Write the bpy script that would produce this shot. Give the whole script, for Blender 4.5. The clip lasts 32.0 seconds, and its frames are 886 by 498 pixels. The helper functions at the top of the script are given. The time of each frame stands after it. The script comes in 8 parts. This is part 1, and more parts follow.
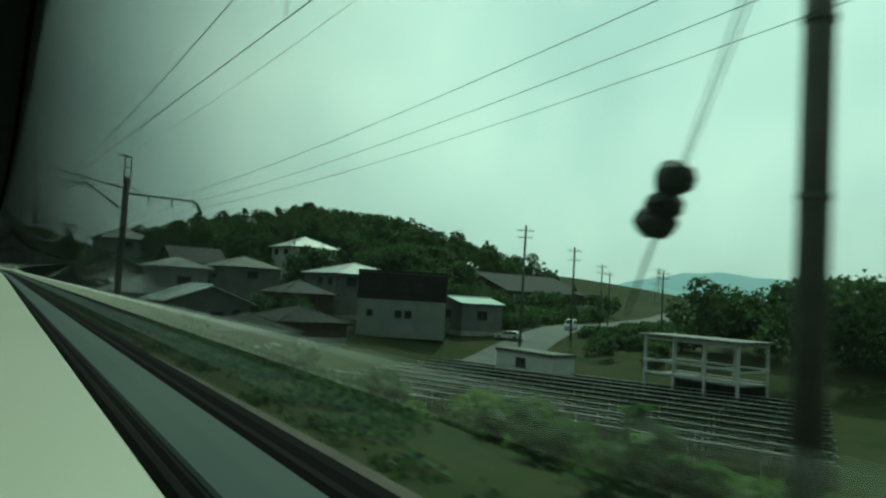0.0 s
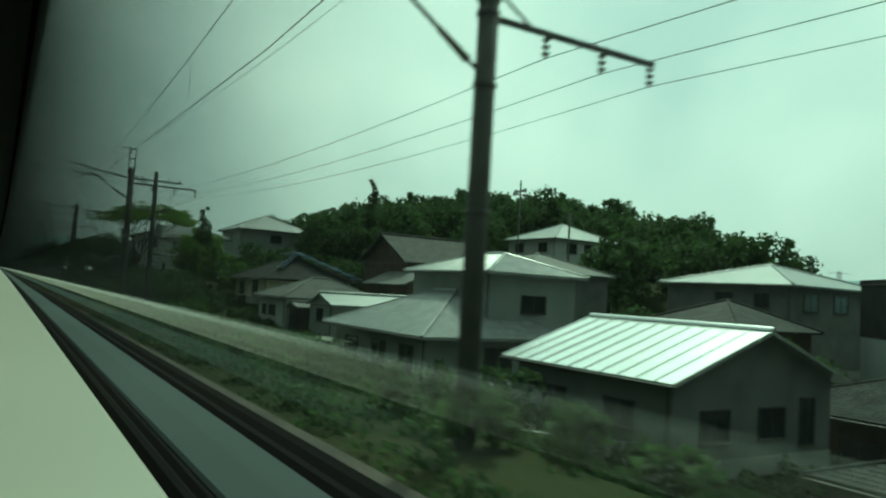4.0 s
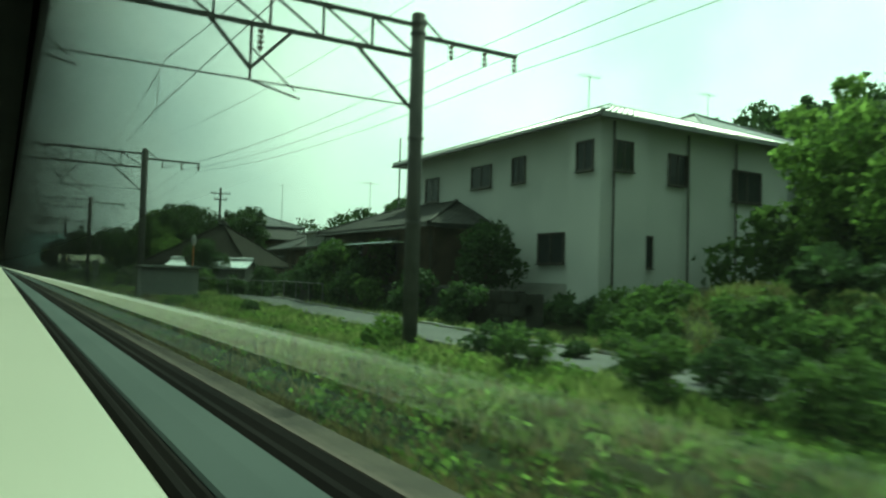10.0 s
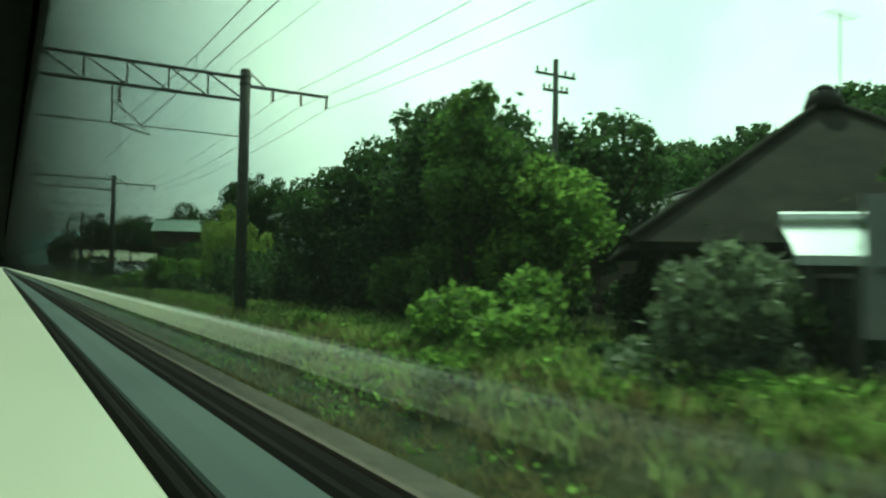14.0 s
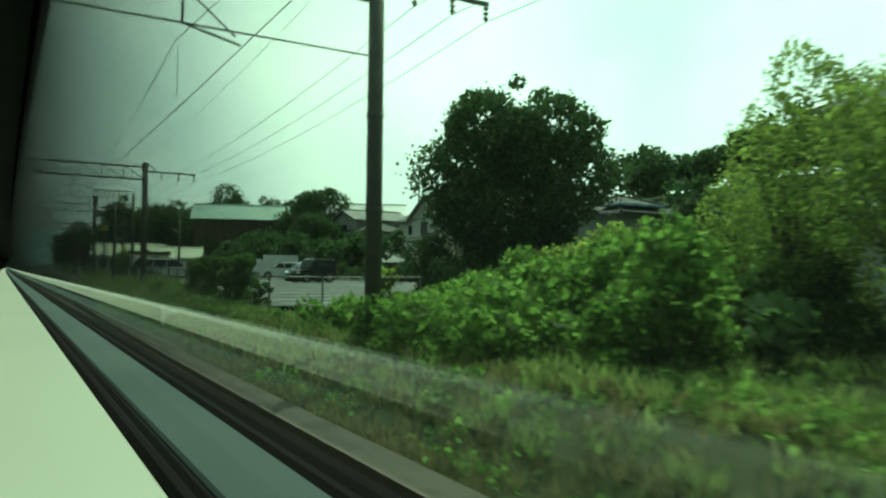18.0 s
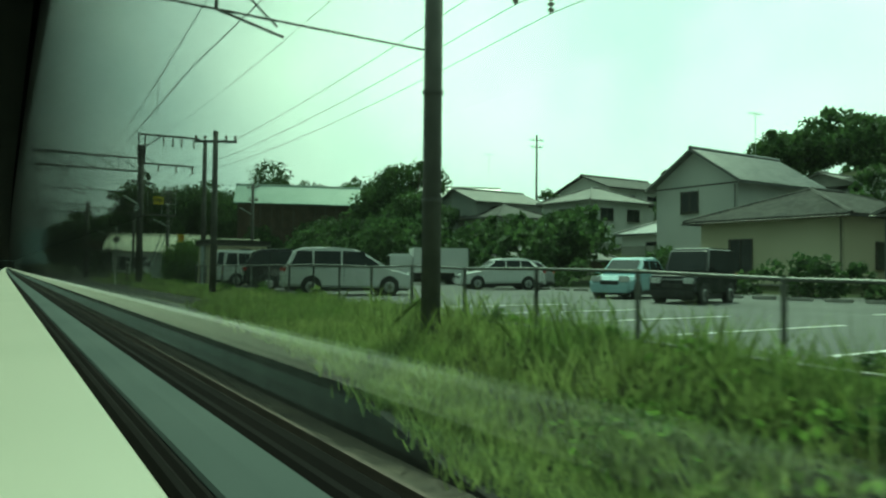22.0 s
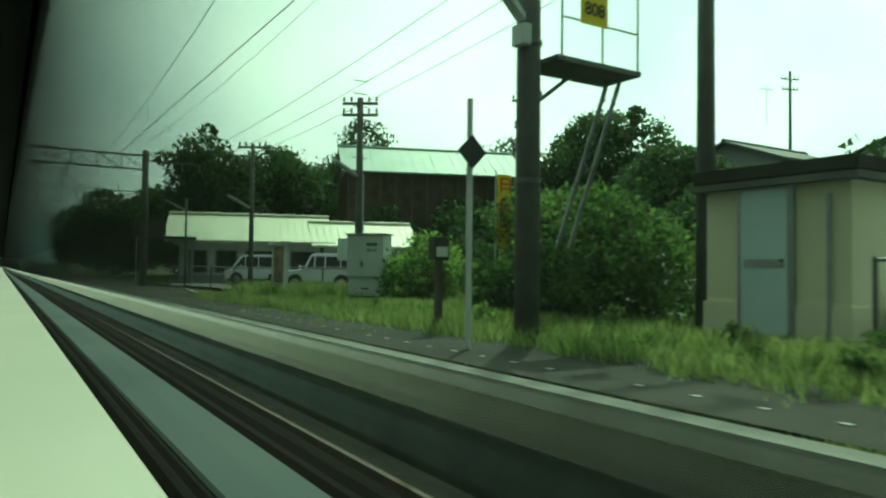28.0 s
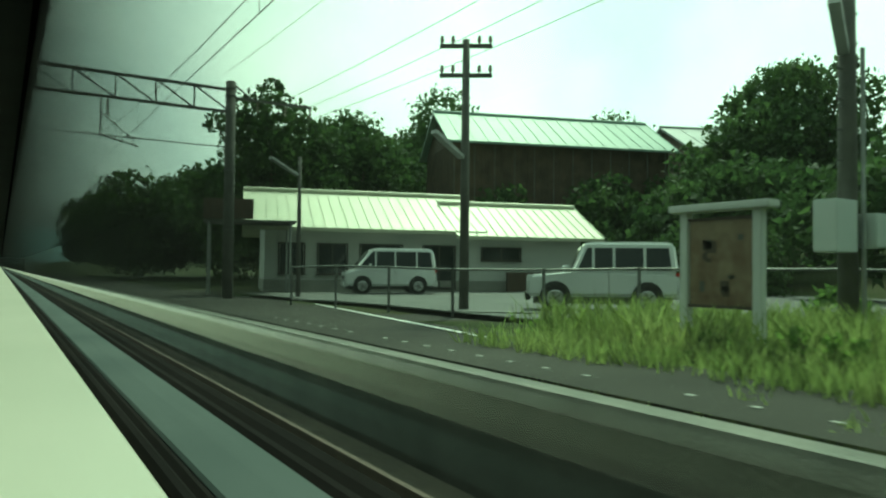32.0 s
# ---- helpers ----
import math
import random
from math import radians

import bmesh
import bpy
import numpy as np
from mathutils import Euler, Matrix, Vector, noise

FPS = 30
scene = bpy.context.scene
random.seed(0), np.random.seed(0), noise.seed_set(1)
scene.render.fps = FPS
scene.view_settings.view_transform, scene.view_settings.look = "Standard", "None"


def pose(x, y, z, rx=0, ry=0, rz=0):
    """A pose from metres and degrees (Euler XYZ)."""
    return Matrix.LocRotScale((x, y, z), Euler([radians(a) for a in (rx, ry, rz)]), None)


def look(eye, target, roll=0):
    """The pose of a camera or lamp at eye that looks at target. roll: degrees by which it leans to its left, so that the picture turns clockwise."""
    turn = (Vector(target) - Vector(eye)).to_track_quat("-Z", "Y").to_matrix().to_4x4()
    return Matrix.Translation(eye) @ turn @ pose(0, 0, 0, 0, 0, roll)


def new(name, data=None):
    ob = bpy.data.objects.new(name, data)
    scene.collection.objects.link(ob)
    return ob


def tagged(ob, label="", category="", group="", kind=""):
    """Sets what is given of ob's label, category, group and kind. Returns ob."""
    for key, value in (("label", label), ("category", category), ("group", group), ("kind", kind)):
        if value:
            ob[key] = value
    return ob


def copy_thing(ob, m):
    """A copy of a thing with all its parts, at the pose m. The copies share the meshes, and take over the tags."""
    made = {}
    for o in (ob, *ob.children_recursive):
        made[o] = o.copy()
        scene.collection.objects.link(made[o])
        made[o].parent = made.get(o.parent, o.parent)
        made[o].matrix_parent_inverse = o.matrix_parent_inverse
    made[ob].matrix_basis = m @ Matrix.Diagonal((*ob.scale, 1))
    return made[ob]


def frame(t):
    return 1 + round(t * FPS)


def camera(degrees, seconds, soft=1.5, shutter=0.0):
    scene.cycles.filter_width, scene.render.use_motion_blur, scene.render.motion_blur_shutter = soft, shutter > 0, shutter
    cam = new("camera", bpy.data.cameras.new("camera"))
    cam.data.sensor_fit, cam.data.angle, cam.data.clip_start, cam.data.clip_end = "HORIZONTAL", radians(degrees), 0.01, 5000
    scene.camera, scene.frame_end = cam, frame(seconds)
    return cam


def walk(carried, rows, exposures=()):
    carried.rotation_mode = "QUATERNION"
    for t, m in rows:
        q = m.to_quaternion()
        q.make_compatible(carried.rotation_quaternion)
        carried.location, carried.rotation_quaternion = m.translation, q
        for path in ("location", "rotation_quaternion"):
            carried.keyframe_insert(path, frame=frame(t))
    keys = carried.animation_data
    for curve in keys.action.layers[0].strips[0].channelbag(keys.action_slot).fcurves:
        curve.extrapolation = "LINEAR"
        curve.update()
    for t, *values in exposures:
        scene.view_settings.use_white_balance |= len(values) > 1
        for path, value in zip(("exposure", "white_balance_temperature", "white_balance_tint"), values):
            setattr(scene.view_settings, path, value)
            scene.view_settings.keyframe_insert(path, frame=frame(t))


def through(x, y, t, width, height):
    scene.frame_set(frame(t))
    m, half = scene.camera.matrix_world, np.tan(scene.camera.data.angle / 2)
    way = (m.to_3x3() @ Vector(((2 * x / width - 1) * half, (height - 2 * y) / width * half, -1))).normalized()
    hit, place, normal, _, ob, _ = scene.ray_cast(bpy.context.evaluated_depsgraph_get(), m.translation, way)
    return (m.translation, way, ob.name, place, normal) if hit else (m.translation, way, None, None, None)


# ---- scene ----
# ---- camera and its way ----
cam = camera(62.0, 32.0, soft=2.2, shutter=0.3)
PATH = [
    (0.0, 0.000, 0.000, 1.930, 93.41, -3.44, -35.83),
    (0.5, 0.706, 8.934, 1.930, 93.43, -3.47, -35.21),
    (1.0, 1.291, 17.781, 1.930, 93.45, -3.50, -34.40),
    (1.5, 1.751, 26.550, 1.930, 93.45, -3.51, -33.66),
    (2.0, 2.100, 35.237, 1.930, 93.45, -3.50, -33.00),
    (2.5, 2.350, 43.830, 1.930, 93.43, -3.47, -32.41),
    (3.0, 2.514, 52.310, 1.930, 93.41, -3.44, -31.87),
    (3.5, 2.603, 60.662, 1.930, 93.39, -3.42, -31.45),
    (4.0, 2.643, 68.901, 1.930, 93.38, -3.39, -31.21),
    (4.5, 2.654, 77.034, 1.930, 93.35, -3.34, -31.06),
    (5.0, 2.645, 85.059, 1.930, 93.32, -3.30, -30.91),
    (5.5, 2.617, 92.971, 1.930, 93.26, -3.19, -30.79),
    (6.0, 2.578, 100.773, 1.930, 93.13, -2.98, -30.74),
    (6.5, 2.538, 108.489, 1.930, 92.97, -2.71, -30.74),
    (7.0, 2.498, 116.127, 1.930, 92.80, -2.43, -30.73),
    (7.5, 2.458, 123.671, 1.930, 92.64, -2.16, -30.72),
    (8.0, 2.420, 131.096, 1.930, 92.50, -1.94, -30.72),
    (8.5, 2.382, 138.377, 1.930, 92.42, -1.80, -30.73),
    (9.0, 2.347, 145.499, 1.930, 92.37, -1.71, -30.74),
    (9.5, 2.315, 152.455, 1.930, 92.32, -1.63, -30.75),
    (10.0, 2.284, 159.249, 1.930, 92.27, -1.54, -30.76),
    (10.5, 2.256, 165.883, 1.930, 92.22, -1.46, -30.77),
    (11.0, 2.230, 172.365, 1.930, 92.16, -1.37, -30.78),
    (11.5, 2.205, 178.708, 1.930, 92.11, -1.29, -30.79),
    (12.0, 2.183, 184.942, 1.930, 92.06, -1.20, -30.81),
    (12.5, 2.162, 191.112, 1.930, 92.02, -1.13, -30.82),
    (13.0, 2.144, 197.260, 1.930, 91.98, -1.06, -30.84),
    (13.5, 2.128, 203.411, 1.930, 91.94, -0.99, -30.86),
    (14.0, 2.114, 209.545, 1.930, 91.90, -0.93, -30.88),
    (14.5, 2.102, 215.575, 1.930, 91.86, -0.86, -30.90),
    (15.0, 2.093, 221.461, 1.930, 91.82, -0.79, -30.93),
    (15.5, 2.087, 227.232, 1.930, 91.78, -0.73, -30.95),
    (16.0, 2.083, 232.903, 1.930, 91.74, -0.66, -30.98),
    (16.5, 2.082, 238.490, 1.930, 91.71, -0.62, -31.02),
    (17.0, 2.087, 243.968, 1.930, 91.70, -0.60, -31.10),
    (17.5, 2.101, 249.288, 1.930, 91.70, -0.60, -31.20),
    (18.0, 2.123, 254.436, 1.930, 91.70, -0.60, -31.31),
    (18.5, 2.154, 259.416, 1.930, 91.70, -0.60, -31.42),
    (19.0, 2.194, 264.231, 1.930, 91.70, -0.60, -31.55),
    (19.5, 2.244, 268.885, 1.930, 91.70, -0.60, -31.68),
    (20.0, 2.301, 273.380, 1.930, 91.70, -0.60, -31.81),
    (20.5, 2.367, 277.715, 1.930, 91.70, -0.60, -31.95),
    (21.0, 2.441, 281.885, 1.930, 91.70, -0.60, -32.10),
    (21.5, 2.522, 285.883, 1.930, 91.70, -0.60, -32.25),
    (22.0, 2.610, 289.706, 1.930, 91.70, -0.60, -32.38),
    (22.5, 2.701, 293.361, 1.930, 91.70, -0.60, -32.48),
    (23.0, 2.794, 296.863, 1.930, 91.70, -0.60, -32.56),
    (23.5, 2.888, 300.240, 1.930, 91.70, -0.60, -32.64),
    (24.0, 2.984, 303.515, 1.930, 91.70, -0.60, -32.72),
    (24.5, 3.081, 306.699, 1.930, 91.70, -0.60, -32.78),
    (25.0, 3.177, 309.779, 1.930, 91.70, -0.60, -32.80),
    (25.5, 3.270, 312.748, 1.930, 91.70, -0.60, -32.80),
    (26.0, 3.360, 315.611, 1.930, 91.70, -0.60, -32.80),
    (26.5, 3.447, 318.361, 1.930, 91.70, -0.60, -32.80),
    (27.0, 3.530, 320.999, 1.930, 91.70, -0.60, -32.80),
    (27.5, 3.610, 323.554, 1.930, 91.70, -0.60, -32.80),
    (28.0, 3.688, 326.041, 1.930, 91.70, -0.60, -32.80),
    (28.5, 3.764, 328.462, 1.930, 91.70, -0.60, -32.80),
    (29.0, 3.838, 330.816, 1.930, 91.70, -0.60, -32.80),
    (29.5, 3.910, 333.096, 1.930, 91.70, -0.60, -32.82),
    (30.0, 3.981, 335.302, 1.930, 91.70, -0.60, -32.83),
    (30.5, 4.049, 337.432, 1.930, 91.70, -0.60, -32.85),
    (31.0, 4.116, 339.485, 1.930, 91.70, -0.60, -32.87),
    (31.5, 4.180, 341.460, 1.930, 91.70, -0.60, -32.88),
    (32.0, 4.243, 343.350, 1.930, 91.70, -0.60, -32.90),
]
walk(cam, [(row[0], pose(*row[1:])) for row in PATH],
     [(0.0, -0.72, 6000, -37), (3.5, -0.70, 6100, -36), (6.0, -0.32, 6300, -39), (9.0, 0.05, 6550, -42), (11.0, 0.0, 6550, -42), (19.0, 0.0, 6550, -44), (22.0, -0.10, 6500, -47), (24.0, -0.07, 6450, -47), (28.0, 0.03, 6600, -42), (32.0, 0.10, 6650, -40)])

# ---- world, sun and exposure ----
world = bpy.data.worlds.new("world")
scene.world = world
world.use_nodes = True
wn, wl = world.node_tree.nodes, world.node_tree.links
wn.clear()
sky = wn.new("ShaderNodeTexSky")
sky.sky_type, sky.sun_disc = "NISHITA", False
sky.sun_elevation, sky.sun_rotation = radians(52), radians(45)
sky.dust_density, sky.air_density = 4.0, 1.2
coord = wn.new("ShaderNodeTexCoord")
cloud = wn.new("ShaderNodeTexNoise")
cloud.inputs["Scale"].default_value, cloud.inputs["Detail"].default_value = 2.2, 6.0
ramp = wn.new("ShaderNodeValToRGB")
ramp.color_ramp.elements[0].position, ramp.color_ramp.elements[1].position = 0.35, 0.7
ramp.color_ramp.elements[0].color = (7.4, 8.2, 8.6, 1)
ramp.color_ramp.elements[1].color = (13.2, 13.2, 12.9, 1)
veil = wn.new("ShaderNodeMixRGB")
veil.inputs[0].default_value = 0.92
# thin cloud is brightest round the sun and falls off away from it
toward = wn.new("ShaderNodeVectorMath")
toward.operation = "DOT_PRODUCT"
toward.inputs[1].default_value = (0.435, 0.435, 0.788)
fall = wn.new("ShaderNodeMapRange")
fall.interpolation_type = "SMOOTHSTEP"
fall.inputs[1].default_value, fall.inputs[2].default_value = 0.12, 0.92
fall.inputs[3].default_value, fall.inputs[4].default_value = 0.22, 1.6
glare = wn.new("ShaderNodeVectorMath")
glare.operation = "SCALE"
back = wn.new("ShaderNodeBackground")
back.inputs["Strength"].default_value = 0.10
wout = wn.new("ShaderNodeOutputWorld")
wl.new(coord.outputs["Generated"], cloud.inputs["Vector"])
wl.new(coord.outputs["Generated"], toward.inputs[0])
wl.new(toward.outputs["Value"], fall.inputs[0])
wl.new(cloud.outputs["Fac"], ramp.inputs["Fac"])
wl.new(ramp.outputs["Color"], glare.inputs[0])
wl.new(fall.outputs[0], glare.inputs["Scale"])
wl.new(sky.outputs["Color"], veil.inputs[1])
wl.new(glare.outputs[0], veil.inputs[2])
wl.new(veil.outputs["Color"], back.inputs["Color"])
wl.new(back.outputs["Background"], wout.inputs["Surface"])
sun = new("sun", bpy.data.lights.new("sun", "SUN"))
sun.data.energy, sun.data.angle, sun.data.color = 3.4, radians(1.5), (1.0, 0.95, 0.86)
sun.matrix_world = look((60, 60, 110), (0, 0, 0))

# ---- materials ----
def mat(name, a, b, rough=0.8, metal=0.0, scale=3.0, fine=40.0, bump=0.25, random_part=0.0, island=0.0, spec=0.5, glow=None):
    """Two colours mixed by noise at two sizes, fine relief, and a shift of value from piece to piece."""
    m = bpy.data.materials.new(name)
    m.use_nodes = True
    n, l = m.node_tree.nodes, m.node_tree.links
    bsdf = n["Principled BSDF"]
    tc = n.new("ShaderNodeTexCoord")
    big, small = n.new("ShaderNodeTexNoise"), n.new("ShaderNodeTexNoise")
    big.inputs["Scale"].default_value, big.inputs["Detail"].default_value = scale, 5
    small.inputs["Scale"].default_value, small.inputs["Detail"].default_value = fine, 3
    add = n.new("ShaderNodeMath")
    add.operation = "MULTIPLY_ADD"
    add.inputs[1].default_value = 0.35
    mix = n.new("ShaderNodeMixRGB")
    mix.inputs[1].default_value, mix.inputs[2].default_value = (*a, 1), (*b, 1)
    clip = n.new("ShaderNodeMapRange")
    clip.inputs[1].default_value, clip.inputs[2].default_value = 0.45, 0.95
    for t in (big, small):
        l.new(tc.outputs["Object"], t.inputs["Vector"])
    l.new(small.outputs["Fac"], add.inputs[0])
    l.new(big.outputs["Fac"], add.inputs[2])
    l.new(add.outputs[0], clip.inputs[0])
    l.new(clip.outputs[0], mix.inputs[0])
    colour = mix.outputs[0]
    for amount, node, socket in ((random_part, "ShaderNodeObjectInfo", "Random"), (island, "ShaderNodeNewGeometry", "Random Per Island")):
        if amount:
            info, rng, hsv = n.new(node), n.new("ShaderNodeMapRange"), n.new("ShaderNodeHueSaturation")
            rng.inputs[3].default_value, rng.inputs[4].default_value = 1 - amount, 1 + amount
            l.new(info.outputs[socket], rng.inputs[0])
            l.new(rng.outputs[0], hsv.inputs["Value"])
            l.new(colour, hsv.inputs["Color"])
            colour = hsv.outputs[0]
    l.new(colour, bsdf.inputs["Base Color"])
    bsdf.inputs["Roughness"].default_value, bsdf.inputs["Metallic"].default_value = rough, metal
    bsdf.inputs["Specular IOR Level"].default_value = spec
    if bump:
        bp = n.new("ShaderNodeBump")
        bp.inputs["Strength"].default_value, bp.inputs["Distance"].default_value = bump, 0.02
        l.new(small.outputs["Fac"], bp.inputs["Height"])
        l.new(bp.outputs[0], bsdf.inputs["Normal"])
    # self-glow without any lamp, lifts the far backdrop's painted haze
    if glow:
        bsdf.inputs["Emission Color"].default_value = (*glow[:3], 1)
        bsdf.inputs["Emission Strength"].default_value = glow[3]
    return m


def leaf_mat(name, a, b, through=0.35, island=0.45):
    """Leaves that let some light through, with a shift of colour from leaf to leaf."""
    m = mat(name, a, b, rough=0.7, scale=0.5, fine=6, bump=0, island=island, spec=0.25)
    n, l = m.node_tree.nodes, m.node_tree.links
    bsdf, out = n["Principled BSDF"], n["Material Output"]
    tr, mx = n.new("ShaderNodeBsdfTranslucent"), n.new("ShaderNodeMixShader")
    mx.inputs[0].default_value = through
    l.new(bsdf.inputs["Base Color"].links[0].from_socket, tr.inputs["Color"])
    l.new(bsdf.outputs[0], mx.inputs[1])
    l.new(tr.outputs[0], mx.inputs[2])
    l.new(mx.outputs[0], out.inputs["Surface"])
    return m


def clear_glass(name, tint, power=3.5, veil_share=0.016):
    """Flat clear glass: what lies behind shows through it, and it mirrors more at a slant."""
    m = bpy.data.materials.new(name)
    m.use_nodes = True
    n, l = m.node_tree.nodes, m.node_tree.links
    n.remove(n["Principled BSDF"])
    tr, gl, mx = n.new("ShaderNodeBsdfTransparent"), n.new("ShaderNodeBsdfGlossy"), n.new("ShaderNodeMixShader")
    slant, steep, gain = n.new("ShaderNodeLayerWeight"), n.new("ShaderNodeMath"), n.new("ShaderNodeMath")
    slant.inputs["Blend"].default_value = 0.5
    steep.operation, gain.operation = "POWER", "MULTIPLY_ADD"
    steep.inputs[1].default_value = power
    gain.inputs[1].default_value, gain.inputs[2].default_value = 0.95, 0.03
    tr.inputs["Color"].default_value = (*tint, 1)
    gl.inputs["Roughness"].default_value = 0.02
    l.new(slant.outputs["Facing"], steep.inputs[0])
    l.new(steep.outputs[0], gain.inputs[0])
    l.new(gain.outputs[0], mx.inputs[0])
    l.new(tr.outputs[0], mx.inputs[1])
    l.new(gl.outputs[0], mx.inputs[2])
    # added diffuse film: puts a pale veil of glare over the dark parts
    veil_film, dm, film_noise, rng = n.new("ShaderNodeBsdfDiffuse"), n.new("ShaderNodeMixShader"), n.new("ShaderNodeTexNoise"), n.new("ShaderNodeMapRange")
    veil_film.inputs["Color"].default_value = (0.75, 0.8, 0.75, 1)
    film_noise.inputs["Scale"].default_value, film_noise.inputs["Detail"].default_value = 7.0, 4
    rng.inputs[3].default_value, rng.inputs[4].default_value = 0.2 * veil_share, veil_share
    tr2, both = n.new("ShaderNodeBsdfTranslucent"), n.new("ShaderNodeMixShader")
    tr2.inputs["Color"].default_value = (0.75, 0.8, 0.75, 1)
    l.new(film_noise.outputs["Fac"], rng.inputs[0])
    l.new(rng.outputs[0], dm.inputs[0])
    l.new(veil_film.outputs[0], both.inputs[1])
    l.new(tr2.outputs[0], both.inputs[2])
    l.new(mx.outputs[0], dm.inputs[1])
    l.new(both.outputs[0], dm.inputs[2])
    l.new(dm.outputs[0], n["Material Output"].inputs["Surface"])
    return m


M_SOIL = mat("soil_and_weeds", (0.022, 0.034, 0.011), (0.05, 0.05, 0.024), 0.95, scale=0.25, fine=6, bump=0.6, spec=0.05)
M_BALLAST = mat("ballast", (0.032, 0.027, 0.02), (0.075, 0.062, 0.046), 0.95, scale=0.8, fine=14, bump=1.0, island=0.3)
M_ASPHALT = mat("asphalt", (0.06, 0.062, 0.06), (0.105, 0.105, 0.10), 0.9, scale=0.4, fine=60, bump=0.3)
M_LANE = mat("worn_lane_asphalt", (0.06, 0.062, 0.06), (0.11, 0.11, 0.105), 0.9, scale=0.5, fine=50, bump=0.3)
M_PLATFORM = mat("platform_asphalt", (0.022, 0.021, 0.018), (0.052, 0.049, 0.042), 0.95, spec=0.15, scale=0.5, fine=50, bump=0.4)
M_COPING = mat("worn_concrete_coping", (0.07, 0.07, 0.06), (0.15, 0.145, 0.125), 0.85, scale=1.2, fine=30, bump=0.4)
M_CONC = mat("concrete", (0.25, 0.25, 0.23), (0.40, 0.39, 0.36), 0.9, scale=1.0, fine=25, bump=0.3)
M_DARKCONC = mat("dark_concrete", (0.022, 0.022, 0.019), (0.06, 0.057, 0.049), 0.95, spec=0.15, scale=0.9, fine=20, bump=0.4)
# concrete darkened: the masts' backlit shade is put into the colour
M_POLE = mat("pole_concrete", (0.065, 0.065, 0.058), (0.13, 0.125, 0.112), 0.8, scale=2, fine=30, bump=0.2)
M_STEEL = mat("dull_steel", (0.10, 0.10, 0.10), (0.18, 0.17, 0.16), 0.55, 0.6, scale=4, fine=40, bump=0.1)
M_FENCE = mat("weathered_fence_steel", (0.10, 0.105, 0.10), (0.19, 0.19, 0.18), 0.6, 0.3, scale=5, fine=50, bump=0.1)
M_GALV = mat("galvanised_steel", (0.32, 0.33, 0.33), (0.45, 0.46, 0.45), 0.5, 0.7, scale=5, fine=50, bump=0.1)
M_RAIL = mat("rusty_rail", (0.05, 0.036, 0.026), (0.085, 0.06, 0.045), 0.8, 0.2, scale=3, fine=60, bump=0.2)
M_WIRE = mat("cable", (0.02, 0.02, 0.02), (0.05, 0.05, 0.05), 0.6, bump=0)
M_INSUL = mat("porcelain", (0.20, 0.16, 0.12), (0.35, 0.32, 0.28), 0.25, bump=0)
M_WHITE = mat("white_render", (0.55, 0.56, 0.54), (0.70, 0.70, 0.67), 0.85, scale=0.6, fine=25, bump=0.15)
M_GREYWALL = mat("grey_render", (0.26, 0.28, 0.27), (0.38, 0.39, 0.37), 0.85, scale=0.6, fine=25, bump=0.15)
# darker copy of the grey render, the village's dimness put into its colour
M_DIMGREYWALL = mat("dimmed_grey_render", (0.12, 0.13, 0.125), (0.21, 0.215, 0.20), 0.9, scale=0.7, fine=20, bump=0.2)
M_BEIGE = mat("beige_render", (0.62, 0.58, 0.41), (0.74, 0.69, 0.52), 0.85, scale=0.8, fine=25, bump=0.2)
M_BROWN = mat("brown_boards", (0.05, 0.035, 0.025), (0.12, 0.085, 0.06), 0.8, scale=1.5, fine=30, bump=0.3)
M_DARKWALL = mat("dark_cladding", (0.018, 0.018, 0.018), (0.04, 0.038, 0.036), 0.85, spec=0.2, scale=1, fine=25, bump=0.2)
M_TILE = mat("grey_clay_tile", (0.10, 0.105, 0.11), (0.20, 0.20, 0.20), 0.36, scale=1.2, fine=20, bump=0.2, random_part=0.25, island=0.2)
M_DARKTILE = mat("dark_clay_tile", (0.028, 0.028, 0.028), (0.065, 0.063, 0.058), 0.75, spec=0.18, scale=1.2, fine=20, bump=0.2, random_part=0.2, island=0.25)
M_SHEET = mat("pale_sheet_metal", (0.74, 0.77, 0.76), (0.84, 0.85, 0.84), 0.27, 0.85, scale=0.5, fine=15, bump=0.08)
M_GREENSHEET = mat("green_sheet_metal", (0.22, 0.31, 0.27), (0.31, 0.40, 0.35), 0.6, 0.1, scale=0.5, fine=15, bump=0.08)
M_YELLOWSHEET = mat("faded_cream_sheet", (0.46, 0.48, 0.35), (0.58, 0.58, 0.45), 0.55, 0.1, scale=0.7, fine=20, bump=0.08)
M_THATCH = mat("old_dark_thatch", (0.014, 0.013, 0.010), (0.036, 0.034, 0.026), 0.95, scale=1.4, fine=22, bump=1.0, spec=0.1)
# smoother, lighter copy of the grey tile; sun glint put into its colour
M_GLINTTILE = mat("glinting_roof_tile", (0.24, 0.25, 0.25), (0.38, 0.38, 0.37), 0.30, scale=1.2, fine=20, bump=0.2, spec=0.7, random_part=0.2, island=0.2)
M_PALEROOF = mat("pale_grey_roof", (0.26, 0.28, 0.28), (0.38, 0.39, 0.38), 0.42, scale=0.8, fine=18, bump=0.25)
M_SLATE = mat("fibre_cement_slate", (0.10, 0.10, 0.095), (0.19, 0.185, 0.17), 0.75, scale=0.8, fine=18, bump=0.3)
M_PANE = mat("window_pane", (0.015, 0.019, 0.022), (0.04, 0.046, 0.048), 0.08, scale=0.6, fine=4, bump=0, spec=0.4)
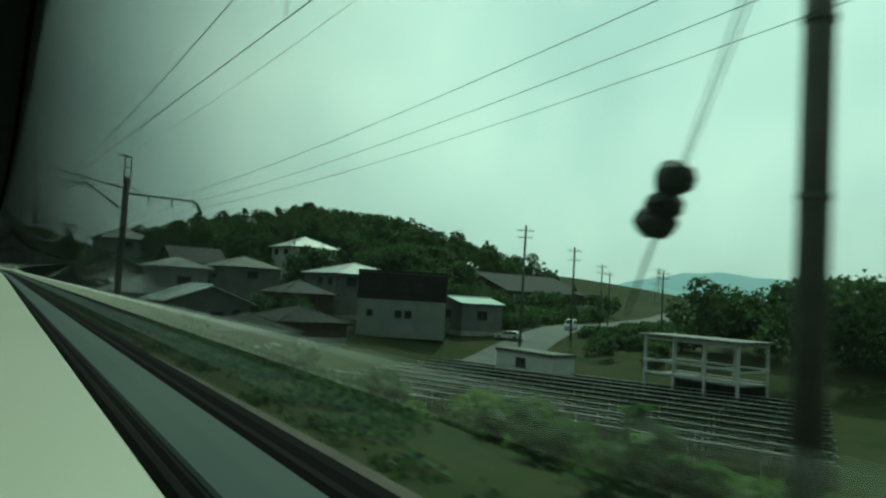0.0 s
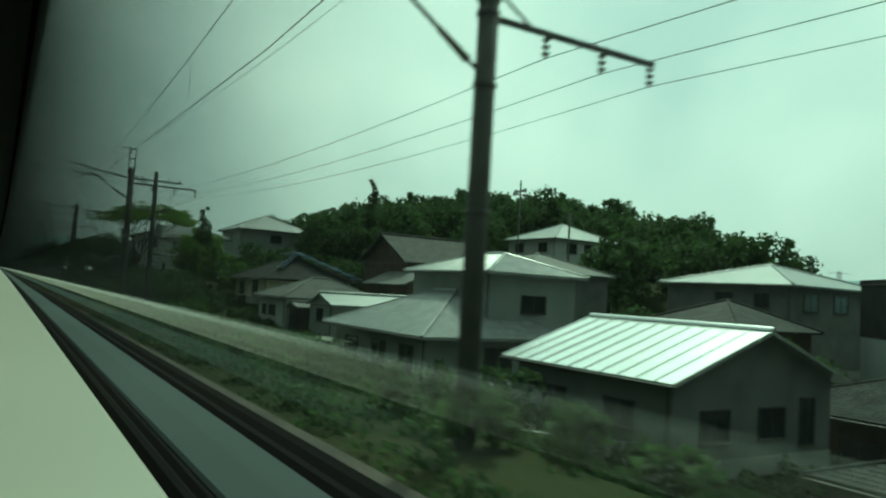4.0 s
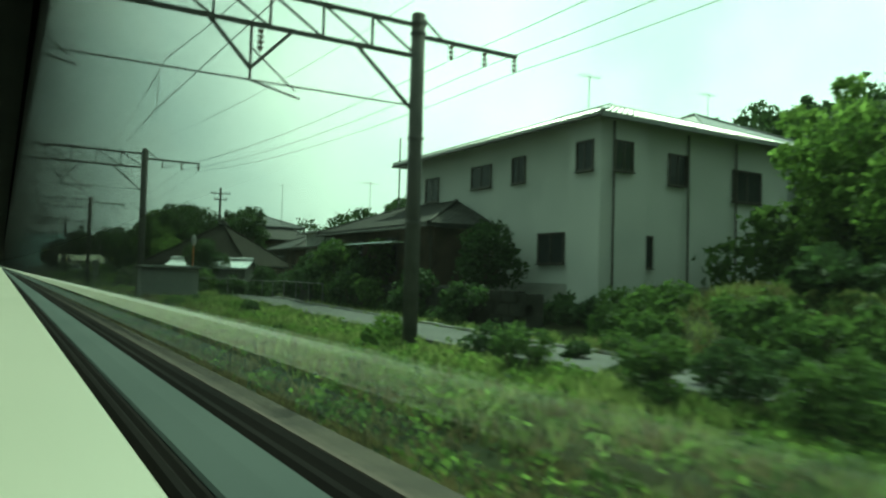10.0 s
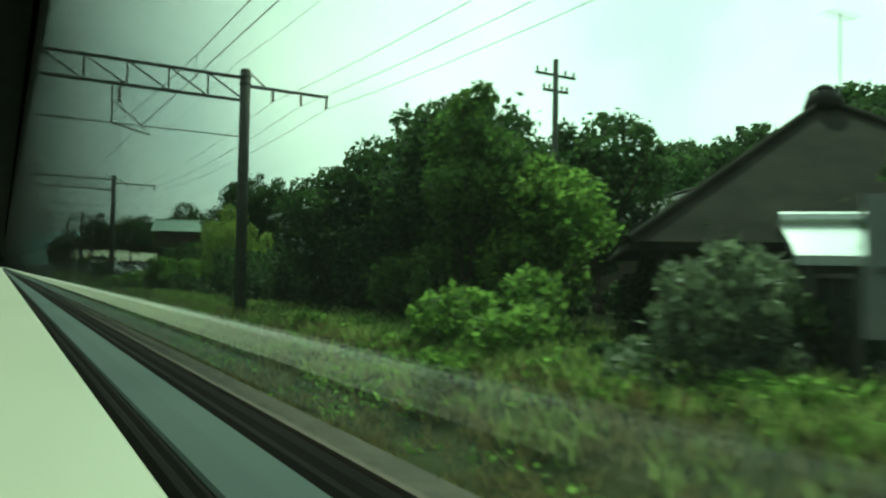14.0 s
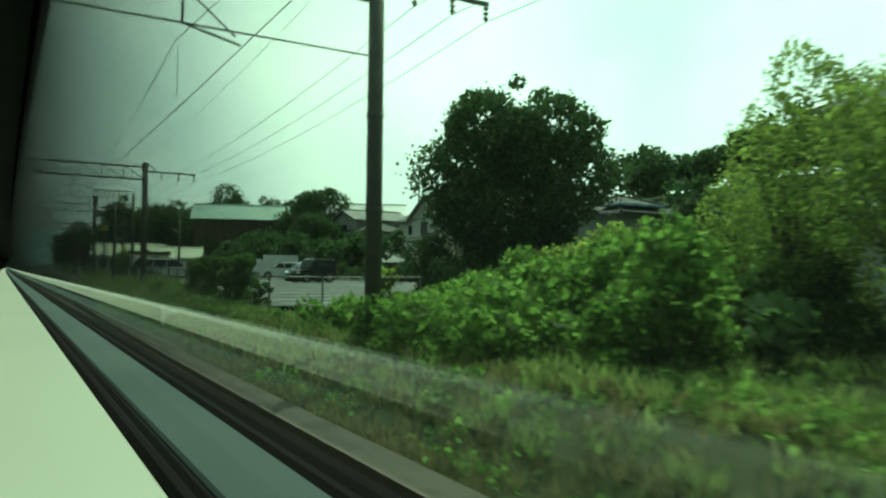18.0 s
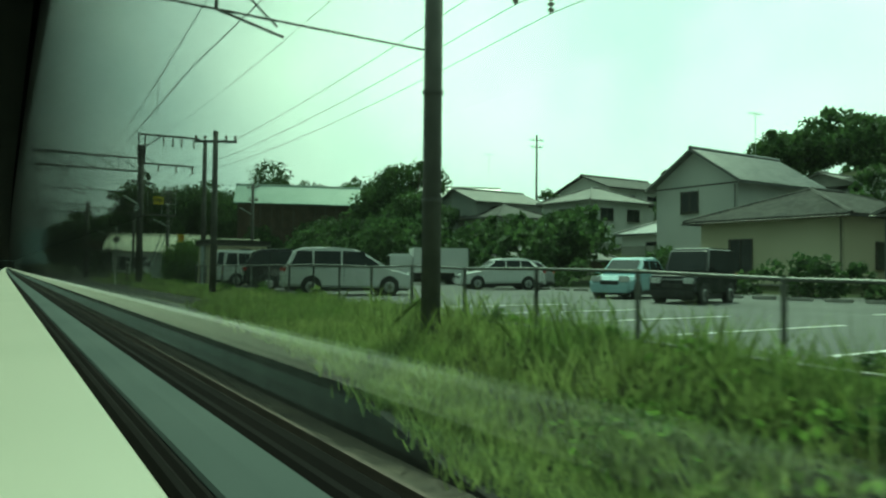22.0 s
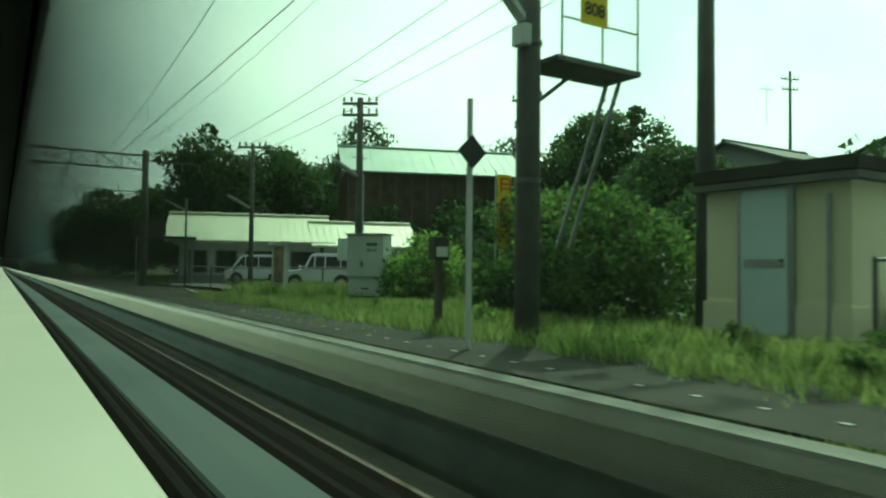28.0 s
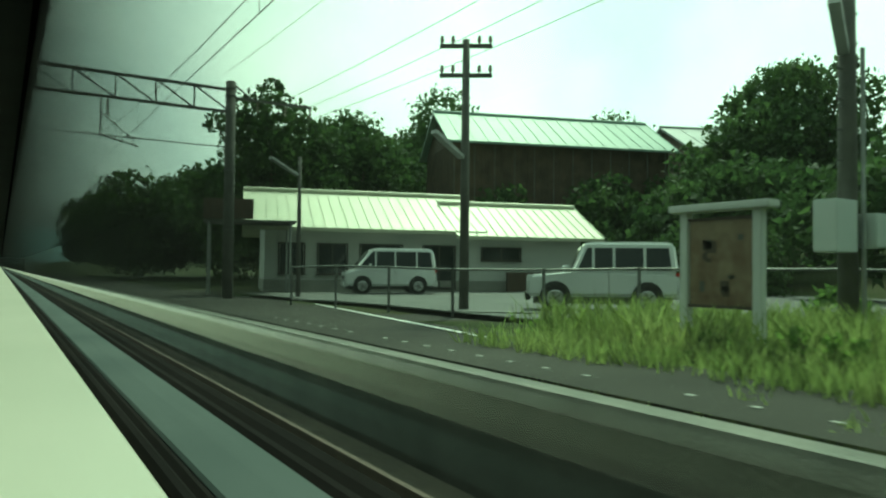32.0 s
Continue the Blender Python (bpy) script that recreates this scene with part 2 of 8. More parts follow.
M_ALU = mat("aluminium_frame", (0.45, 0.46, 0.46), (0.60, 0.60, 0.59), 0.4, 0.7, bump=0)
M_DARKFRAME = mat("bronze_frame", (0.05, 0.045, 0.04), (0.09, 0.08, 0.07), 0.5, 0.4, bump=0)
M_BARK = mat("bark", (0.06, 0.045, 0.03), (0.13, 0.10, 0.07), 0.95, scale=3, fine=25, bump=0.8)
L_DARK = leaf_mat("dark_leaves", (0.040, 0.072, 0.024), (0.085, 0.128, 0.044), 0.48)
L_MID = leaf_mat("green_leaves", (0.07, 0.12, 0.030), (0.13, 0.19, 0.052), 0.58)
L_LIGHT = leaf_mat("bright_leaves", (0.12, 0.20, 0.040), (0.21, 0.30, 0.075), 0.68)
L_PALE = leaf_mat("pale_grey_green_leaves", (0.09, 0.12, 0.06), (0.24, 0.27, 0.18), 0.4, 0.6)
L_YELLOW = leaf_mat("yellow_green_leaves", (0.17, 0.23, 0.05), (0.30, 0.36, 0.10), 0.7)
L_GRASS = leaf_mat("grass_blades", (0.15, 0.215, 0.058), (0.33, 0.375, 0.14), 0.48, 0.5)
L_DRY = leaf_mat("dry_grass_blades", (0.15, 0.14, 0.06), (0.26, 0.22, 0.11), 0.3, 0.5)
M_TARP = mat("blue_tarpaulin", (0.12, 0.24, 0.42), (0.70, 0.74, 0.76), 0.4, scale=1.5, fine=9, bump=0.6)
M_CARWHITE = mat("white_car_paint", (0.72, 0.74, 0.74), (0.78, 0.79, 0.79), 0.18, scale=1, fine=9, bump=0, spec=0.7)
M_CARDARK = mat("dark_car_paint", (0.012, 0.013, 0.016), (0.025, 0.026, 0.03), 0.15, scale=1, fine=9, bump=0, spec=0.7)
M_CARBLUE = mat("pale_blue_car_paint", (0.35, 0.52, 0.58), (0.42, 0.58, 0.63), 0.2, scale=1, fine=9, bump=0, spec=0.7)
M_CARSILVER = mat("silver_car_paint", (0.42, 0.43, 0.44), (0.5, 0.5, 0.51), 0.25, 0.6, scale=1, fine=9, bump=0)
M_RUBBER = mat("black_rubber", (0.008, 0.008, 0.008), (0.02, 0.02, 0.019), 0.6, scale=8, fine=60, bump=0.1)
M_RIM = mat("alloy_rim", (0.4, 0.4, 0.41), (0.55, 0.55, 0.55), 0.35, 0.8, bump=0)
M_RED = mat("red_lens", (0.30, 0.015, 0.01), (0.42, 0.03, 0.02), 0.2, bump=0)
M_LAMP = mat("headlamp_lens", (0.6, 0.62, 0.62), (0.75, 0.76, 0.76), 0.1, bump=0)
M_BLACK = mat("black_plastic", (0.012, 0.012, 0.012), (0.03, 0.03, 0.03), 0.5, bump=0.05)
M_YELLOW = mat("yellow_cloth", (0.80, 0.62, 0.03), (0.88, 0.70, 0.06), 0.8, scale=2, fine=50, bump=0.1)
M_REDINK = mat("red_ink", (0.45, 0.03, 0.02), (0.55, 0.05, 0.03), 0.8, bump=0)
M_INK = mat("black_ink", (0.02, 0.02, 0.02), (0.04, 0.04, 0.04), 0.8, bump=0)
M_PAINT = mat("white_road_paint", (0.60, 0.60, 0.57), (0.75, 0.75, 0.72), 0.8, scale=3, fine=40, bump=0.2)
M_WORNPAINT = mat("worn_platform_paint", (0.22, 0.22, 0.20), (0.42, 0.42, 0.40), 0.9, scale=9, fine=60, bump=0.2)
M_RUSTBOARD = mat("rusty_weathered_board", (0.13, 0.075, 0.045), (0.32, 0.25, 0.17), 0.85, scale=2.2, fine=14, bump=0.4)
M_CABINET = mat("pale_grey_cabinet_paint", (0.50, 0.54, 0.53), (0.62, 0.65, 0.64), 0.5, scale=1.5, fine=30, bump=0.05)
M_DOORBLUE = mat("pale_blue_door_paint", (0.48, 0.56, 0.58), (0.58, 0.65, 0.66), 0.5, scale=1.5, fine=30, bump=0.05)
M_ORANGE = mat("orange_paint", (0.50, 0.16, 0.03), (0.62, 0.22, 0.05), 0.5, bump=0.05)
M_SOLAR = mat("solar_cell_glass", (0.015, 0.017, 0.022), (0.03, 0.033, 0.04), 0.15, scale=1, fine=8, bump=0, spec=0.7)
# air haze is put into the pale blue colour of the mountains
M_PAINTEDHAZE = mat("painted_haze_mountain", (0.30, 0.42, 0.46), (0.36, 0.48, 0.52), 1.0, scale=0.002, fine=0.02, bump=0, spec=0, glow=(0.50, 0.68, 0.70, 0.75))
M_LEDGE = mat("cream_ledge_laminate", (0.50, 0.52, 0.43), (0.58, 0.59, 0.50), 0.35, scale=5, fine=90, bump=0.05)
# white colour holds the highlight of the ledge's rounded edge
M_HIGHLIGHT = mat("edge_highlight_strip", (0.82, 0.83, 0.80), (0.88, 0.88, 0.86), 0.3, scale=6, fine=90, bump=0.03)
M_METALSTRIP = mat("brushed_window_frame", (0.055, 0.075, 0.075), (0.085, 0.108, 0.106), 0.8, 0.0, spec=0.12, scale=9, fine=120, bump=0.06)
M_GASKET = mat("black_window_gasket", (0.004, 0.004, 0.004), (0.010, 0.009, 0.008), 0.9, spec=0.05, scale=9, fine=120, bump=0.15)
# near-black panel colour carries the interior's dimness into the pane's reflections
M_CABIN = mat("dimmed_train_panel", (0.030, 0.034, 0.030), (0.05, 0.055, 0.048), 0.7, scale=2, fine=60, bump=0.05)
G_TRAIN = clear_glass("tinted_train_glass", (0.92, 0.975, 0.945), 4.1, 0.016)
G_OUTER = clear_glass("outer_train_glass", (0.965, 0.99, 0.975), 5.0, 0.006)
G_CAR = M_PANE

# ---- the line of the track ----
ROWS = np.array(PATH)


def track_x(y):
    """East-west place of the window line at that northing."""
    return float(np.interp(y, ROWS[:, 2], ROWS[:, 1])) + (0.033 * (y - ROWS[-1, 2]) if y > ROWS[-1, 2] else 0.0) + (0.08 * (y - 0) if y < 0 else 0.0)


def smooth(a, b, v):
    t = min(max((v - a) / (b - a), 0.0), 1.0)
    return t * t * (3 - 2 * t)


BASE_Y = (-200, 55, 72, 82, 92, 115, 137, 150, 160, 200, 230, 270, 283, 298, 310, 700)
BASE_Z = (-7.5, -7.5, -7.3, -5.5, -4.4, -3.0, -2.2, -0.8, 0.1, 0.5, 0.5, 0.35, 0.5, 0.86, 0.95, 0.95)
HILL_Y = (60, 95, 120, 150, 200, 250, 300, 350, 400, 600)
HILL_H = (0, 0, 3, 10, 18, 17, 17, 15, 10, 8)


def ground_z(x, y):
    lat = x - track_x(min(max(y, 0), 500))
    low = float(np.interp(y, BASE_Y, BASE_Z))
    if y < 110 and x > 60:
        low = low + (-3.0 - low) * smooth(60, 100, x)
    hill = float(np.interp(y - 0.55 * max(x - 60, 0), HILL_Y, HILL_H)) * smooth(28, 120, x)
    hill *= 1 - smooth(150, 215, x)
    hill += 0.16 * min(max(x - 115, 0), 110) * smooth(170, 300, y - 0.2 * x) * (1 - smooth(340, 430, y - 0.55 * (x - 100)))
    far = smooth(330, 800, x)
    z = low + hill * (1 - far) + (-3.0 - low) * far
    shoulder = -0.42
    edge = 7.2 if y < 130 else 5.0
    if lat < edge:
        bank = shoulder
    else:
        bank = shoulder + (z - shoulder) * min((lat - edge) / max(abs(z - shoulder) * 1.5, 1.2), 1.0)
    if lat < -8:
        bank = shoulder + (low - shoulder) * smooth(-8, -20, lat)
    bank += 1.5 * smooth(15.6, 18.4, x) * (1 - smooth(25, 31, x)) * smooth(157, 162, y) * (1 - smooth(171.5, 174.5, y))
    rough = 0.10 * noise.noise((x * 0.35, y * 0.35, 0)) * smooth(5, 8, abs(lat))
    return bank + rough


# ---- mesh helpers ----
def thing(name, label, category, group="", at=(0, 0, 0), turn=0.0, kind=""):
    ob = new(name)
    ob.empty_display_size = 0.3
    ob.matrix_world = pose(*at, 0, 0, turn)
    return tagged(ob, label, category, group, kind)


def part(name, bm, material, parent=None, label="", at=None, soft=False):
    """Links a bmesh as one mesh object under a thing or a part."""
    me = bpy.data.meshes.new(name)
    bmesh.ops.recalc_face_normals(bm, faces=bm.faces)
    bm.to_mesh(me)
    bm.free()
    if soft:
        for f in me.polygons:
            f.use_smooth = soft != "edges" or f.area < 0.035
    me.materials.append(material)
    ob = new(name, me)
    if parent is not None:
        ob.parent = parent
    if at is not None:
        ob.location = at
    if label:
        ob["label"] = label
    return ob


def raw(name, verts, faces, material, parent=None, label="", soft=False):
    me = bpy.data.meshes.new(name)
    me.from_pydata(verts if isinstance(verts, list) else verts.tolist(), [], faces if isinstance(faces, list) else faces.tolist())
    me.materials.append(material)
    if soft:
        for f in me.polygons:
            f.use_smooth = True
    ob = new(name, me)
    if parent is not None:
        ob.parent = parent
    if label:
        ob["label"] = label
    return ob


def box(bm, x0, x1, y0, y1, z0, z1, bev=0.0, m=None):
    r = bmesh.ops.create_cube(bm, size=1.0, matrix=Matrix.Translation(((x0 + x1) / 2, (y0 + y1) / 2, (z0 + z1) / 2)) @ Matrix.Diagonal((abs(x1 - x0), abs(y1 - y0), abs(z1 - z0), 1)))
    vs = r["verts"]
    if bev:
        es = list({e for v in vs for e in v.link_edges})
        vs = [v for v in bmesh.ops.bevel(bm, geom=es, offset=bev, segments=2, affect="EDGES")["verts"]]
    if m is not None:
        bmesh.ops.transform(bm, matrix=m, verts=list(set(vs)))
    return bm


def boxed(*a, **k):
    return box(bmesh.new(), *a, **k)


def tube(bm, a, b, r0, r1=None, n=8):
    """A tapered round bar from a to b."""
    a, b = Vector(a), Vector(b)
    d = b - a
    m = Matrix.Translation((a + b) / 2) @ d.to_track_quat("Z", "Y").to_matrix().to_4x4()
    bmesh.ops.create_cone(bm, cap_ends=True, segments=n, radius1=r0, radius2=r0 if r1 is None else r1, depth=d.length, matrix=m)
    return bm


def tubed(*a, **k):
    return tube(bmesh.new(), *a, **k)


def bar(bm, a, b, w, h):
    """A square bar from a to b."""
    a, b = Vector(a), Vector(b)
    d = b - a
    m = Matrix.Translation((a + b) / 2) @ d.to_track_quat("Y", "Z").to_matrix().to_4x4() @ Matrix.Diagonal((w, d.length, h, 1))
    bmesh.ops.create_cube(bm, size=1.0, matrix=m)
    return bm


def barred(*a):
    return bar(bmesh.new(), *a)


def prism(bm, pts, y0, y1, inset=None):
    """A side outline of (x, z) points drawn out from y0 to y1."""
    a = [bm.verts.new((x, y0, z)) for x, z in pts]
    b = [bm.verts.new((x, y1, z)) for x, z in pts]
    bm.faces.new(a)
    bm.faces.new(b[::-1])
    k = len(pts)
    for i in range(k):
        bm.faces.new((a[i], b[i], b[(i + 1) % k], a[(i + 1) % k]))
    return bm


def strip(name, ys, left, right, lift, material, label="", kind="structure", parent=None, depth=0.0, ground=True, z=None):
    """A sheet along the track between two offsets from the window line; with depth it has a thickness."""
    v, f = [], []
    for i, y in enumerate(ys):
        c = track_x(y)
        a, b = (left(y) if callable(left) else left), (right(y) if callable(right) else right)
        for j in range(5):
            x = c + a + (b - a) * j / 4
            v.append((x, y, (ground_z(x, y) if z is None else (z(y) if callable(z) else z)) + lift))
        if i:
            o = (i - 1) * 5
            f += [(o + j, o + j + 1, o + j + 6, o + j + 5) for j in range(4)]
    ob = raw(name, v, f, material, parent)
    if depth:
        mod = ob.modifiers.new("thickness", "SOLIDIFY")
        mod.thickness, mod.offset = depth, -1
    return tagged(ob, label, "", "", kind) if parent is None else ob

# ---- train window along the line ----
def along(t):
    """Place and turn of the window frame, gliding through the rows."""
    i = min(int(t / 0.5), len(ROWS) - 2)
    u = t / 0.5 - i
    p = [ROWS[min(max(i + k, 0), len(ROWS) - 1), 1:] for k in (-1, 0, 1, 2)]
    if i == 0:
        p[0] = 2 * p[1] - p[2]
    if i + 2 >= len(ROWS):
        p[3] = 2 * p[2] - p[1]
    return 0.5 * (2 * p[1] + (p[2] - p[0]) * u + (2 * p[0] - 5 * p[1] + 4 * p[2] - p[3]) * u * u + (3 * p[1] - p[0] - 3 * p[2] + p[3]) * u ** 3)


SEAT = pose(0, 0, 0, 91.7, -0.6, -31.0).inverted()
SECTIONS = []
for k in range(-1, 641 + 1):
    r = along(min(max(k * 0.05, 0), 32.0))
    m = pose(*r) @ SEAT
    if k < 0:
        m = m @ Matrix.Translation((0, -4, 0))
    if k > 640:
        m = m @ Matrix.Translation((0, 110, 0))
    SECTIONS.append(m)


def sweep(name, outline, material, label, closed=True):
    """An outline of (across, up) points in metres from the eye, drawn along the whole window line."""
    v, f, k = [], [], len(outline)
    for s, m in enumerate(SECTIONS):
        v += [tuple(m @ Vector((x, 0, z))) for x, z in outline]
        if s:
            o = (s - 1) * k
            f += [(o + j, o + (j + 1) % k, o + k + (j + 1) % k, o + k + j) for j in range(k if closed else k - 1)]
    return tagged(raw(name, v, f, material), label, "", "", "structure")


sweep("window_sill", [(-0.0180, -0.080), (-0.0165, -0.066), (-0.0120, -0.0605), (-0.0090, -0.0600), (0.0385, -0.0600), (0.0405, -0.062), (0.0405, -0.10), (-0.0180, -0.10)], M_LEDGE, "cream laminate ledge under the train window")
sweep("window_gasket", [(0.0408, -0.0612), (0.0425, -0.0596), (0.0448, -0.0598), (0.0468, -0.0616), (0.0490, -0.0606), (0.0508, -0.0612), (0.0515, -0.0630), (0.0515, -0.10), (0.0408, -0.10)], M_GASKET, "black rubber gasket along the train window")
sweep("window_frame_strip", [(0.0518, -0.0618), (0.0530, -0.0608), (0.0660, -0.0604), (0.0775, -0.0608), (0.0785, -0.0625), (0.0785, -0.10), (0.0518, -0.10)], M_METALSTRIP, "dull blue-grey metal strip of the train window frame")
sweep("window_seal", [(0.0788, -0.0620), (0.0815, -0.0606), (0.0850, -0.0612), (0.0875, -0.0632), (0.0910, -0.0618), (0.0955, -0.0616), (0.0985, -0.0640), (0.0985, -0.10), (0.0788, -0.10)], M_GASKET, "black rubber seal under the train window glass")
# strip added out of view so the pane mirrors a bright line
sweep("sill_edge", [(-0.0180, -0.0600), (-0.0175, -0.0570), (-0.0155, -0.0562), (-0.0138, -0.0570), (-0.0132, -0.0612), (-0.0180, -0.0680)], M_HIGHLIGHT, "added white strip standing in for the ledge edge's highlight")
pane = sweep("window_pane", [(0.0990, -0.064), (0.0990, 0.95)], G_TRAIN, "greenish train window glass with faint reflections", closed=False)
pane.visible_shadow = False
outer = sweep("window_outer_pane", [(0.1060, -0.064), (0.1060, 0.95)], G_OUTER, "outer sheet of the double train window glass", closed=False)
outer.visible_shadow = False
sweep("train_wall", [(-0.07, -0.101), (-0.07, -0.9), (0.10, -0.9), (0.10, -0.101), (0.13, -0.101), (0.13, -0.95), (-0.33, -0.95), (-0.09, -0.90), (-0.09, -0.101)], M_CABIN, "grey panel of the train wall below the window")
# height chosen so this added strip stands in for the dark side post
sweep("window_head", [(0.098, 0.95), (0.096, 1.15), (0.13, 1.15), (0.13, 0.95)], M_GASKET, "black strip over the train window, standing in for its post")
sweep("train_ceiling", [(0.10, 1.15), (-2.60, 1.15), (-2.60, -0.9), (-0.33, -0.9), (-0.33, -0.96), (-2.66, -0.96), (-2.66, 1.21), (0.10, 1.21)], M_CABIN, "ceiling and far wall of the train, dimness put into the colour")

# added panel hides the bright backdrop at the cabin's open end
raw_end = [tuple(SECTIONS[-1] @ Vector(q)) for q in ((0.0975, 0.3, -0.10), (0.0975, 0.3, 1.15), (-2.6, 0.3, 1.15), (-2.6, 0.3, -0.90), (-0.33, 0.3, -0.90), (-0.07, 0.3, -0.10))]
tagged(raw("train_end_wall", raw_end, [tuple(range(6))], M_CABIN), "added dark panel closing the train's far end", "", "", "structure")

# ---- ground ----
def axis(lo, hi, near0, near1, step, grow):
    out = list(np.arange(near0, near1, step))
    s, v = step, near1
    while v < hi:
        out.append(v)
        s *= grow
        v += s
    s, v = step, near0
    low = []
    while v > lo:
        s *= grow
        v -= s
        low.append(v)
    return low[::-1] + out + [hi]


gx, gy = axis(-600, 4200, 0, 60, 0.9, 1.12), axis(-900, 4500, -5, 400, 1.6, 1.2)
gv = [(x, y, ground_z(x, y)) for y in gy for x in gx]
nx = len(gx)
gf = [(j * nx + i, j * nx + i + 1, (j + 1) * nx + i + 1, (j + 1) * nx + i) for j in range(len(gy) - 1) for i in range(nx - 1)]
tagged(raw("ground", gv, gf, M_SOIL, soft=True), "weedy green and brown ground beside the railway", "", "", "structure")

# ---- tracks ----
YS = list(np.arange(-20, 470, 4.0))
strip("ballast_bed", YS, -4.5, lambda y: 4.0 if y < 290 else 3.9, 0, M_BALLAST, "brown stone ballast of the double track", z=-0.20, depth=0.3)
for i, lat in enumerate((-1.85, -0.75, 2.1, 3.18)):
    v, f = [], []
    prof = ((-0.055, -0.15), (-0.055, -0.135), (-0.012, -0.12), (-0.012, -0.04), (-0.033, -0.03), (-0.033, 0), (0.033, 0), (0.033, -0.03), (0.012, -0.04), (0.012, -0.12), (0.055, -0.135), (0.055, -0.15))
    for s, y in enumerate(YS):
        v += [(track_x(y) + lat + a, y, b) for a, b in prof]
        if s:
            o = (s - 1) * 12
            f += [(o + j, o + (j + 1) % 12, o + 12 + (j + 1) % 12, o + 12 + j) for j in range(12)]
    tagged(raw("rail", v, f, M_RAIL), "rusty steel rail on concrete sleepers", "rail", "rails of the double track")
sl = bmesh.new()
for y in np.arange(60, 400, 0.68):
    box(sl, track_x(y) + 1.6, track_x(y) + 3.7, y - 0.11, y + 0.11, -0.35, -0.197)
tagged(part("sleepers", sl, M_BALLAST), "grey concrete sleepers half sunk in ballast", "sleepers", "", "stuff")

# ---- platform ----
EDGE = 3.92
PS = list(np.arange(304, 460, 2.0))


def ramp_z(y):
    return float(np.interp(y, (294, 296, 299.7, 301.4, 304.3, 306.6, 308), (-0.36, -0.1, 0.58, 0.71, 0.82, 0.92, 0.93)))


PSS = list(np.arange(294, 462, 1.0))
strip("platform_ramp", [y for y in PSS if y < 308], EDGE + 0.07, 6.6, 0, M_SOIL, "weedy earth ramp up to the platform", z=ramp_z)
strip("ramp_kerb", [y for y in PSS if y < 308], EDGE + 0.02, EDGE + 0.14, 0.006, M_DARKCONC, "dark kerb along the platform ramp", z=ramp_z, depth=0.18)
strip("platform", [y for y in PSS if y >= 307], EDGE + 0.42, lambda y: 5.9 if y < 330 else 6.4 if y < 352 else 9.5 + 0.3 * (y - 352) * (1 if y < 372 else 0) + (6 if y >= 372 else 0), 0, M_PLATFORM, "worn dark asphalt station platform", z=ramp_z)
strip("platform_edge", [y for y in PSS if y >= 307], EDGE, EDGE + 0.26, 0.012, M_COPING, "pale worn concrete coping of the platform edge", z=ramp_z, depth=0.16)
v, f = [], []
for s, y in enumerate(PSS):
    c = track_x(y) + EDGE + 0.06
    v += [(c, y, -0.5), (c, y, ramp_z(y) - 0.15), (c + 0.25, y, ramp_z(y) - 0.15), (c + 0.25, y, -0.5)]
    if s:
        o = 4 * (s - 1)
        f += [(o + j, o + (j + 1) % 4, o + 4 + (j + 1) % 4, o + 4 + j) for j in range(4)]
tagged(raw("platform_wall", v, f, M_DARKCONC), "very dark concrete face of the platform", "", "", "structure")
dot = bmesh.new()
box(dot, -0.03, 0.03, -0.045, 0.045, 0, 0.006, 0.002)
first = tagged(part("platform_mark", dot, M_WORNPAINT), "small worn white paint mark on the platform", "paint mark", "paint marks along the platform")
first.matrix_world = pose(track_x(312) + EDGE + 0.95, 312, 0.936)
for i in range(1, 75):
    y = 312 + i * 0.62
    if i % 9 != 4:
        copy_thing(first, pose(track_x(y) + EDGE + 0.95, y, ramp_z(y) + 0.004))

# ---- plants ----
RNG = np.random.default_rng(7)


def leaf_mesh(centres, size, long=1.7, flat=0.0, tri=False):
    """Small pointed leaves, turned every way, at the given places; tri: plain three-cornered ones for far trees."""
    n = len(centres)
    a = RNG.normal(size=(n, 3))
    a[:, 2] = a[:, 2] * (1 - flat) - 0.3 * flat
    a /= np.linalg.norm(a, axis=1)[:, None]
    b = np.cross(a, RNG.normal(size=(n, 3)))
    b /= np.linalg.norm(b, axis=1)[:, None] + 1e-9
    s = (size * RNG.uniform(0.6, 1.3, n))[:, None]
    c = np.asarray(centres)
    if tri:
        v = np.stack([c - a * s * 0.85, c + b * s * 0.6 + a * s * 0.5, c - b * s * 0.6 + a * s * 0.5], 1).reshape(-1, 3)
        return v, np.arange(3 * n).reshape(-1, 3)
    v = np.stack([c - a * s * long / 2, c + b * s / 2, c + a * s * long / 2, c - b * s / 2], 1).reshape(-1, 3)
    return v, np.arange(4 * n).reshape(-1, 4)


def crown_mesh(blobs, cover, leaf, tri=False):
    """Leaves over a set of blobs, with a sparse filling of larger ones inside that stops the light."""
    v, f = leaf_mesh(crown_points(blobs, cover, leaf), leaf, tri=tri)
    w, g = leaf_mesh(crown_points([(x, y, z, r * 0.74, q) for x, y, z, r, q in blobs], 0.45, leaf * 1.7), leaf * 1.7, tri=tri)
    return np.concatenate([v, w]), np.concatenate([f, g + len(v)])


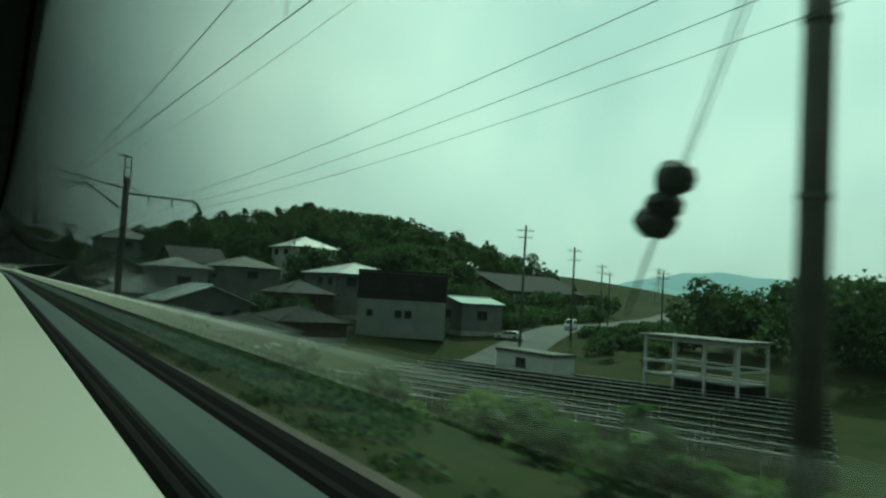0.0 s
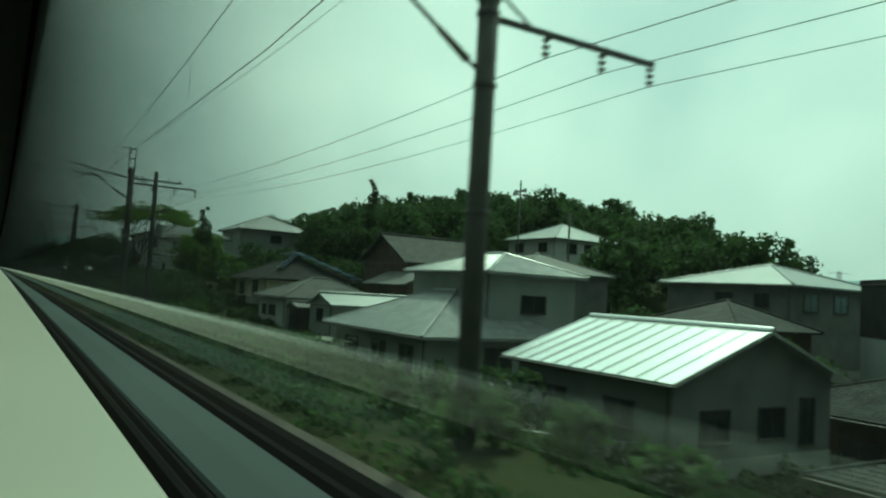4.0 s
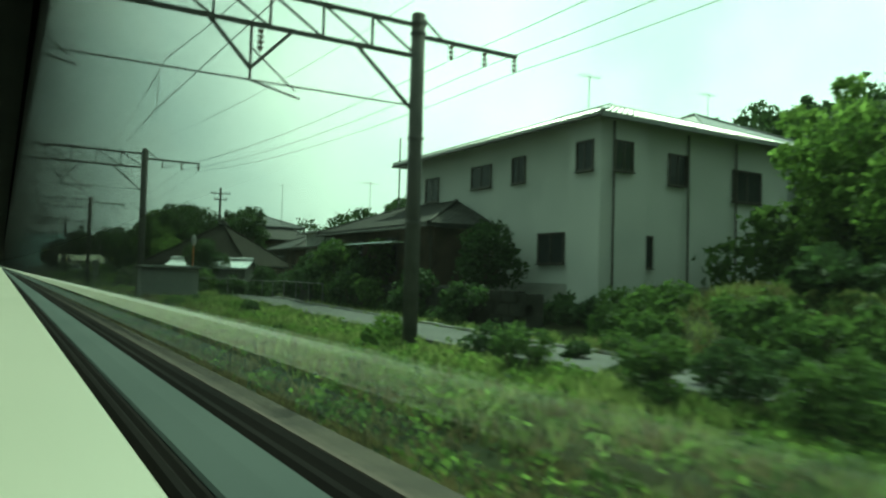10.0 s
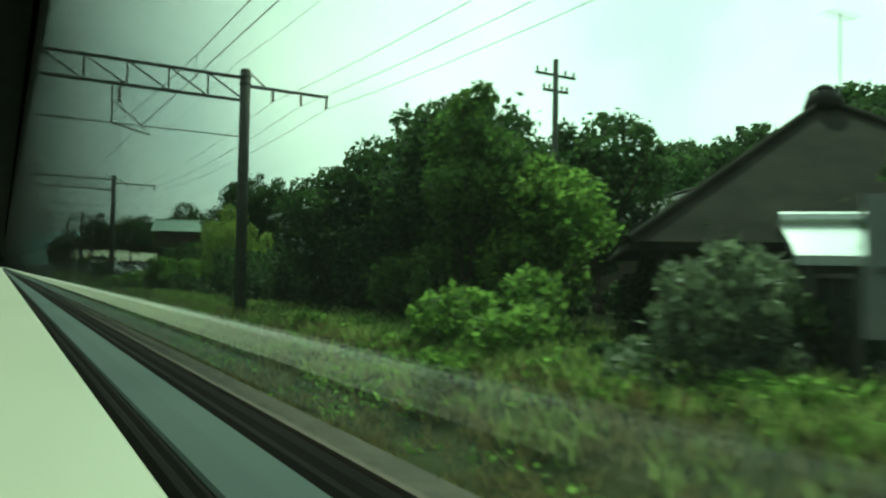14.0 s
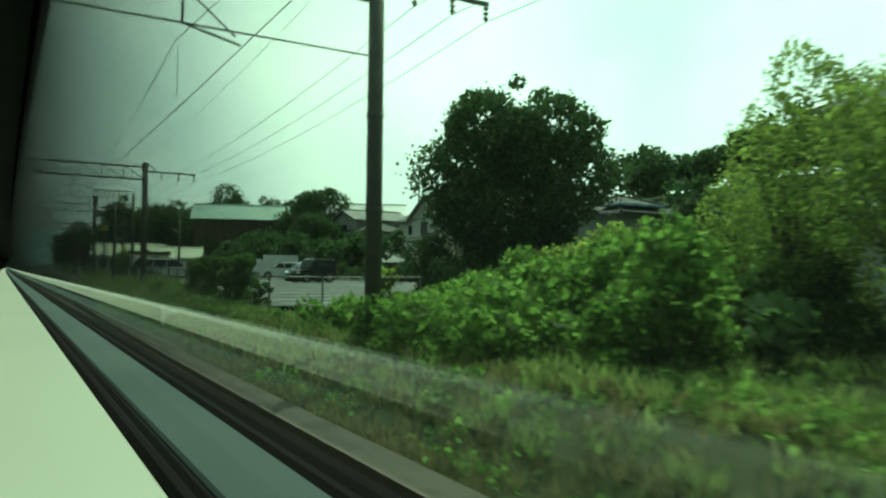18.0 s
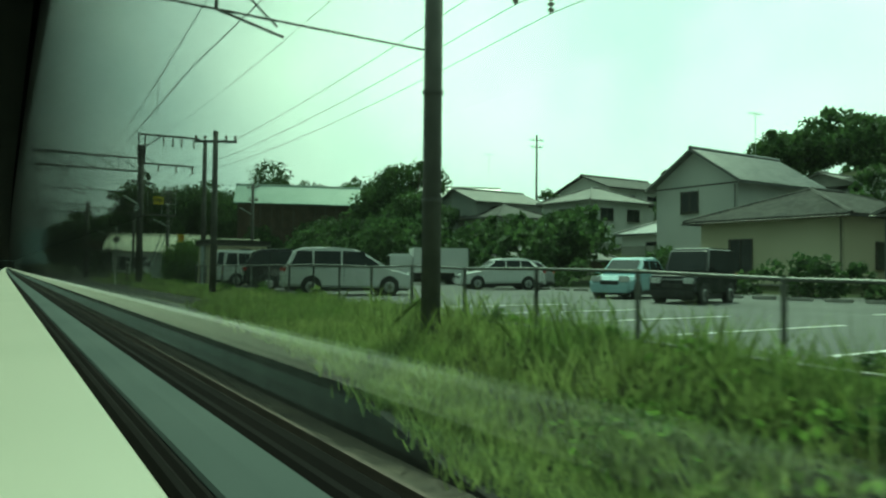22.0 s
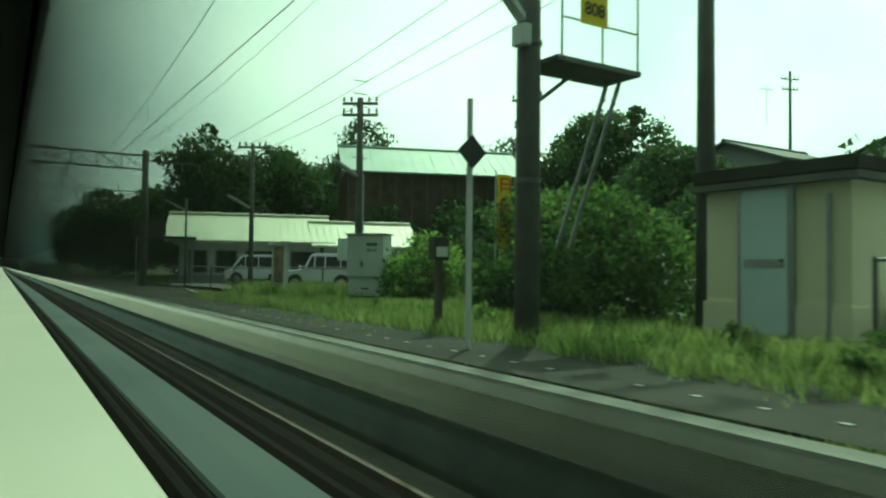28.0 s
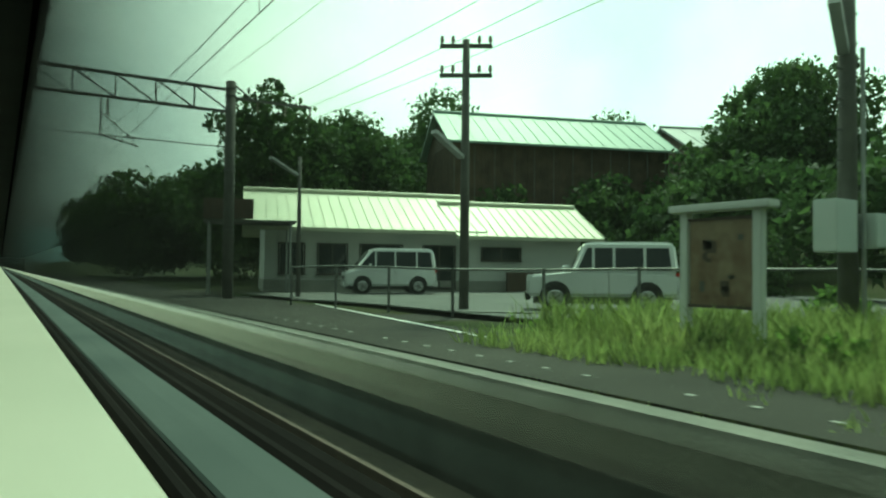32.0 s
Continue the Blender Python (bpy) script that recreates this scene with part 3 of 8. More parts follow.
def crown_points(blobs, cover, leaf):
    """Places near the skin of a set of uneven blobs (x, y, z, radius, squash); cover: leaf area to skin area."""
    out = []
    heart, heart_r = np.array([b[:3] for b in blobs]), np.array([b[3] for b in blobs])
    for i, (x, y, z, r, q) in enumerate(blobs):
        k = max(int(cover * 12.6 * r * r / (leaf * leaf)), 8)
        d = RNG.normal(size=(k, 3))
        d /= np.linalg.norm(d, axis=1)[:, None]
        d *= (r * RNG.uniform(0.45, 1.08, k) ** 0.6 * np.where(RNG.uniform(size=k) < 0.12, RNG.uniform(1.0, 1.3, k), 1.0))[:, None]
        d[:, 2] *= q
        d += (x, y, z)
        if len(blobs) > 1:
            away = d[:, None, :] - heart[None]
            away[:, :, 2] /= q
            inner = (away ** 2).sum(2) < (0.70 * heart_r[None]) ** 2
            inner[:, i] = False
            d = d[~inner.any(1)]
        out.append(d)
    return np.concatenate(out)


def make_blobs(cx, cy, cz, rx, ry, rz, count, r, q=0.8):
    out = []
    for i in range(count):
        d = RNG.normal(size=3)
        d /= np.linalg.norm(d)
        k = RNG.uniform(0.35, 0.95)
        out.append((cx + d[0] * rx * k, cy + d[1] * ry * k, cz + d[2] * rz * k, r * RNG.uniform(0.55, 1.2), q))
        if i % 2 == 0:
            e = RNG.normal(size=3)
            e /= np.linalg.norm(e)
            j = RNG.uniform(0.9, 1.06)
            out.append((cx + e[0] * rx * j, cy + e[1] * ry * j, cz + e[2] * rz * j, r * RNG.uniform(0.22, 0.5), q))
    return out


def tree(name, label, x, y, height, spread, material, leaf=0.22, cover=0.55, count=22, low=0.30, kind=None, base=None, squash=0.8, trunk=None, limbs=8, group="", lump=0.42):
    z = ground_z(x, y) - 0.15 if base is None else base
    ob = thing(name, label, "tree", group, (x, y, z))
    h0 = height * low
    top = height - h0
    blobs = make_blobs(0, 0, h0 + top * 0.5, spread * 0.72, spread * 0.72, top * 0.40, count, spread * lump, squash)
    if kind == "cone":
        blobs = [(RNG.uniform(-.2, .2) * spread, RNG.uniform(-.2, .2) * spread, height * (low + (1 - low) * k), spread * (1.02 - k) * 0.9 + 0.15, 0.9) for k in np.linspace(0.05, 0.97, count)]
    tr = trunk or 0.035 * height
    bm = bmesh.new()
    bend = RNG.uniform(-0.25, 0.25, 2)
    pts = [Vector((bend[0] * k * k, bend[1] * k * k, k * h0 * 1.15)) for k in (0, 0.35, 0.7, 1.0)]
    for i in range(3):
        tube(bm, pts[i], pts[i + 1], tr * (1 - 0.2 * i), tr * (0.8 - 0.2 * i), 9)
    for i in range(min(limbs, len(blobs))):
        b = blobs[i * len(blobs) // limbs]
        end = Vector(b[:3])
        mid = pts[3].lerp(end, 0.5) + Vector((0, 0, 0.02 * height))
        tube(bm, pts[3] - Vector((0, 0, 0.1)), mid, tr * 0.38, tr * 0.24, 6)
        tube(bm, mid, end, tr * 0.24, tr * 0.07, 5)
        side = mid.lerp(end, 0.45)
        tube(bm, side, side + Vector((RNG.uniform(-1, 1), RNG.uniform(-1, 1), 0.7)) * spread * 0.22, tr * 0.12, tr * 0.04, 4)
    part("trunk", bm, M_BARK, ob, "brown branching trunk", soft=True)
    v, f = crown_mesh(blobs, cover, leaf) if name != "bamboo_clump" else leaf_mesh(crown_points(blobs, cover, leaf), leaf)
    raw("crown", v, f, material, ob, "uneven leafy crown")
    return ob


def shrub(name, label, x, y, sx, sy, h, material, leaf=0.12, cover=0.7, count=14, turn=0.0, category="shrub", base=None, group="", dome=0.35):
    z = ground_z(x, y) - 0.05 if base is None else base
    ob = thing(name, label, category, group, (x, y, z), turn)
    r = min(sx, sy, h) * 0.42
    blobs = []
    for i in range(count):
        u, w = RNG.uniform(-1, 1), RNG.uniform(-1, 1)
        k = h * (1 - dome * (u * u + w * w) / 2)
        blobs.append((u * (sx - r), w * (sy - r), RNG.uniform(0.06, 0.85) * k, r * RNG.uniform(0.7, 1.2), 0.9))
    v, f = crown_mesh(blobs, cover, leaf)
    raw("leaves", v, f, material, ob)
    bm = bmesh.new()
    for b in blobs[:7]:
        tube(bm, (b[0] * 0.4, b[1] * 0.4, -0.05), b[:3], 0.03, 0.012, 5)
    part("stems", bm, M_BARK, ob)
    return ob


def woods(name, label, places, material, leaf, cover, blobs_each=9):
    """Many trees far off, in one mesh."""
    vs, fs, k = [], [], 0
    for x, y, h, s in places:
        z = ground_z(x, y)
        v, f = crown_mesh(make_blobs(x, y, z + h * 0.55, s * 0.7, s * 0.7, h * 0.34, blobs_each, s * 0.5, 0.85), cover, leaf, True)
        vs.append(v)
        fs.append(f + k)
        k += len(v)
    v, f = np.concatenate(vs), np.concatenate(fs)
    return tagged(raw(name, v, f, material), label, "woods", "", "stuff")


def lane_edge(y):
    """Offset of the lane's near edge from the window line."""
    return 9.15 + 0.07 * max(y - 174, 0)


def on_lane(x, y):
    """True over the narrow lane beside the line."""
    return 166 < y < 206 and -0.1 < x - track_x(y) - lane_edge(y) < 2.35


def blades(name, label, boxes, per, height, material, wide=0.016, lift=None):
    """Grass as many thin bent blades over stretches (offset from, to, y from, to) along the line."""
    vs = []
    for a, b, y0, y1, k in boxes:
        n = int(per * k * (b - a) * (y1 - y0))
        n0 = max(n // 14, 1)
        seeds = np.stack([RNG.uniform(a, b, n0), RNG.uniform(y0, y1, n0)], 1)
        seeds = np.array([q for q in seeds.tolist() if not on_lane(track_x(q[1]) + q[0], q[1])] or seeds.tolist())
        n0 = len(seeds)
        which = RNG.integers(0, n0, n)
        pick = seeds[which] + RNG.normal(scale=0.12, size=(n, 2))
        zseed = np.array([(ground_z(track_x(q[1]) + q[0], q[1]) if lift is None else lift(q[0], q[1])) for q in seeds.tolist()])
        ys = pick[:, 1]
        xs = np.interp(ys, ROWS[:, 2], ROWS[:, 1]) + pick[:, 0]
        zs = zseed[which]
        h = height * RNG.uniform(0.5, 1.4, n)
        d = RNG.normal(size=(n, 2)) * 0.35
        w = RNG.normal(size=(n, 2))
        w /= np.linalg.norm(w, axis=1)[:, None]
        w *= wide * (1 + h)[:, None]
        p = np.stack([xs, ys, zs - 0.03], 1)
        tip = p + np.stack([d[:, 0] * h, d[:, 1] * h, h], 1)
        side = np.concatenate([w, np.zeros((n, 1))], 1)
        mid = p * 0.5 + tip * 0.5 + np.stack([0 * h, 0 * h, h * 0.12], 1)
        vs.append(np.stack([p - side, p + side, mid + side * 0.8, tip, mid - side * 0.8], 1).reshape(-1, 3))
    v = np.concatenate(vs)
    f = np.arange(len(v)).reshape(-1, 5)
    return tagged(raw(name, v, f, material), label, "grass", "", "stuff")


def carpet(name, label, boxes, per, leaf, high, material):
    """Low leafy weeds: small leaves in uneven patches over stretches along the line."""
    out = []
    for a, b, y0, y1, k in boxes:
        n0 = int((b - a) * (y1 - y0) * k * 3)
        seeds = np.stack([RNG.uniform(a, b, n0), RNG.uniform(y0, y1, n0)], 1).tolist()
        for u, y in seeds:
            if noise.noise((u * 0.6, y * 0.35, 5.0)) < -0.15:
                continue
            x = track_x(y) + u
            if on_lane(x, y):
                continue
            m = max(int(per * RNG.uniform(0.3, 1.6)), 3)
            h = high * RNG.uniform(0.3, 1.5)
            q = RNG.normal(scale=(0.26, 0.26, 0.0), size=(m, 3))
            q[:, 2] = RNG.uniform(0, 1, m) * h * np.exp(-(q[:, 0] ** 2 + q[:, 1] ** 2) / 0.15)
            out.append(q + (x, y, ground_z(x, y) + 0.02))
    v, f = leaf_mesh(np.concatenate(out), leaf)
    return tagged(raw(name, v, f, material), label, "weeds", "", "stuff")


# ---- poles and wires ----
def insulator(bm, x, y, z, r=0.07, n=3):
    tube(bm, (x, y, z - 0.12 * n - 0.05), (x, y, z), 0.018, n=5)
    for i in range(n):
        tube(bm, (x, y, z - 0.12 * i - 0.12), (x, y, z - 0.12 * i - 0.06), r * 0.55, r, 8)


def catenary(x, y, top, style, label, arm=4.0, arm_z=6.2, z=None):
    """A mast of the overhead line: 'arm' with brackets over the track, 'truss' or 'vee' with a lattice beam across both tracks."""
    z0 = ground_z(x, y) - 0.4 if z is None else z - 0.4
    ob = thing("catenary_mast", label, "railway mast", "masts of the overhead line", (x, y, 0))
    part("pole", tubed((0, 0, z0), (0, 0, top), 0.185, 0.165, 14), M_POLE, ob, soft=True)
    part("cap", tubed((0, 0, top), (0, 0, top + 0.05), 0.175, 0.12, 12), M_STEEL, ob)
    for k in (3.2, 5.2, arm_z, arm_z + 0.25):
        part("band", tubed((0, 0, k), (0, 0, k + 0.07), 0.195, n=14), M_STEEL, ob)
    bm = bar(bmesh.new(), (0, 0, arm_z), (arm, 0, arm_z), 0.09, 0.09)
    bar(bm, (0, 0, arm_z + 0.55), (arm * 0.25, 0, arm_z), 0.04, 0.04)
    part("feeder_arm", bm, M_STEEL, ob)
    for k in (0.32, 0.66, 0.98):
        b = bmesh.new()
        insulator(b, arm * k, 0, arm_z - 0.03, 0.075, 3)
        part("insulator", b, M_INSUL, ob)
    if style == "arm":
        bm = bmesh.new()
        for dx in (-0.16, 0.16):
            bar(bm, (dx, 0, top - 0.3), (dx, 0, top + 1.25), 0.06, 0.06)
        for k in (0.1, 0.65, 1.22):
            bar(bm, (-0.16, 0, top + k), (0.16, 0, top + k), 0.05, 0.05)
        bar(bm, (-0.65, 0, top + 1.25), (0.16, 0, top + 1.25), 0.05, 0.05)
        part("top_frame", bm, M_STEEL, ob)
        for a, b in (((0, 0, top - 0.5), (-3.3, 0, top + 0.05)), ((0, 0, top - 1.75), (-2.3, 0, top - 0.2)), ((-3.1, 0, top - 0.45), (-1.6, 0, top - 0.55)), ((-2.9, 0, top - 0.9), (-2.0, 0, top - 0.35))):
            part("bracket", tubed(a, b, 0.035, n=7), M_STEEL, ob)
        for a in ((-0.35, 0, top - 0.44), (-0.35, 0, top - 1.52)):
            part("bracket_insulator", tubed(a, (a[0] - 0.55, 0, a[2] + (0.09 if a[2] > top - 1 else 0.37)), 0.07, 0.05, 9), M_INSUL, ob)
    else:
        zt, zb, far = top - 0.25, top - 1.0, -13.2
        for zz in (zt, zb):
            part("chord", barred((0, 0, zz), (far, 0, zz), 0.09, 0.09), M_STEEL, ob)
        n = 11
        bm = bmesh.new()
        for i in range(n):
            x0, x1 = far * i / n, far * (i + 1) / n
            bar(bm, (x1, 0, zt), (x1, 0, zb), 0.05, 0.05)
            bar(bm, (x0, 0, zb), (x1, 0, zt), 0.045, 0.045)
        part("lattice", bm, M_STEEL, ob)
        part("pole", tubed((far, 0, -0.8), (far, 0, top), 0.185, 0.165, 12), M_POLE, ob)
        part("span_wire", tubed((0, 0, top - 2.2), (far, 0, top - 2.2), 0.02, n=5), M_WIRE, ob)
        if style == "vee":
            for a, b in (((0, 0, top - 2.4), (-1.6, 0, zb)), ((far, 0, top - 2.4), (far + 1.6, 0, zb)), ((-3.1, 0, zb), (-4.0, 0, zb - 0.95)), ((-4.9, 0, zb), (-4.0, 0, zb - 0.95))):
                part("brace", barred(a, b, 0.07, 0.07), M_STEEL, ob)
        for k in (-4.0, -8.4):
            bm = tubed((k, 0, zb), (k, 0, zb - 1.2), 0.03, n=6)
            tube(bm, (k, 0, zb - 1.2), (k + 1.1, 0, zb - 1.45), 0.025, n=6)
            tube(bm, (k, 0, zb - 0.5), (k + 1.0, 0, zb - 1.3), 0.02, n=6)
            part("registration_arm", bm, M_STEEL, ob)
            b = bmesh.new()
            insulator(b, k + 0.2, 0, zb - 0.05, 0.08, 4)
            part("insulator", b, M_INSUL, ob)
    return ob


def utility_pole(x, y, top, arms, label, base=None, r=0.16, name="utility_pole", extras=()):
    z0 = (ground_z(x, y) if base is None else base) - 0.3
    ob = thing(name, label, "utility pole", "utility poles", (x, y, 0))
    part("pole", tubed((0, 0, z0), (0, 0, top), r, r * 0.7, 12), M_POLE, ob, soft=True)
    for z, half, turn in arms:
        c, s = math.cos(radians(turn)), math.sin(radians(turn))
        arm = part("crossarm", barred((-half * c, -half * s, z), (half * c, half * s, z), 0.09, 0.09), M_STEEL, ob)
        for k in (-0.92, -0.5, 0.5, 0.92):
            b = tubed((half * k * c, half * k * s, z + 0.04), (half * k * c, half * k * s, z + 0.12), 0.02, n=6)
            tube(b, (half * k * c, half * k * s, z + 0.10), (half * k * c, half * k * s, z + 0.24), 0.055, 0.035, 8)
            part("insulator", b, M_INSUL, arm)
    for kind, z in extras:
        if kind == "transformer":
            b = tubed((0.42, -0.1, z), (0.42, -0.1, z + 0.75), 0.26, n=14)
            tube(b, (0.42, -0.1, z + 0.75), (0.42, -0.1, z + 0.85), 0.26, 0.1, 14)
            for k in (-0.12, 0.12):
                tube(b, (0.42 + k, -0.1, z + 0.8), (0.42 + k, -0.1, z + 1.05), 0.03, n=6)
            part("transformer", b, M_GALV, ob, "grey oil-filled transformer drum")
            part("transformer_bracket", boxed(0.05, 0.75, -0.35, 0.15, z - 0.10, z - 0.02), M_STEEL, ob)
        if kind == "cage":
            b = bmesh.new()
            for dx in (0.3, 1.5):
                for dy in (-0.4, 0.4):
                    tube(b, (dx, dy, z), (dx, dy, z + 1.1), 0.02, n=5)
            for k in (0.0, 0.55, 1.1):
                tube(b, (0.3, -0.4, z + k), (1.5, -0.4, z + k), 0.02, n=5)
                tube(b, (0.3, 0.4, z + k), (1.5, 0.4, z + k), 0.02, n=5)
                tube(b, (1.5, -0.4, z + k), (1.5, 0.4, z + k), 0.02, n=5)
            part("work_cage", b, M_GALV, ob, "thin steel guard rails of a work stage")
            part("stage", boxed(0.15, 1.6, -0.45, 0.45, z - 0.06, z), M_STEEL, ob)
        if kind == "lamp":
            b = bar(bmesh.new(), (-0.1, 0, z), (-1.15, -0.45, z + 0.42), 0.16, 0.08)
            part("lamp_arm", b, M_GALV, ob, "long pale fluorescent platform lamp")
        if kind == "rungs":
            for k in range(12):
                part("rung", barred((-0.28, 0, z + 0.45 * k), (0.28, 0, z + 0.45 * k), 0.025, 0.025), M_STEEL, ob)
        if kind == "boxes":
            part("meter_box", boxed(-0.75, -0.2, -0.25, 0.1, z, z + 0.75, 0.015), M_CABINET, ob, "pale grey steel meter box")
            part("switch_box", boxed(0.12, 0.55, -0.35, -0.02, z + 0.08, z + 0.58, 0.015), M_CABINET, ob, "pale grey steel switch box")
            part("conduit", tubed((0.05, -0.2, z - 1.4), (0.05, -0.2, z + 3.0), 0.035, n=7), M_GALV, ob)
        if kind == "speakers":
            for k, a in enumerate((0, 90, 180, 270)):
                c, s = math.cos(radians(a)), math.sin(radians(a))
                part("horn_speaker", tubed((0.15 * c, 0.15 * s, z + 0.4 * (k % 2)), (0.85 * c, 0.85 * s, z + 0.4 * (k % 2)), 0.06, 0.26, 12), M_GALV, ob)
    return ob


def wire(name, pts, r, label, group="", sag=0.0):
    cu = bpy.data.curves.new(name, "CURVE")
    cu.dimensions, cu.bevel_depth, cu.bevel_resolution = "3D", r, 1
    sp = cu.splines.new("POLY")
    out = []
    for a, b in zip(pts[:-1], pts[1:]):
        for k in range(8):
            u = k / 8
            out.append((a[0] + (b[0] - a[0]) * u, a[1] + (b[1] - a[1]) * u, a[2] + (b[2] - a[2]) * u - 4 * sag * u * (1 - u)))
    out.append(pts[-1])
    sp.points.add(len(out) - 1)
    for p, q in zip(sp.points, out):
        p.co = (*q, 1)
    cu.materials.append(M_WIRE)
    return tagged(new(name, cu), label, "cable", group)


# ---- houses ----
TILE_V = []
for j, (yy, dz) in enumerate(((0.0, 0.028), (0.31, 0.004))):
    for i in range(5):
        TILE_V.append((0.27 * i / 4, yy, dz + 0.028 * math.sin(i / 4 * 2 * math.pi)))
TILE_V += [(v[0], v[1], v[2] - 0.03) for v in TILE_V[:5]]
TILE_F = [(i, i + 1, i + 6, i + 5) for i in range(4)] + [(10 + i, 11 + i, i + 1, i) for i in range(4)]
TILE_MESH = {}


def tile_slope(a, b, c, d, material, parent, single=False):
    """Curved roof tiles in courses on the slope whose eave runs from a to b, with c over a and d over b."""
    a, b, c, d = (Vector(p) for p in (a, b, c, d))
    u = (b - a).normalized()
    up = (c + d) / 2 - (a + b) / 2
    up = up - u * up.dot(u)
    n = u.cross(up.normalized())
    if n.z < 0:
        n = -n
    rot = Matrix((u, up.normalized(), n)).transposed()
    rows, spots = int(up.length / 0.28), []
    for r in range(rows):
        k = r * 0.28 / up.length
        l, e = a.lerp(c, k), b.lerp(d, k)
        m = int((e - l).dot(u) / 0.27)
        for i in range(m):
            spots.append(l + u * (0.27 * i) + n * 0.012)
    lone = spots[:300] if single else []
    if lone:
        me = TILE_MESH.get(material.name)
        if me is None:
            me = bpy.data.meshes.new("tile")
            me.from_pydata(TILE_V, [], TILE_F)
            me.materials.append(material)
            TILE_MESH[material.name] = me
        for p in lone:
            t = new("tile", me)
            t.parent = parent
            t.matrix_local = Matrix.Translation(p) @ rot.to_4x4()
    rest = spots[len(lone):]
    if rest:
        tv = np.array([rot @ Vector(v) for v in TILE_V])
        v = (np.array([tuple(p) for p in rest])[:, None, :] + tv[None]).reshape(-1, 3)
        f = (np.arange(len(rest))[:, None, None] * 15 + np.array(TILE_F)[None]).reshape(-1, 4)
        tagged(raw("roof_tiles", v, f, material, parent), kind="stuff")


def roof_shape(a, b, z0, rise, form, ridge):
    """Corners of a roof: half sizes a (x) and b (y), and the two ends of its ridge."""
    if ridge == "y":
        r = b if form == "gable" else max(b - a, 0.02)
        return [(-a, -b, z0), (a, -b, z0), (a, b, z0), (-a, b, z0)], (0, -r, z0 + rise), (0, r, z0 + rise)
    r = a if form == "gable" else max(a - b, 0.02)
    return [(-a, -b, z0), (a, -b, z0), (a, b, z0), (-a, b, z0)], (-r, 0, z0 + rise), (r, 0, z0 + rise)


def window(parent, face, hx, hy, u, z, w, h, frame_mat=None, bars=1):
    """A framed window on a wall: frame, mullions, panes and sill."""
    m = {"W": pose(-hx, u, z, 0, 0, -90), "S": pose(u, -hy, z), "E": pose(hx, u, z, 0, 0, 90), "N": pose(u, hy, z, 0, 0, 180)}[face]
    fm = frame_mat or M_DARKFRAME
    bm = bmesh.new()
    for x0, x1, z0, z1 in ((-w / 2 - 0.06, w / 2 + 0.06, h / 2, h / 2 + 0.06), (-w / 2 - 0.06, w / 2 + 0.06, -h / 2 - 0.06, -h / 2), (-w / 2 - 0.06, -w / 2, -h / 2, h / 2), (w / 2, w / 2 + 0.06, -h / 2, h / 2)):
        box(bm, x0, x1, -0.07, 0.03, z0, z1)
    for k in range(bars):
        x = -w / 2 + w * (k + 1) / (bars + 1)
        box(bm, x - 0.025, x + 0.025, -0.05, 0.02, -h / 2, h / 2)
    fr = part("window", bm, fm, parent)
    fr.matrix_local = m
    for k in range(bars + 1):
        x0 = -w / 2 + w * k / (bars + 1) + 0.025
        part("pane", boxed(x0, x0 + w / (bars + 1) - 0.05, -0.025, -0.01, -h / 2, h / 2), M_PANE, fr)
    part("sill", boxed(-w / 2 - 0.1, w / 2 + 0.1, -0.14, 0.0, -h / 2 - 0.10, -h / 2 - 0.062), fm, fr)
    return fr


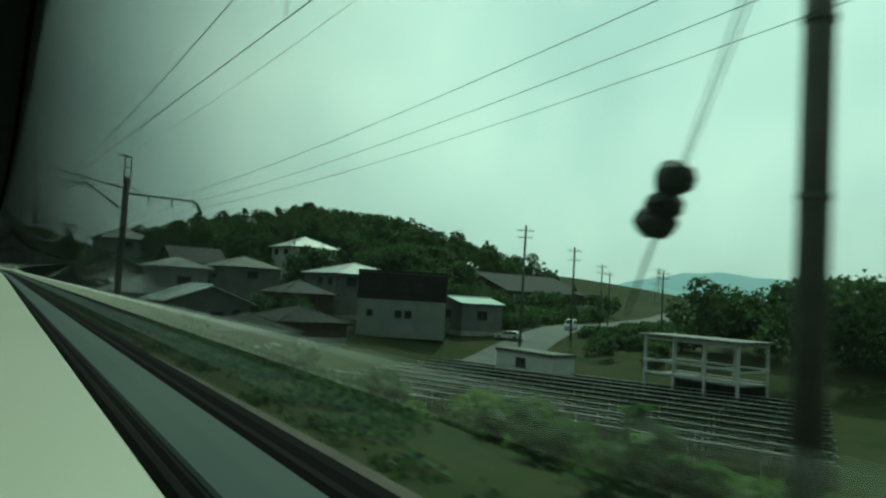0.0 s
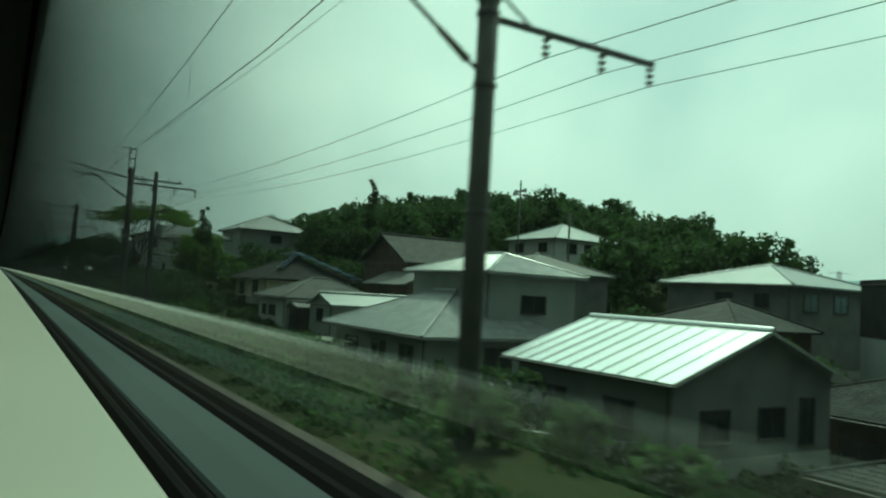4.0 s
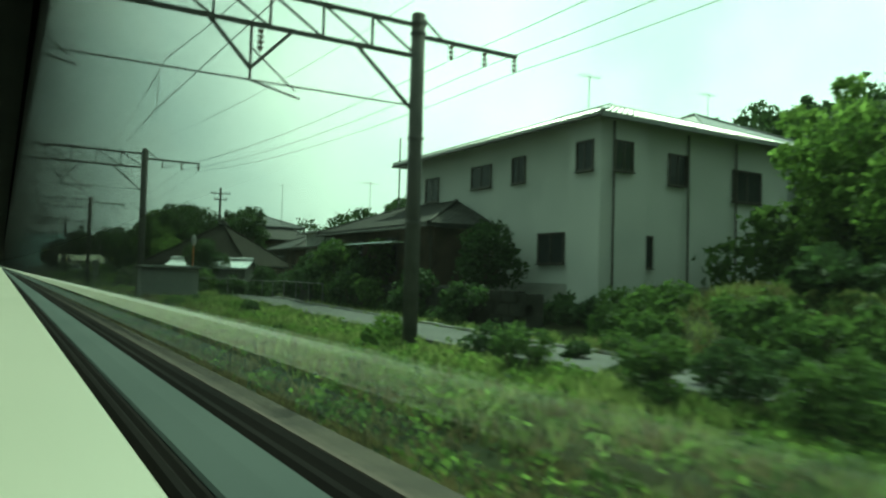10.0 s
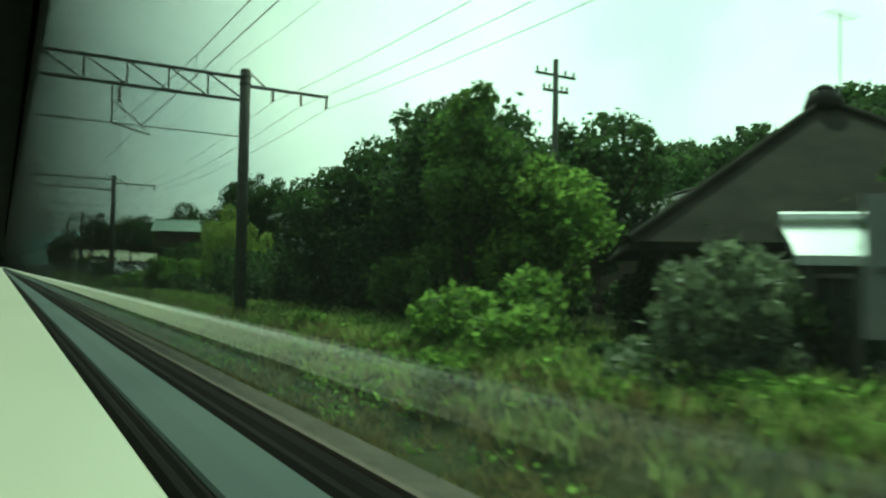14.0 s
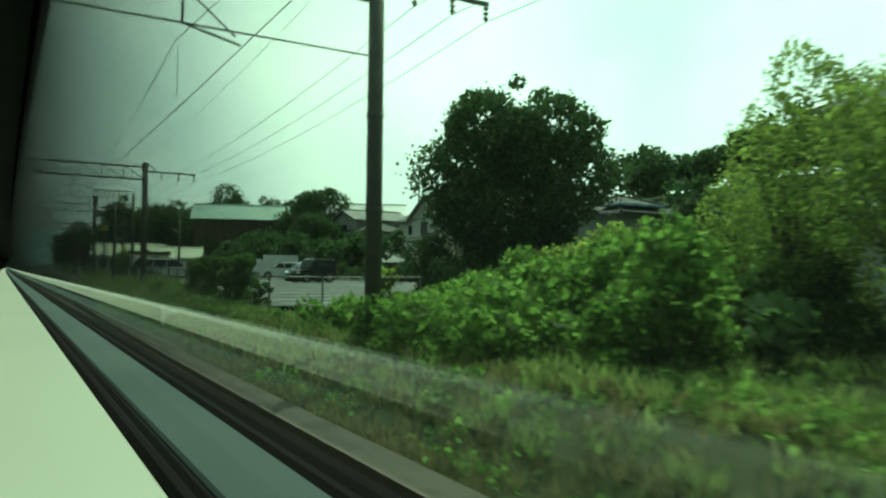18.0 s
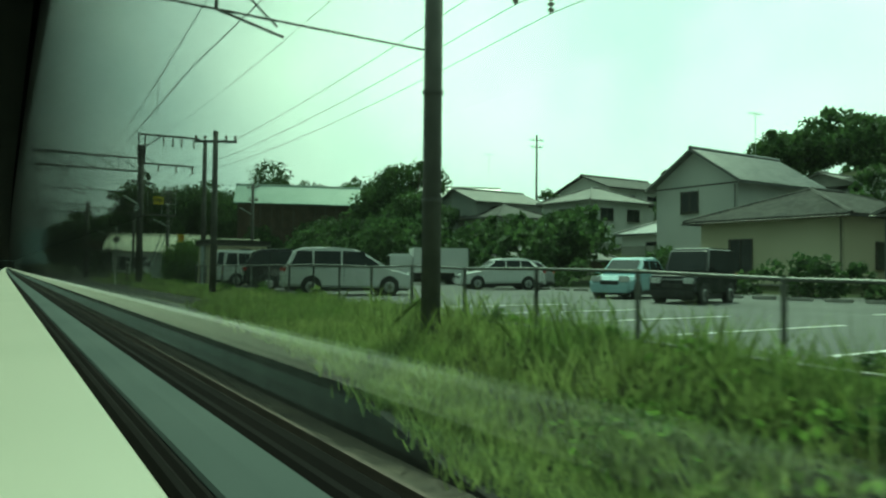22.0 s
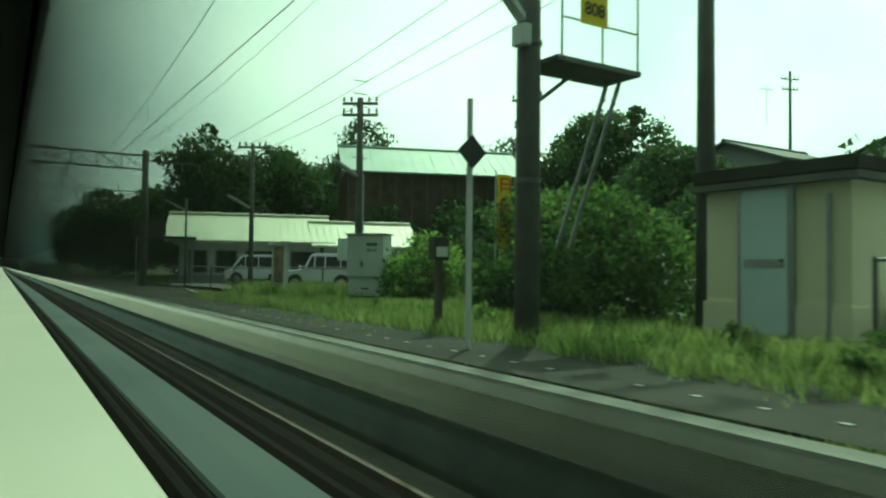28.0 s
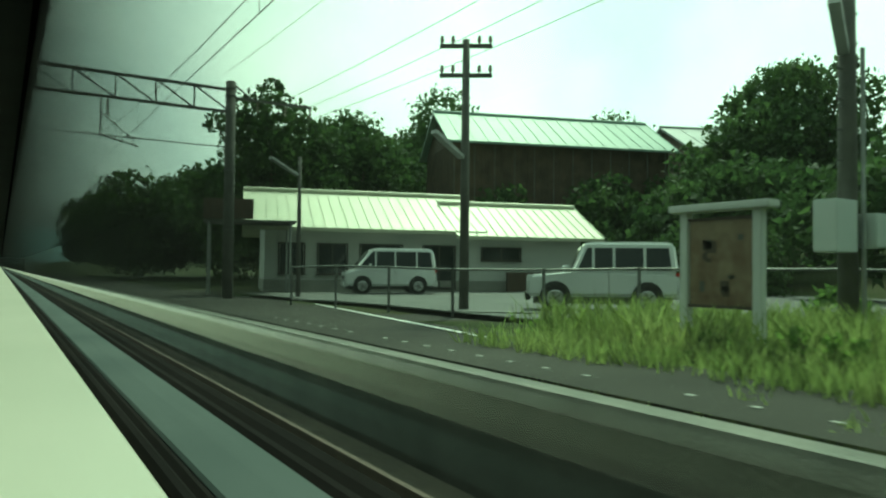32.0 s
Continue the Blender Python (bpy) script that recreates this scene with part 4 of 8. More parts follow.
def house(name, label, x, y, lx, ly, eave, rise, form="hip", ridge="y", wall=None, roof=None, over=0.55, turn=0.0, base=None, wins=(), tiles=0, category="house", seams=0.0, band=None, gutter=True):
    """A building with walls to the ground, a thick roof with its ridge and gutters, and windows."""
    wall, roof = wall or M_WHITE, roof or M_TILE
    z = (ground_z(x, y) if base is None else base) - 0.3
    ob = thing(name, label, category, "", (x, y, z), turn)
    hx, hy, e = lx / 2, ly / 2, eave - z
    bm = bmesh.new()
    if form == "gable":
        if ridge == "y":
            prism(bm, [(-hx, 0), (hx, 0), (hx, e), (0, e + rise * hx / (hx + over)), (-hx, e)], -hy, hy)
        else:
            prism(bm, [(-hy, 0), (hy, 0), (hy, e), (0, e + rise * hy / (hy + over)), (-hy, e)], -hx, hx)
            bmesh.ops.rotate(bm, cent=(0, 0, 0), matrix=Matrix.Rotation(radians(90), 3, "Z"), verts=bm.verts)
    else:
        box(bm, -hx, hx, -hy, hy, 0, e)
    part("wall", bm, wall, ob)
    part("plinth", boxed(-hx - 0.04, hx + 0.04, -hy - 0.04, hy + 0.04, 0, 0.75), M_CONC, ob)
    if band:
        part("cladding", boxed(-hx - 0.05, hx + 0.05, -hy - 0.05, hy + 0.05, band[0] - z, band[1] - z), band[2], ob)
    if form == "flat":
        part("roof", boxed(-hx - over, hx + over, -hy - over, hy + over, e, e + rise, 0.03), roof, ob)
        part("fascia", boxed(-hx - over - 0.03, hx + over + 0.03, -hy - over - 0.03, hy + over + 0.03, e - 0.10, e - 0.004), M_COPING, ob)
    else:
        drop = rise * over / ((hx if ridge == "y" else hy) + over)
        ev, r0, r1 = roof_shape(hx + over, hy + over, e - drop, rise + drop * 0.2, form, ridge)
        top = [Vector(p) + Vector((0, 0, 0.10)) for p in ev + [r0, r1]]
        low = [Vector(p) - Vector((0, 0, 0.05)) for p in ev + [r0, r1]]
        bm = bmesh.new()
        t, l = [bm.verts.new(p) for p in top], [bm.verts.new(p) for p in low]
        if ridge == "y":
            loops = [(0, 1, 4), (1, 2, 5, 4), (2, 3, 5), (3, 0, 4, 5)]
            west, south = (3, 0, 5, 4), (0, 1, 4, 4)
        else:
            loops = [(0, 1, 5, 4), (1, 2, 5), (2, 3, 4, 5), (3, 0, 4)]
            west, south = (3, 0, 4, 4), (0, 1, 4, 5)
        for lp in loops:
            if form == "gable" and len(lp) == 3:
                continue
            bm.faces.new([t[i] for i in lp])
            bm.faces.new([l[i] for i in reversed(lp)])
        for i in range(4):
            j = (i + 1) % 4
            if form == "gable" and ((ridge == "y" and i in (0, 2)) or (ridge == "x" and i in (1, 3))):
                k = 4 if i in (0, 3) else 5
                for p, q in ((i, k), (k, j)):
                    bm.faces.new((t[p], t[q], l[q], l[p]))
            else:
                bm.faces.new((t[i], t[j], l[j], l[i]))
        rf = part("roof", bm, roof, ob)
        ups = [Vector((0, 0, 0.03))] * 2
        bm = tubed(top[4] + ups[0], top[5] + ups[1], 0.13, n=8) if (top[4] - top[5]).length > 0.1 else bmesh.new()
        if form == "hip":
            for i, k in ((0, 4), (1, 4 if ridge == "y" else 5), (2, 5), (3, 5 if ridge == "y" else 4)):
                tube(bm, top[i] + Vector((0, 0, 0.03)), top[k] + Vector((0, 0, 0.03)), 0.09, n=7)
        part("ridge_cap", bm, roof, ob)
        if tiles:
            slopes = [west, south] if form == "hip" else ([west] if ridge == "y" else [south])
            for s, lp in enumerate(slopes):
                tile_slope(top[lp[0]], top[lp[1]], top[lp[2]], top[lp[3]], roof, rf, tiles == 2 and s == 0)
        if seams:
            lp = west if ridge == "y" else south
            a, b, c, d = (top[i] for i in lp)
            n = int((b - a).length / seams)
            first_seam = None
            for i in range(n + 1):
                k = i / n
                p, q = a.lerp(b, k), c.lerp(d, k)
                part("seam", barred(p + Vector((0, 0, 0.015)), q + Vector((0, 0, 0.015)), 0.035, 0.05), roof, rf)
        if gutter:
            p = top[west[0]] + Vector((-0.06, 0, -0.12)), top[west[1]] + Vector((-0.06, 0, -0.12))
            if (p[0] - p[1]).length > 1:
                part("gutter", tubed(p[0], p[1], 0.05, n=7), M_DARKFRAME, ob)
            part("downpipe", tubed((-hx - 0.08, -hy + 0.15, 0), (-hx - 0.08, -hy + 0.15, e - drop), 0.035, n=7), M_DARKFRAME, ob)
    for w in wins:
        window(ob, w[0], hx, hy, w[1], w[2] - z, w[3], w[4], None if len(w) < 6 else w[5], 1 if w[3] < 1.9 else 2)
    return ob


def antenna(x, y, z, h, label="thin television aerial on a mast"):
    ob = thing("roof_aerial", label, "aerial", "", (x, y, z))
    part("mast", tubed((0, 0, 0), (0, 0, h), 0.02, n=6), M_GALV, ob)
    part("boom", tubed((-0.7, 0, h - 0.1), (0.7, 0, h - 0.1), 0.012, n=5), M_GALV, ob)
    for i in range(7):
        part("element", tubed((-0.6 + 0.2 * i, -0.35, h - 0.1), (-0.6 + 0.2 * i, 0.35, h - 0.1), 0.007, n=4), M_GALV, ob)


def fence(pts, height, gap, label, group="", base=None, rails=(0.97, 0.15), mesh=True, material=None):
    """Posts, top and bottom rails and thin mesh wires along a line of (x, y) points."""
    material = material or M_GALV
    zf = (lambda x, y: ground_z(x, y)) if base is None else (lambda x, y: base)
    ob = thing("mesh_fence", label, "fence", group, (pts[0][0], pts[0][1], zf(*pts[0])))
    o = Vector(ob.location)
    for (x0, y0), (x1, y1) in zip(pts[:-1], pts[1:]):
        ln = math.hypot(x1 - x0, y1 - y0)
        n = max(int(round(ln / gap)), 1)
        spots = [Vector((x0 + (x1 - x0) * i / n, y0 + (y1 - y0) * i / n, 0)) for i in range(n + 1)]
        for s in spots:
            s.z = zf(s.x, s.y)
        for s in spots:
            part("post", tubed(s - o - Vector((0, 0, 0.2)), s - o + Vector((0, 0, height)), 0.035, n=8), material, ob)
        for s, e in zip(spots[:-1], spots[1:]):
            for k in rails:
                part("rail", tubed(s - o + Vector((0, 0, height * k)), e - o + Vector((0, 0, height * k)), 0.025, n=6), material, ob)
            if mesh:
                bm = bmesh.new()
                d, ll = e - s, (e - s).length
                m = int(ll / 0.16)
                lo, hi = height * rails[-1], height * rails[0]
                for i in range(m):
                    for sg in (0, 1):
                        u0, u1 = (i + sg) / m, (i + 1 - sg) / m
                        k = (hi - lo) / 6
                        p = s - o + d * u0 + Vector((0, 0, lo))
                        q = s - o + d * u1 + Vector((0, 0, lo))
                        bar(bm, p, q + Vector((0, 0, hi - lo)), 0.0016, 0.0016)
                tagged(part("wire_mesh", bm, M_STEEL, ob), kind="stuff")
    return ob


# ---- cars ----
def car(x, y, turn, label, paint, kind="van", length=3.4, width=1.48, height=1.8, group="parked cars", z=None, name="car"):
    z = ground_z(x, y) if z is None else z
    ob = thing(name, label, "car", group, (x, y, z), turn)
    L, W, H = length / 2, width / 2, height
    belt = H * (0.56 if kind != "sedan" else 0.60)
    if kind == "van":
        low = [(-L, 0.30), (-L + 0.03, belt), (L * 0.62, belt), (L * 0.96, belt - 0.14), (L, 0.62), (L, 0.28)]
        roof = [(-L + 0.03, belt), (-L + 0.12, H - 0.10), (-L + 0.28, H), (L * 0.30, H), (L * 0.44, H - 0.06), (L * 0.78, belt)]
        posts = (-0.55, -0.08, 0.34)
    elif kind == "mpv":
        low = [(-L, 0.30), (-L - 0.02, 0.62), (-L + 0.03, belt), (L * 0.58, belt), (L * 0.80, belt - 0.07), (L * 0.94, belt - 0.19), (L, belt - 0.36), (L * 0.99, 0.24)]
        roof = [(-L + 0.05, belt), (-L + 0.34, H - 0.16), (-L + 0.62, H - 0.03), (-L * 0.25, H), (L * 0.03, H - 0.05), (L * 0.20, H - 0.14), (L * 0.64, belt)]
        posts = (-0.55, -0.12, 0.25)
    elif kind == "boxy":
        low = [(-L, 0.34), (-L + 0.02, belt), (L * 0.40, belt), (L * 0.95, belt - 0.06), (L, belt - 0.16), (L, 0.32)]
        roof = [(-L + 0.02, belt), (-L + 0.10, H - 0.05), (-L + 0.2, H), (L * 0.18, H), (L * 0.25, H - 0.06), (L * 0.42, belt)]
        posts = (-0.55, -0.15, 0.12)
    else:
        low = [(-L, 0.36), (-L + 0.02, belt - 0.03), (-L * 0.8, belt), (L * 0.45, belt), (L * 0.92, belt - 0.17), (L, 0.60), (L, 0.26)]
        roof = [(-L * 0.93, belt), (-L * 0.62, H - 0.08), (-L * 0.40, H), (L * 0.05, H - 0.02), (L * 0.16, H - 0.08), (L * 0.52, belt)]
        posts = (-0.40, -0.05, 0.22)
    bm = prism(bmesh.new(), low, -W, W)
    bmesh.ops.bevel(bm, geom=[e for e in bm.edges], offset=0.07, segments=3, affect="EDGES")
    part("body", bm, paint, ob, soft="edges")
    bm = prism(bmesh.new(), roof, -W + 0.02, W - 0.02)
    for v in bm.verts:
        k = (v.co.z - belt) / (H - belt)
        v.co.y *= 1 - 0.14 * k
    bmesh.ops.bevel(bm, geom=[e for e in bm.edges], offset=0.06, segments=3, affect="EDGES")
    part("cabin", bm, paint, ob, soft="edges")

    def side_y(zz):
        return (W - 0.02) * (1 - 0.14 * (zz - belt) / (H - belt)) + 0.006
    zt, zb = H - 0.14, belt + 0.05

    def roof_x(zz, front):
        p = roof[-3:] if front else roof[:2]
        return float(np.interp(-zz if front else zz, [(-q[1] if front else q[1]) for q in p], [q[0] for q in p]))
    xs = [roof_x(zb, False) + 0.12] + [L * k for k in posts] + [roof_x(zb, True) - 0.10]
    xt = [roof_x(zt, False) + 0.12] + [L * k for k in posts] + [roof_x(zt, True) - 0.10]
    for sgn in (-1, 1):
        for i in range(len(xs) - 1):
            bm = bmesh.new()
            q = [(xs[i] + 0.03, zb), (xs[i + 1] - 0.03, zb), (xt[i + 1] - 0.03, zt), (xt[i] + 0.03, zt)]
            if q[2][0] - q[3][0] < 0.05:
                q = q[:3]
            a = [bm.verts.new((px, sgn * side_y(pz), pz)) for px, pz in q]
            b = [bm.verts.new((px, sgn * (side_y(pz) - 0.02), pz)) for px, pz in q]
            bm.faces.new(a)
            bm.faces.new(b[::-1])
            for j in range(len(q)):
                bm.faces.new((a[j], b[j], b[(j + 1) % len(q)], a[(j + 1) % len(q)]))
            part("side_window", bm, G_CAR, ob)
        part("door_mirror", boxed(L * 0.44, L * 0.44 + 0.10, sgn * (W + 0.03), sgn * (W + 0.20), belt, belt + 0.17, 0.02), paint, ob)
        part("headlamp", boxed(L - 0.16, L + 0.005, sgn * (W - 0.42), sgn * (W - 0.06), 0.62, 0.82, 0.03), M_LAMP, ob)
        part("tail_lamp", boxed(-L - 0.012, -L + 0.10, sgn * (W - 0.13), sgn * (W - 0.03), 0.80, belt, 0.02), M_RED, ob)
        for k in (-0.40, 0.26):
            part("door_handle", boxed(L * k - 0.09, L * k + 0.09, sgn * (W - 0.005), sgn * (W + 0.02), belt - 0.10, belt - 0.07, 0.006), paint, ob)
        part("door_line", boxed(L * -0.08 - 0.006, L * -0.08 + 0.006, sgn * (W - 0.01), sgn * (W + 0.003), 0.40, belt), M_BLACK, ob)
        for k in (-0.58, 0.62):
            part("wheel_arch", tubed((L * k, sgn * (W - 0.16), 0.33), (L * k, sgn * (W + 0.004), 0.33), 0.35, n=24), M_BLACK, ob)
            thing_part("wheel", ob, (L * k, sgn * (W - 0.085), 0.29), sgn)
    for front in (True, False):
        p = (roof[-1], roof[-2]) if front else (roof[0], roof[1])
        d = 0.008 if front else -0.008
        bm = bmesh.new()
        q = []
        for (px, pz), k in ((p[0], 0.10), (p[1], 0.02)):
            for sgn in (-1, 1):
                q.append((px, pz, sgn))
        a0, a1 = Vector((p[0][0], 0, p[0][1])), Vector((p[1][0], 0, p[1][1]))
        nrm = Vector((a1.z - a0.z, 0, -(a1.x - a0.x))).normalized() * (0.012 if front else -0.012)
        if (nrm.x > 0) != front:
            nrm = -nrm
        vs = []
        for k, s in ((0.10, -1), (0.10, 1), (0.92, 1), (0.92, -1)):
            c = a0.lerp(a1, k) + nrm
            vs.append(bm.verts.new((c.x, s * (side_y(c.z) - 0.12), c.z)))
        f = bm.faces.new(vs)
        r = bmesh.ops.extrude_face_region(bm, geom=[f])
        bmesh.ops.translate(bm, vec=-nrm * 0.8, verts=[v for v in r["geom"] if isinstance(v, bmesh.types.BMVert)])
        part("windscreen" if front else "rear_window", bm, G_CAR, ob)
    part("bumper", boxed(L - 0.10, L + 0.04, -W + 0.08, W - 0.08, 0.24, 0.44, 0.03), M_BLACK if kind == "boxy" else paint, ob)
    part("bumper", boxed(-L - 0.04, -L + 0.10, -W + 0.08, W - 0.08, 0.28, 0.48, 0.03), paint, ob)
    part("grille", boxed(L - 0.02, L + 0.012, -W * 0.45, W * 0.45, 0.52, 0.66, 0.01), M_BLACK, ob)
    part("number_plate", boxed(-L - 0.052, -L - 0.038, -0.165, 0.165, 0.62, 0.78, 0.004), M_YELLOW if width < 1.5 else M_PAINT, ob, "blank plate")
    part("underside", boxed(-L + 0.15, L - 0.15, -W + 0.10, W - 0.10, 0.16, 0.32), M_BLACK, ob)
    return ob


def thing_part(name, parent, at, sgn):
    x, y, z = at
    bm = tubed((x, y - 0.10, z), (x, y + 0.10, z), 0.29, n=20)
    tyre = part(name, bm, M_RUBBER, parent, "black rubber tyre")
    y1 = y + sgn * 0.10
    bm = tubed((x, y1, z), (x, y1 + sgn * 0.012, z), 0.19, 0.17, n=16)
    part("rim", bm, M_RIM, tyre, "silver alloy rim")
    bm = bmesh.new()
    for k in range(5):
        a = k * 2 * math.pi / 5
        bar(bm, (x, y1 + sgn * 0.014, z), (x + 0.16 * math.cos(a), y1 + sgn * 0.014, z + 0.16 * math.sin(a)), 0.05, 0.02)
    part("spokes", bm, M_BLACK, tyre)
    return tyre

# ---- overhead line ----
MASTS = [(8.0, 4.2, 8.2, "arm"), (9.0, 42.1, 7.0, "arm"), (9.0, 78.5, 7.1, "arm"), (8.8, 114.4, 7.9, "arm"), (8.7, 147.8, 8.3, "truss"), (10.55, 174.6, 8.2, "vee"), (8.6, 201.9, 8.5, "vee"), (8.8, 233.6, 8.5, "truss"), (9.0, 268.6, 8.7, "truss"), (9.7, 301.3, 8.2, "truss"), (10.45, 334.3, 8.4, "truss"), (11.6, 368.0, 8.2, "truss")]
for x, y, top, style in MASTS:
    catenary(x, y, top, style, "dark concrete mast of the railway overhead line" + (" with a lattice beam" if style != "arm" else " with bracket arms"), arm=3.7 if style == "arm" else 2.9, arm_z=top - 0.75 if style == "arm" else top - 0.5)
tf = thing("insulator_gantry", "steel gantry with hanging insulators on a mast top", "gantry", "", (10.45, 334.3, 8.3))
for dx in (-0.17, 0.17):
    part("upright", barred((dx, 0.0, -0.5), (dx, 0.0, 1.25), 0.07, 0.07), M_STEEL, tf)
part("box", boxed(-0.2, 0.2, -0.24, 0.24, 0.05, 0.6, 0.01), M_STEEL, tf)
part("arm", barred((-0.2, 0, 1.25), (3.2, 0, 1.3), 0.10, 0.10), M_STEEL, tf)
part("brace", barred((0.17, 0, 0.55), (1.1, 0, 1.25), 0.05, 0.05), M_STEEL, tf)
for dx in (1.2, 1.7, 2.2, 2.9):
    bm = bmesh.new()
    insulator(bm, dx, 0, 1.2, 0.08, 4)
    part("insulator", bm, M_INSUL, tf)
for k in (0.32, 0.66, 0.98):
    wire("feeder_wire", [(x + (3.7 if s == "arm" else 2.9) * k, y, (t - 0.75 if s == "arm" else t - 0.5) - 0.42) for x, y, t, s in MASTS], 0.0075, "thin black feeder wire sagging between masts", "feeder wires", 0.45)
for lat in (2.65, -1.3):
    ys = [-60] + [m[1] for m in MASTS] + [402, 440]
    wire("contact_wire", [(track_x(y) + lat + (0.2 if i % 2 else -0.2), y, 5.05) for i, y in enumerate(ys)], 0.0075, "thin contact wire over the track", "overhead wires", 0.0)
    wire("messenger_wire", [(track_x(y) + lat, y, 6.15) for y in ys], 0.0075, "sagging messenger wire over the track", "overhead wires", 0.75)
    for y in np.arange(8, 400, 9.3):
        m = min(abs(y - q[1]) for q in MASTS)
        part_y = track_x(y) + lat
        wire("dropper", [(part_y, y, 5.05), (part_y, y, 5.45 + 0.6 * max(0, 1 - m / 9))], 0.005, "short dropper wire between overhead wires", "droppers")
wire("earth_wire", [(m[0] - 0.3, m[1], m[2] + (1.2 if m[3] == "arm" else 0.2)) for m in MASTS], 0.006, "thin black earth wire along the mast tops", "overhead wires", 0.4)
cov = thing("wire_covers", "three dark padded covers hanging on two stay wires", "wire cover", "", (8.2, 6.35, 3.25))
for dx, dy, dz, r in ((0.05, 0.18, -0.18, 0.27), (0, 0, 0.05, 0.25), (-0.05, -0.18, 0.38, 0.26)):
    bm = bmesh.new()
    bmesh.ops.create_icosphere(bm, subdivisions=2, radius=r, matrix=Matrix.Translation((dx, dy, dz)) @ Matrix.Diagonal((1, 1.15, 0.95, 1)))
    for v in bm.verts:
        v.co += Vector((0, 0, 0.06)) * noise.noise(v.co * 6) + v.normal * 0.04 * noise.noise(v.co * 4)
    part("cover", bm, M_BLACK, cov)
part("stay_wire", tubed((0.25, 0.8, -1.5), (-0.55, -2.0, 3.4), 0.012, n=5), M_WIRE, cov)
part("stay_wire", tubed((0.12, 0.7, -1.5), (-0.75, -2.0, 3.4), 0.012, n=5), M_WIRE, cov)

# ---- village below the embankment ----
house("workshop", "long low workshop with a bright sheet metal roof", 29.3, 92.6, 10.0, 9.4, -0.75, 2.0, "gable", "y", M_DIMGREYWALL, M_SHEET, 0.6, wins=[("S", -2.6, -2.6, 1.6, 1.2), ("S", 0.9, -2.6, 1.6, 1.2), ("S", 3.3, -2.6, 0.9, 1.9), ("W", -2, -2.4, 1.6, 1.0), ("W", 2, -2.4, 1.6, 1.0)], category="workshop", seams=0.9)
house("house", "white two-storey house on the hillside with a pale hipped roof", 68.5, 147.0, 10.5, 10.0, 9.9, 2.4, "hip", "y", M_WHITE, M_PALEROOF, wins=[("W", -2.5, 8.6, 1.7, 1.1), ("W", 2.5, 8.6, 1.7, 1.1), ("S", -2.5, 8.6, 1.6, 1.2), ("S", 0.2, 8.6, 1.0, 1.2), ("S", 2.8, 8.6, 1.0, 1.2), ("S", -2, 5.9, 1.8, 1.3)])
house("house", "two-storey house with a wide pale hipped roof", 60.0, 109.0, 12.0, 12.0, 4.15, 1.9, "hip", "y", M_DIMGREYWALL, M_PALEROOF, wins=[("W", -3.5, 2.8, 1.2, 1.0), ("W", 0, 2.8, 1.6, 1.0), ("S", -3.5, 2.8, 1.8, 1.3), ("S", 0.5, 2.8, 1.8, 1.3), ("S", 4, 2.8, 1.2, 1.3)])
house("shop_building", "two-storey building with dark upper cladding over white walls", 59.0, 91.6, 12.4, 10.0, 4.35, 0.28, "flat", "y", M_GREYWALL, M_DARKWALL, 0.12, turn=-35, wins=[("S", -4.2, 2.4, 2.0, 1.0), ("S", 0.2, 2.4, 1.0, 1.0), ("S", 2.2, 2.4, 1.0, 1.0), ("S", -4.4, -1.4, 0.8, 0.8), ("S", -0.4, -1.4, 0.9, 0.9), ("S", 1.0, -1.4, 0.9, 0.9), ("W", 0, 2.4, 1.6, 1.0)], band=(0.55, 4.34, M_DARKWALL), category="building")
house("house", "low dark-tiled single-storey house", 40.5, 87.5, 9.0, 10.0, -2.5, 1.7, "hip", "y", M_BROWN, M_DARKTILE, wins=[("W", 0, -4.2, 1.8, 1.2)], tiles=1)
house("house", "old house with a dark tiled roof below the embankment", 30.5, 78.8, 8.5, 8.5, -3.2, 1.7, "hip", "y", M_BROWN, M_DARKTILE, wins=[("W", 0, -5.2, 1.8, 1.2), ("S", 0, -5.2, 1.8, 1.2)], tiles=1)
house("shed", "small shed with a glinting pale sheet roof", 30.4, 70.6, 3.0, 2.4, -4.7, 0.3, "gable", "y", M_BROWN, M_SHEET, 0.3, category="shed")
house("shed", "white-roofed lean-to beside the old house", 25.0, 71.5, 2.4, 2.4, -5.0, 0.3, "gable", "x", M_DIMGREYWALL, M_PALEROOF, 0.25, category="shed")
house("barn", "large dark-roofed farm building beyond the road", 128.0, 146.0, 26.0, 26.0, 3.6, 4.4, "gable", "x", M_BROWN, M_DARKWALL, 0.8, category="barn")
house("house", "white house with a green sheet roof beside the road", 72.0, 92.5, 8.0, 7.0, 0.6, 0.9, "gable", "x", M_DIMGREYWALL, M_GREENSHEET, 0.4, wins=[("W", 0, -1.2, 1.6, 1.1), ("S", 0, -1.2, 1.8, 1.2)])
house("hut", "small concrete block hut with one window", 58.0, 62.0, 3.2, 9.4, -4.2, 0.22, "flat", "y", M_WHITE, M_COPING, 0.12, wins=[("W", 0.4, -5.3, 1.5, 0.9, M_DARKFRAME)], base=-7.0, category="hut")
for x, y, lx, ly, e, rf in ((47, 125, 10, 9, 4.4, M_SLATE), (48, 104, 8, 8, 0.8, M_DARKTILE), (14.5, 121.5, 0.1, 0.1, 0, None)):
    if rf:
        house("house", "dark-roofed village house among trees", x, y, lx, ly, e, 1.9, "hip", "y", M_DIMGREYWALL if lx > 8 else M_BROWN, rf, wins=[("W", 0, e - 1.4, 1.8, 1.1), ("S", 0, e - 1.4, 1.8, 1.1)])

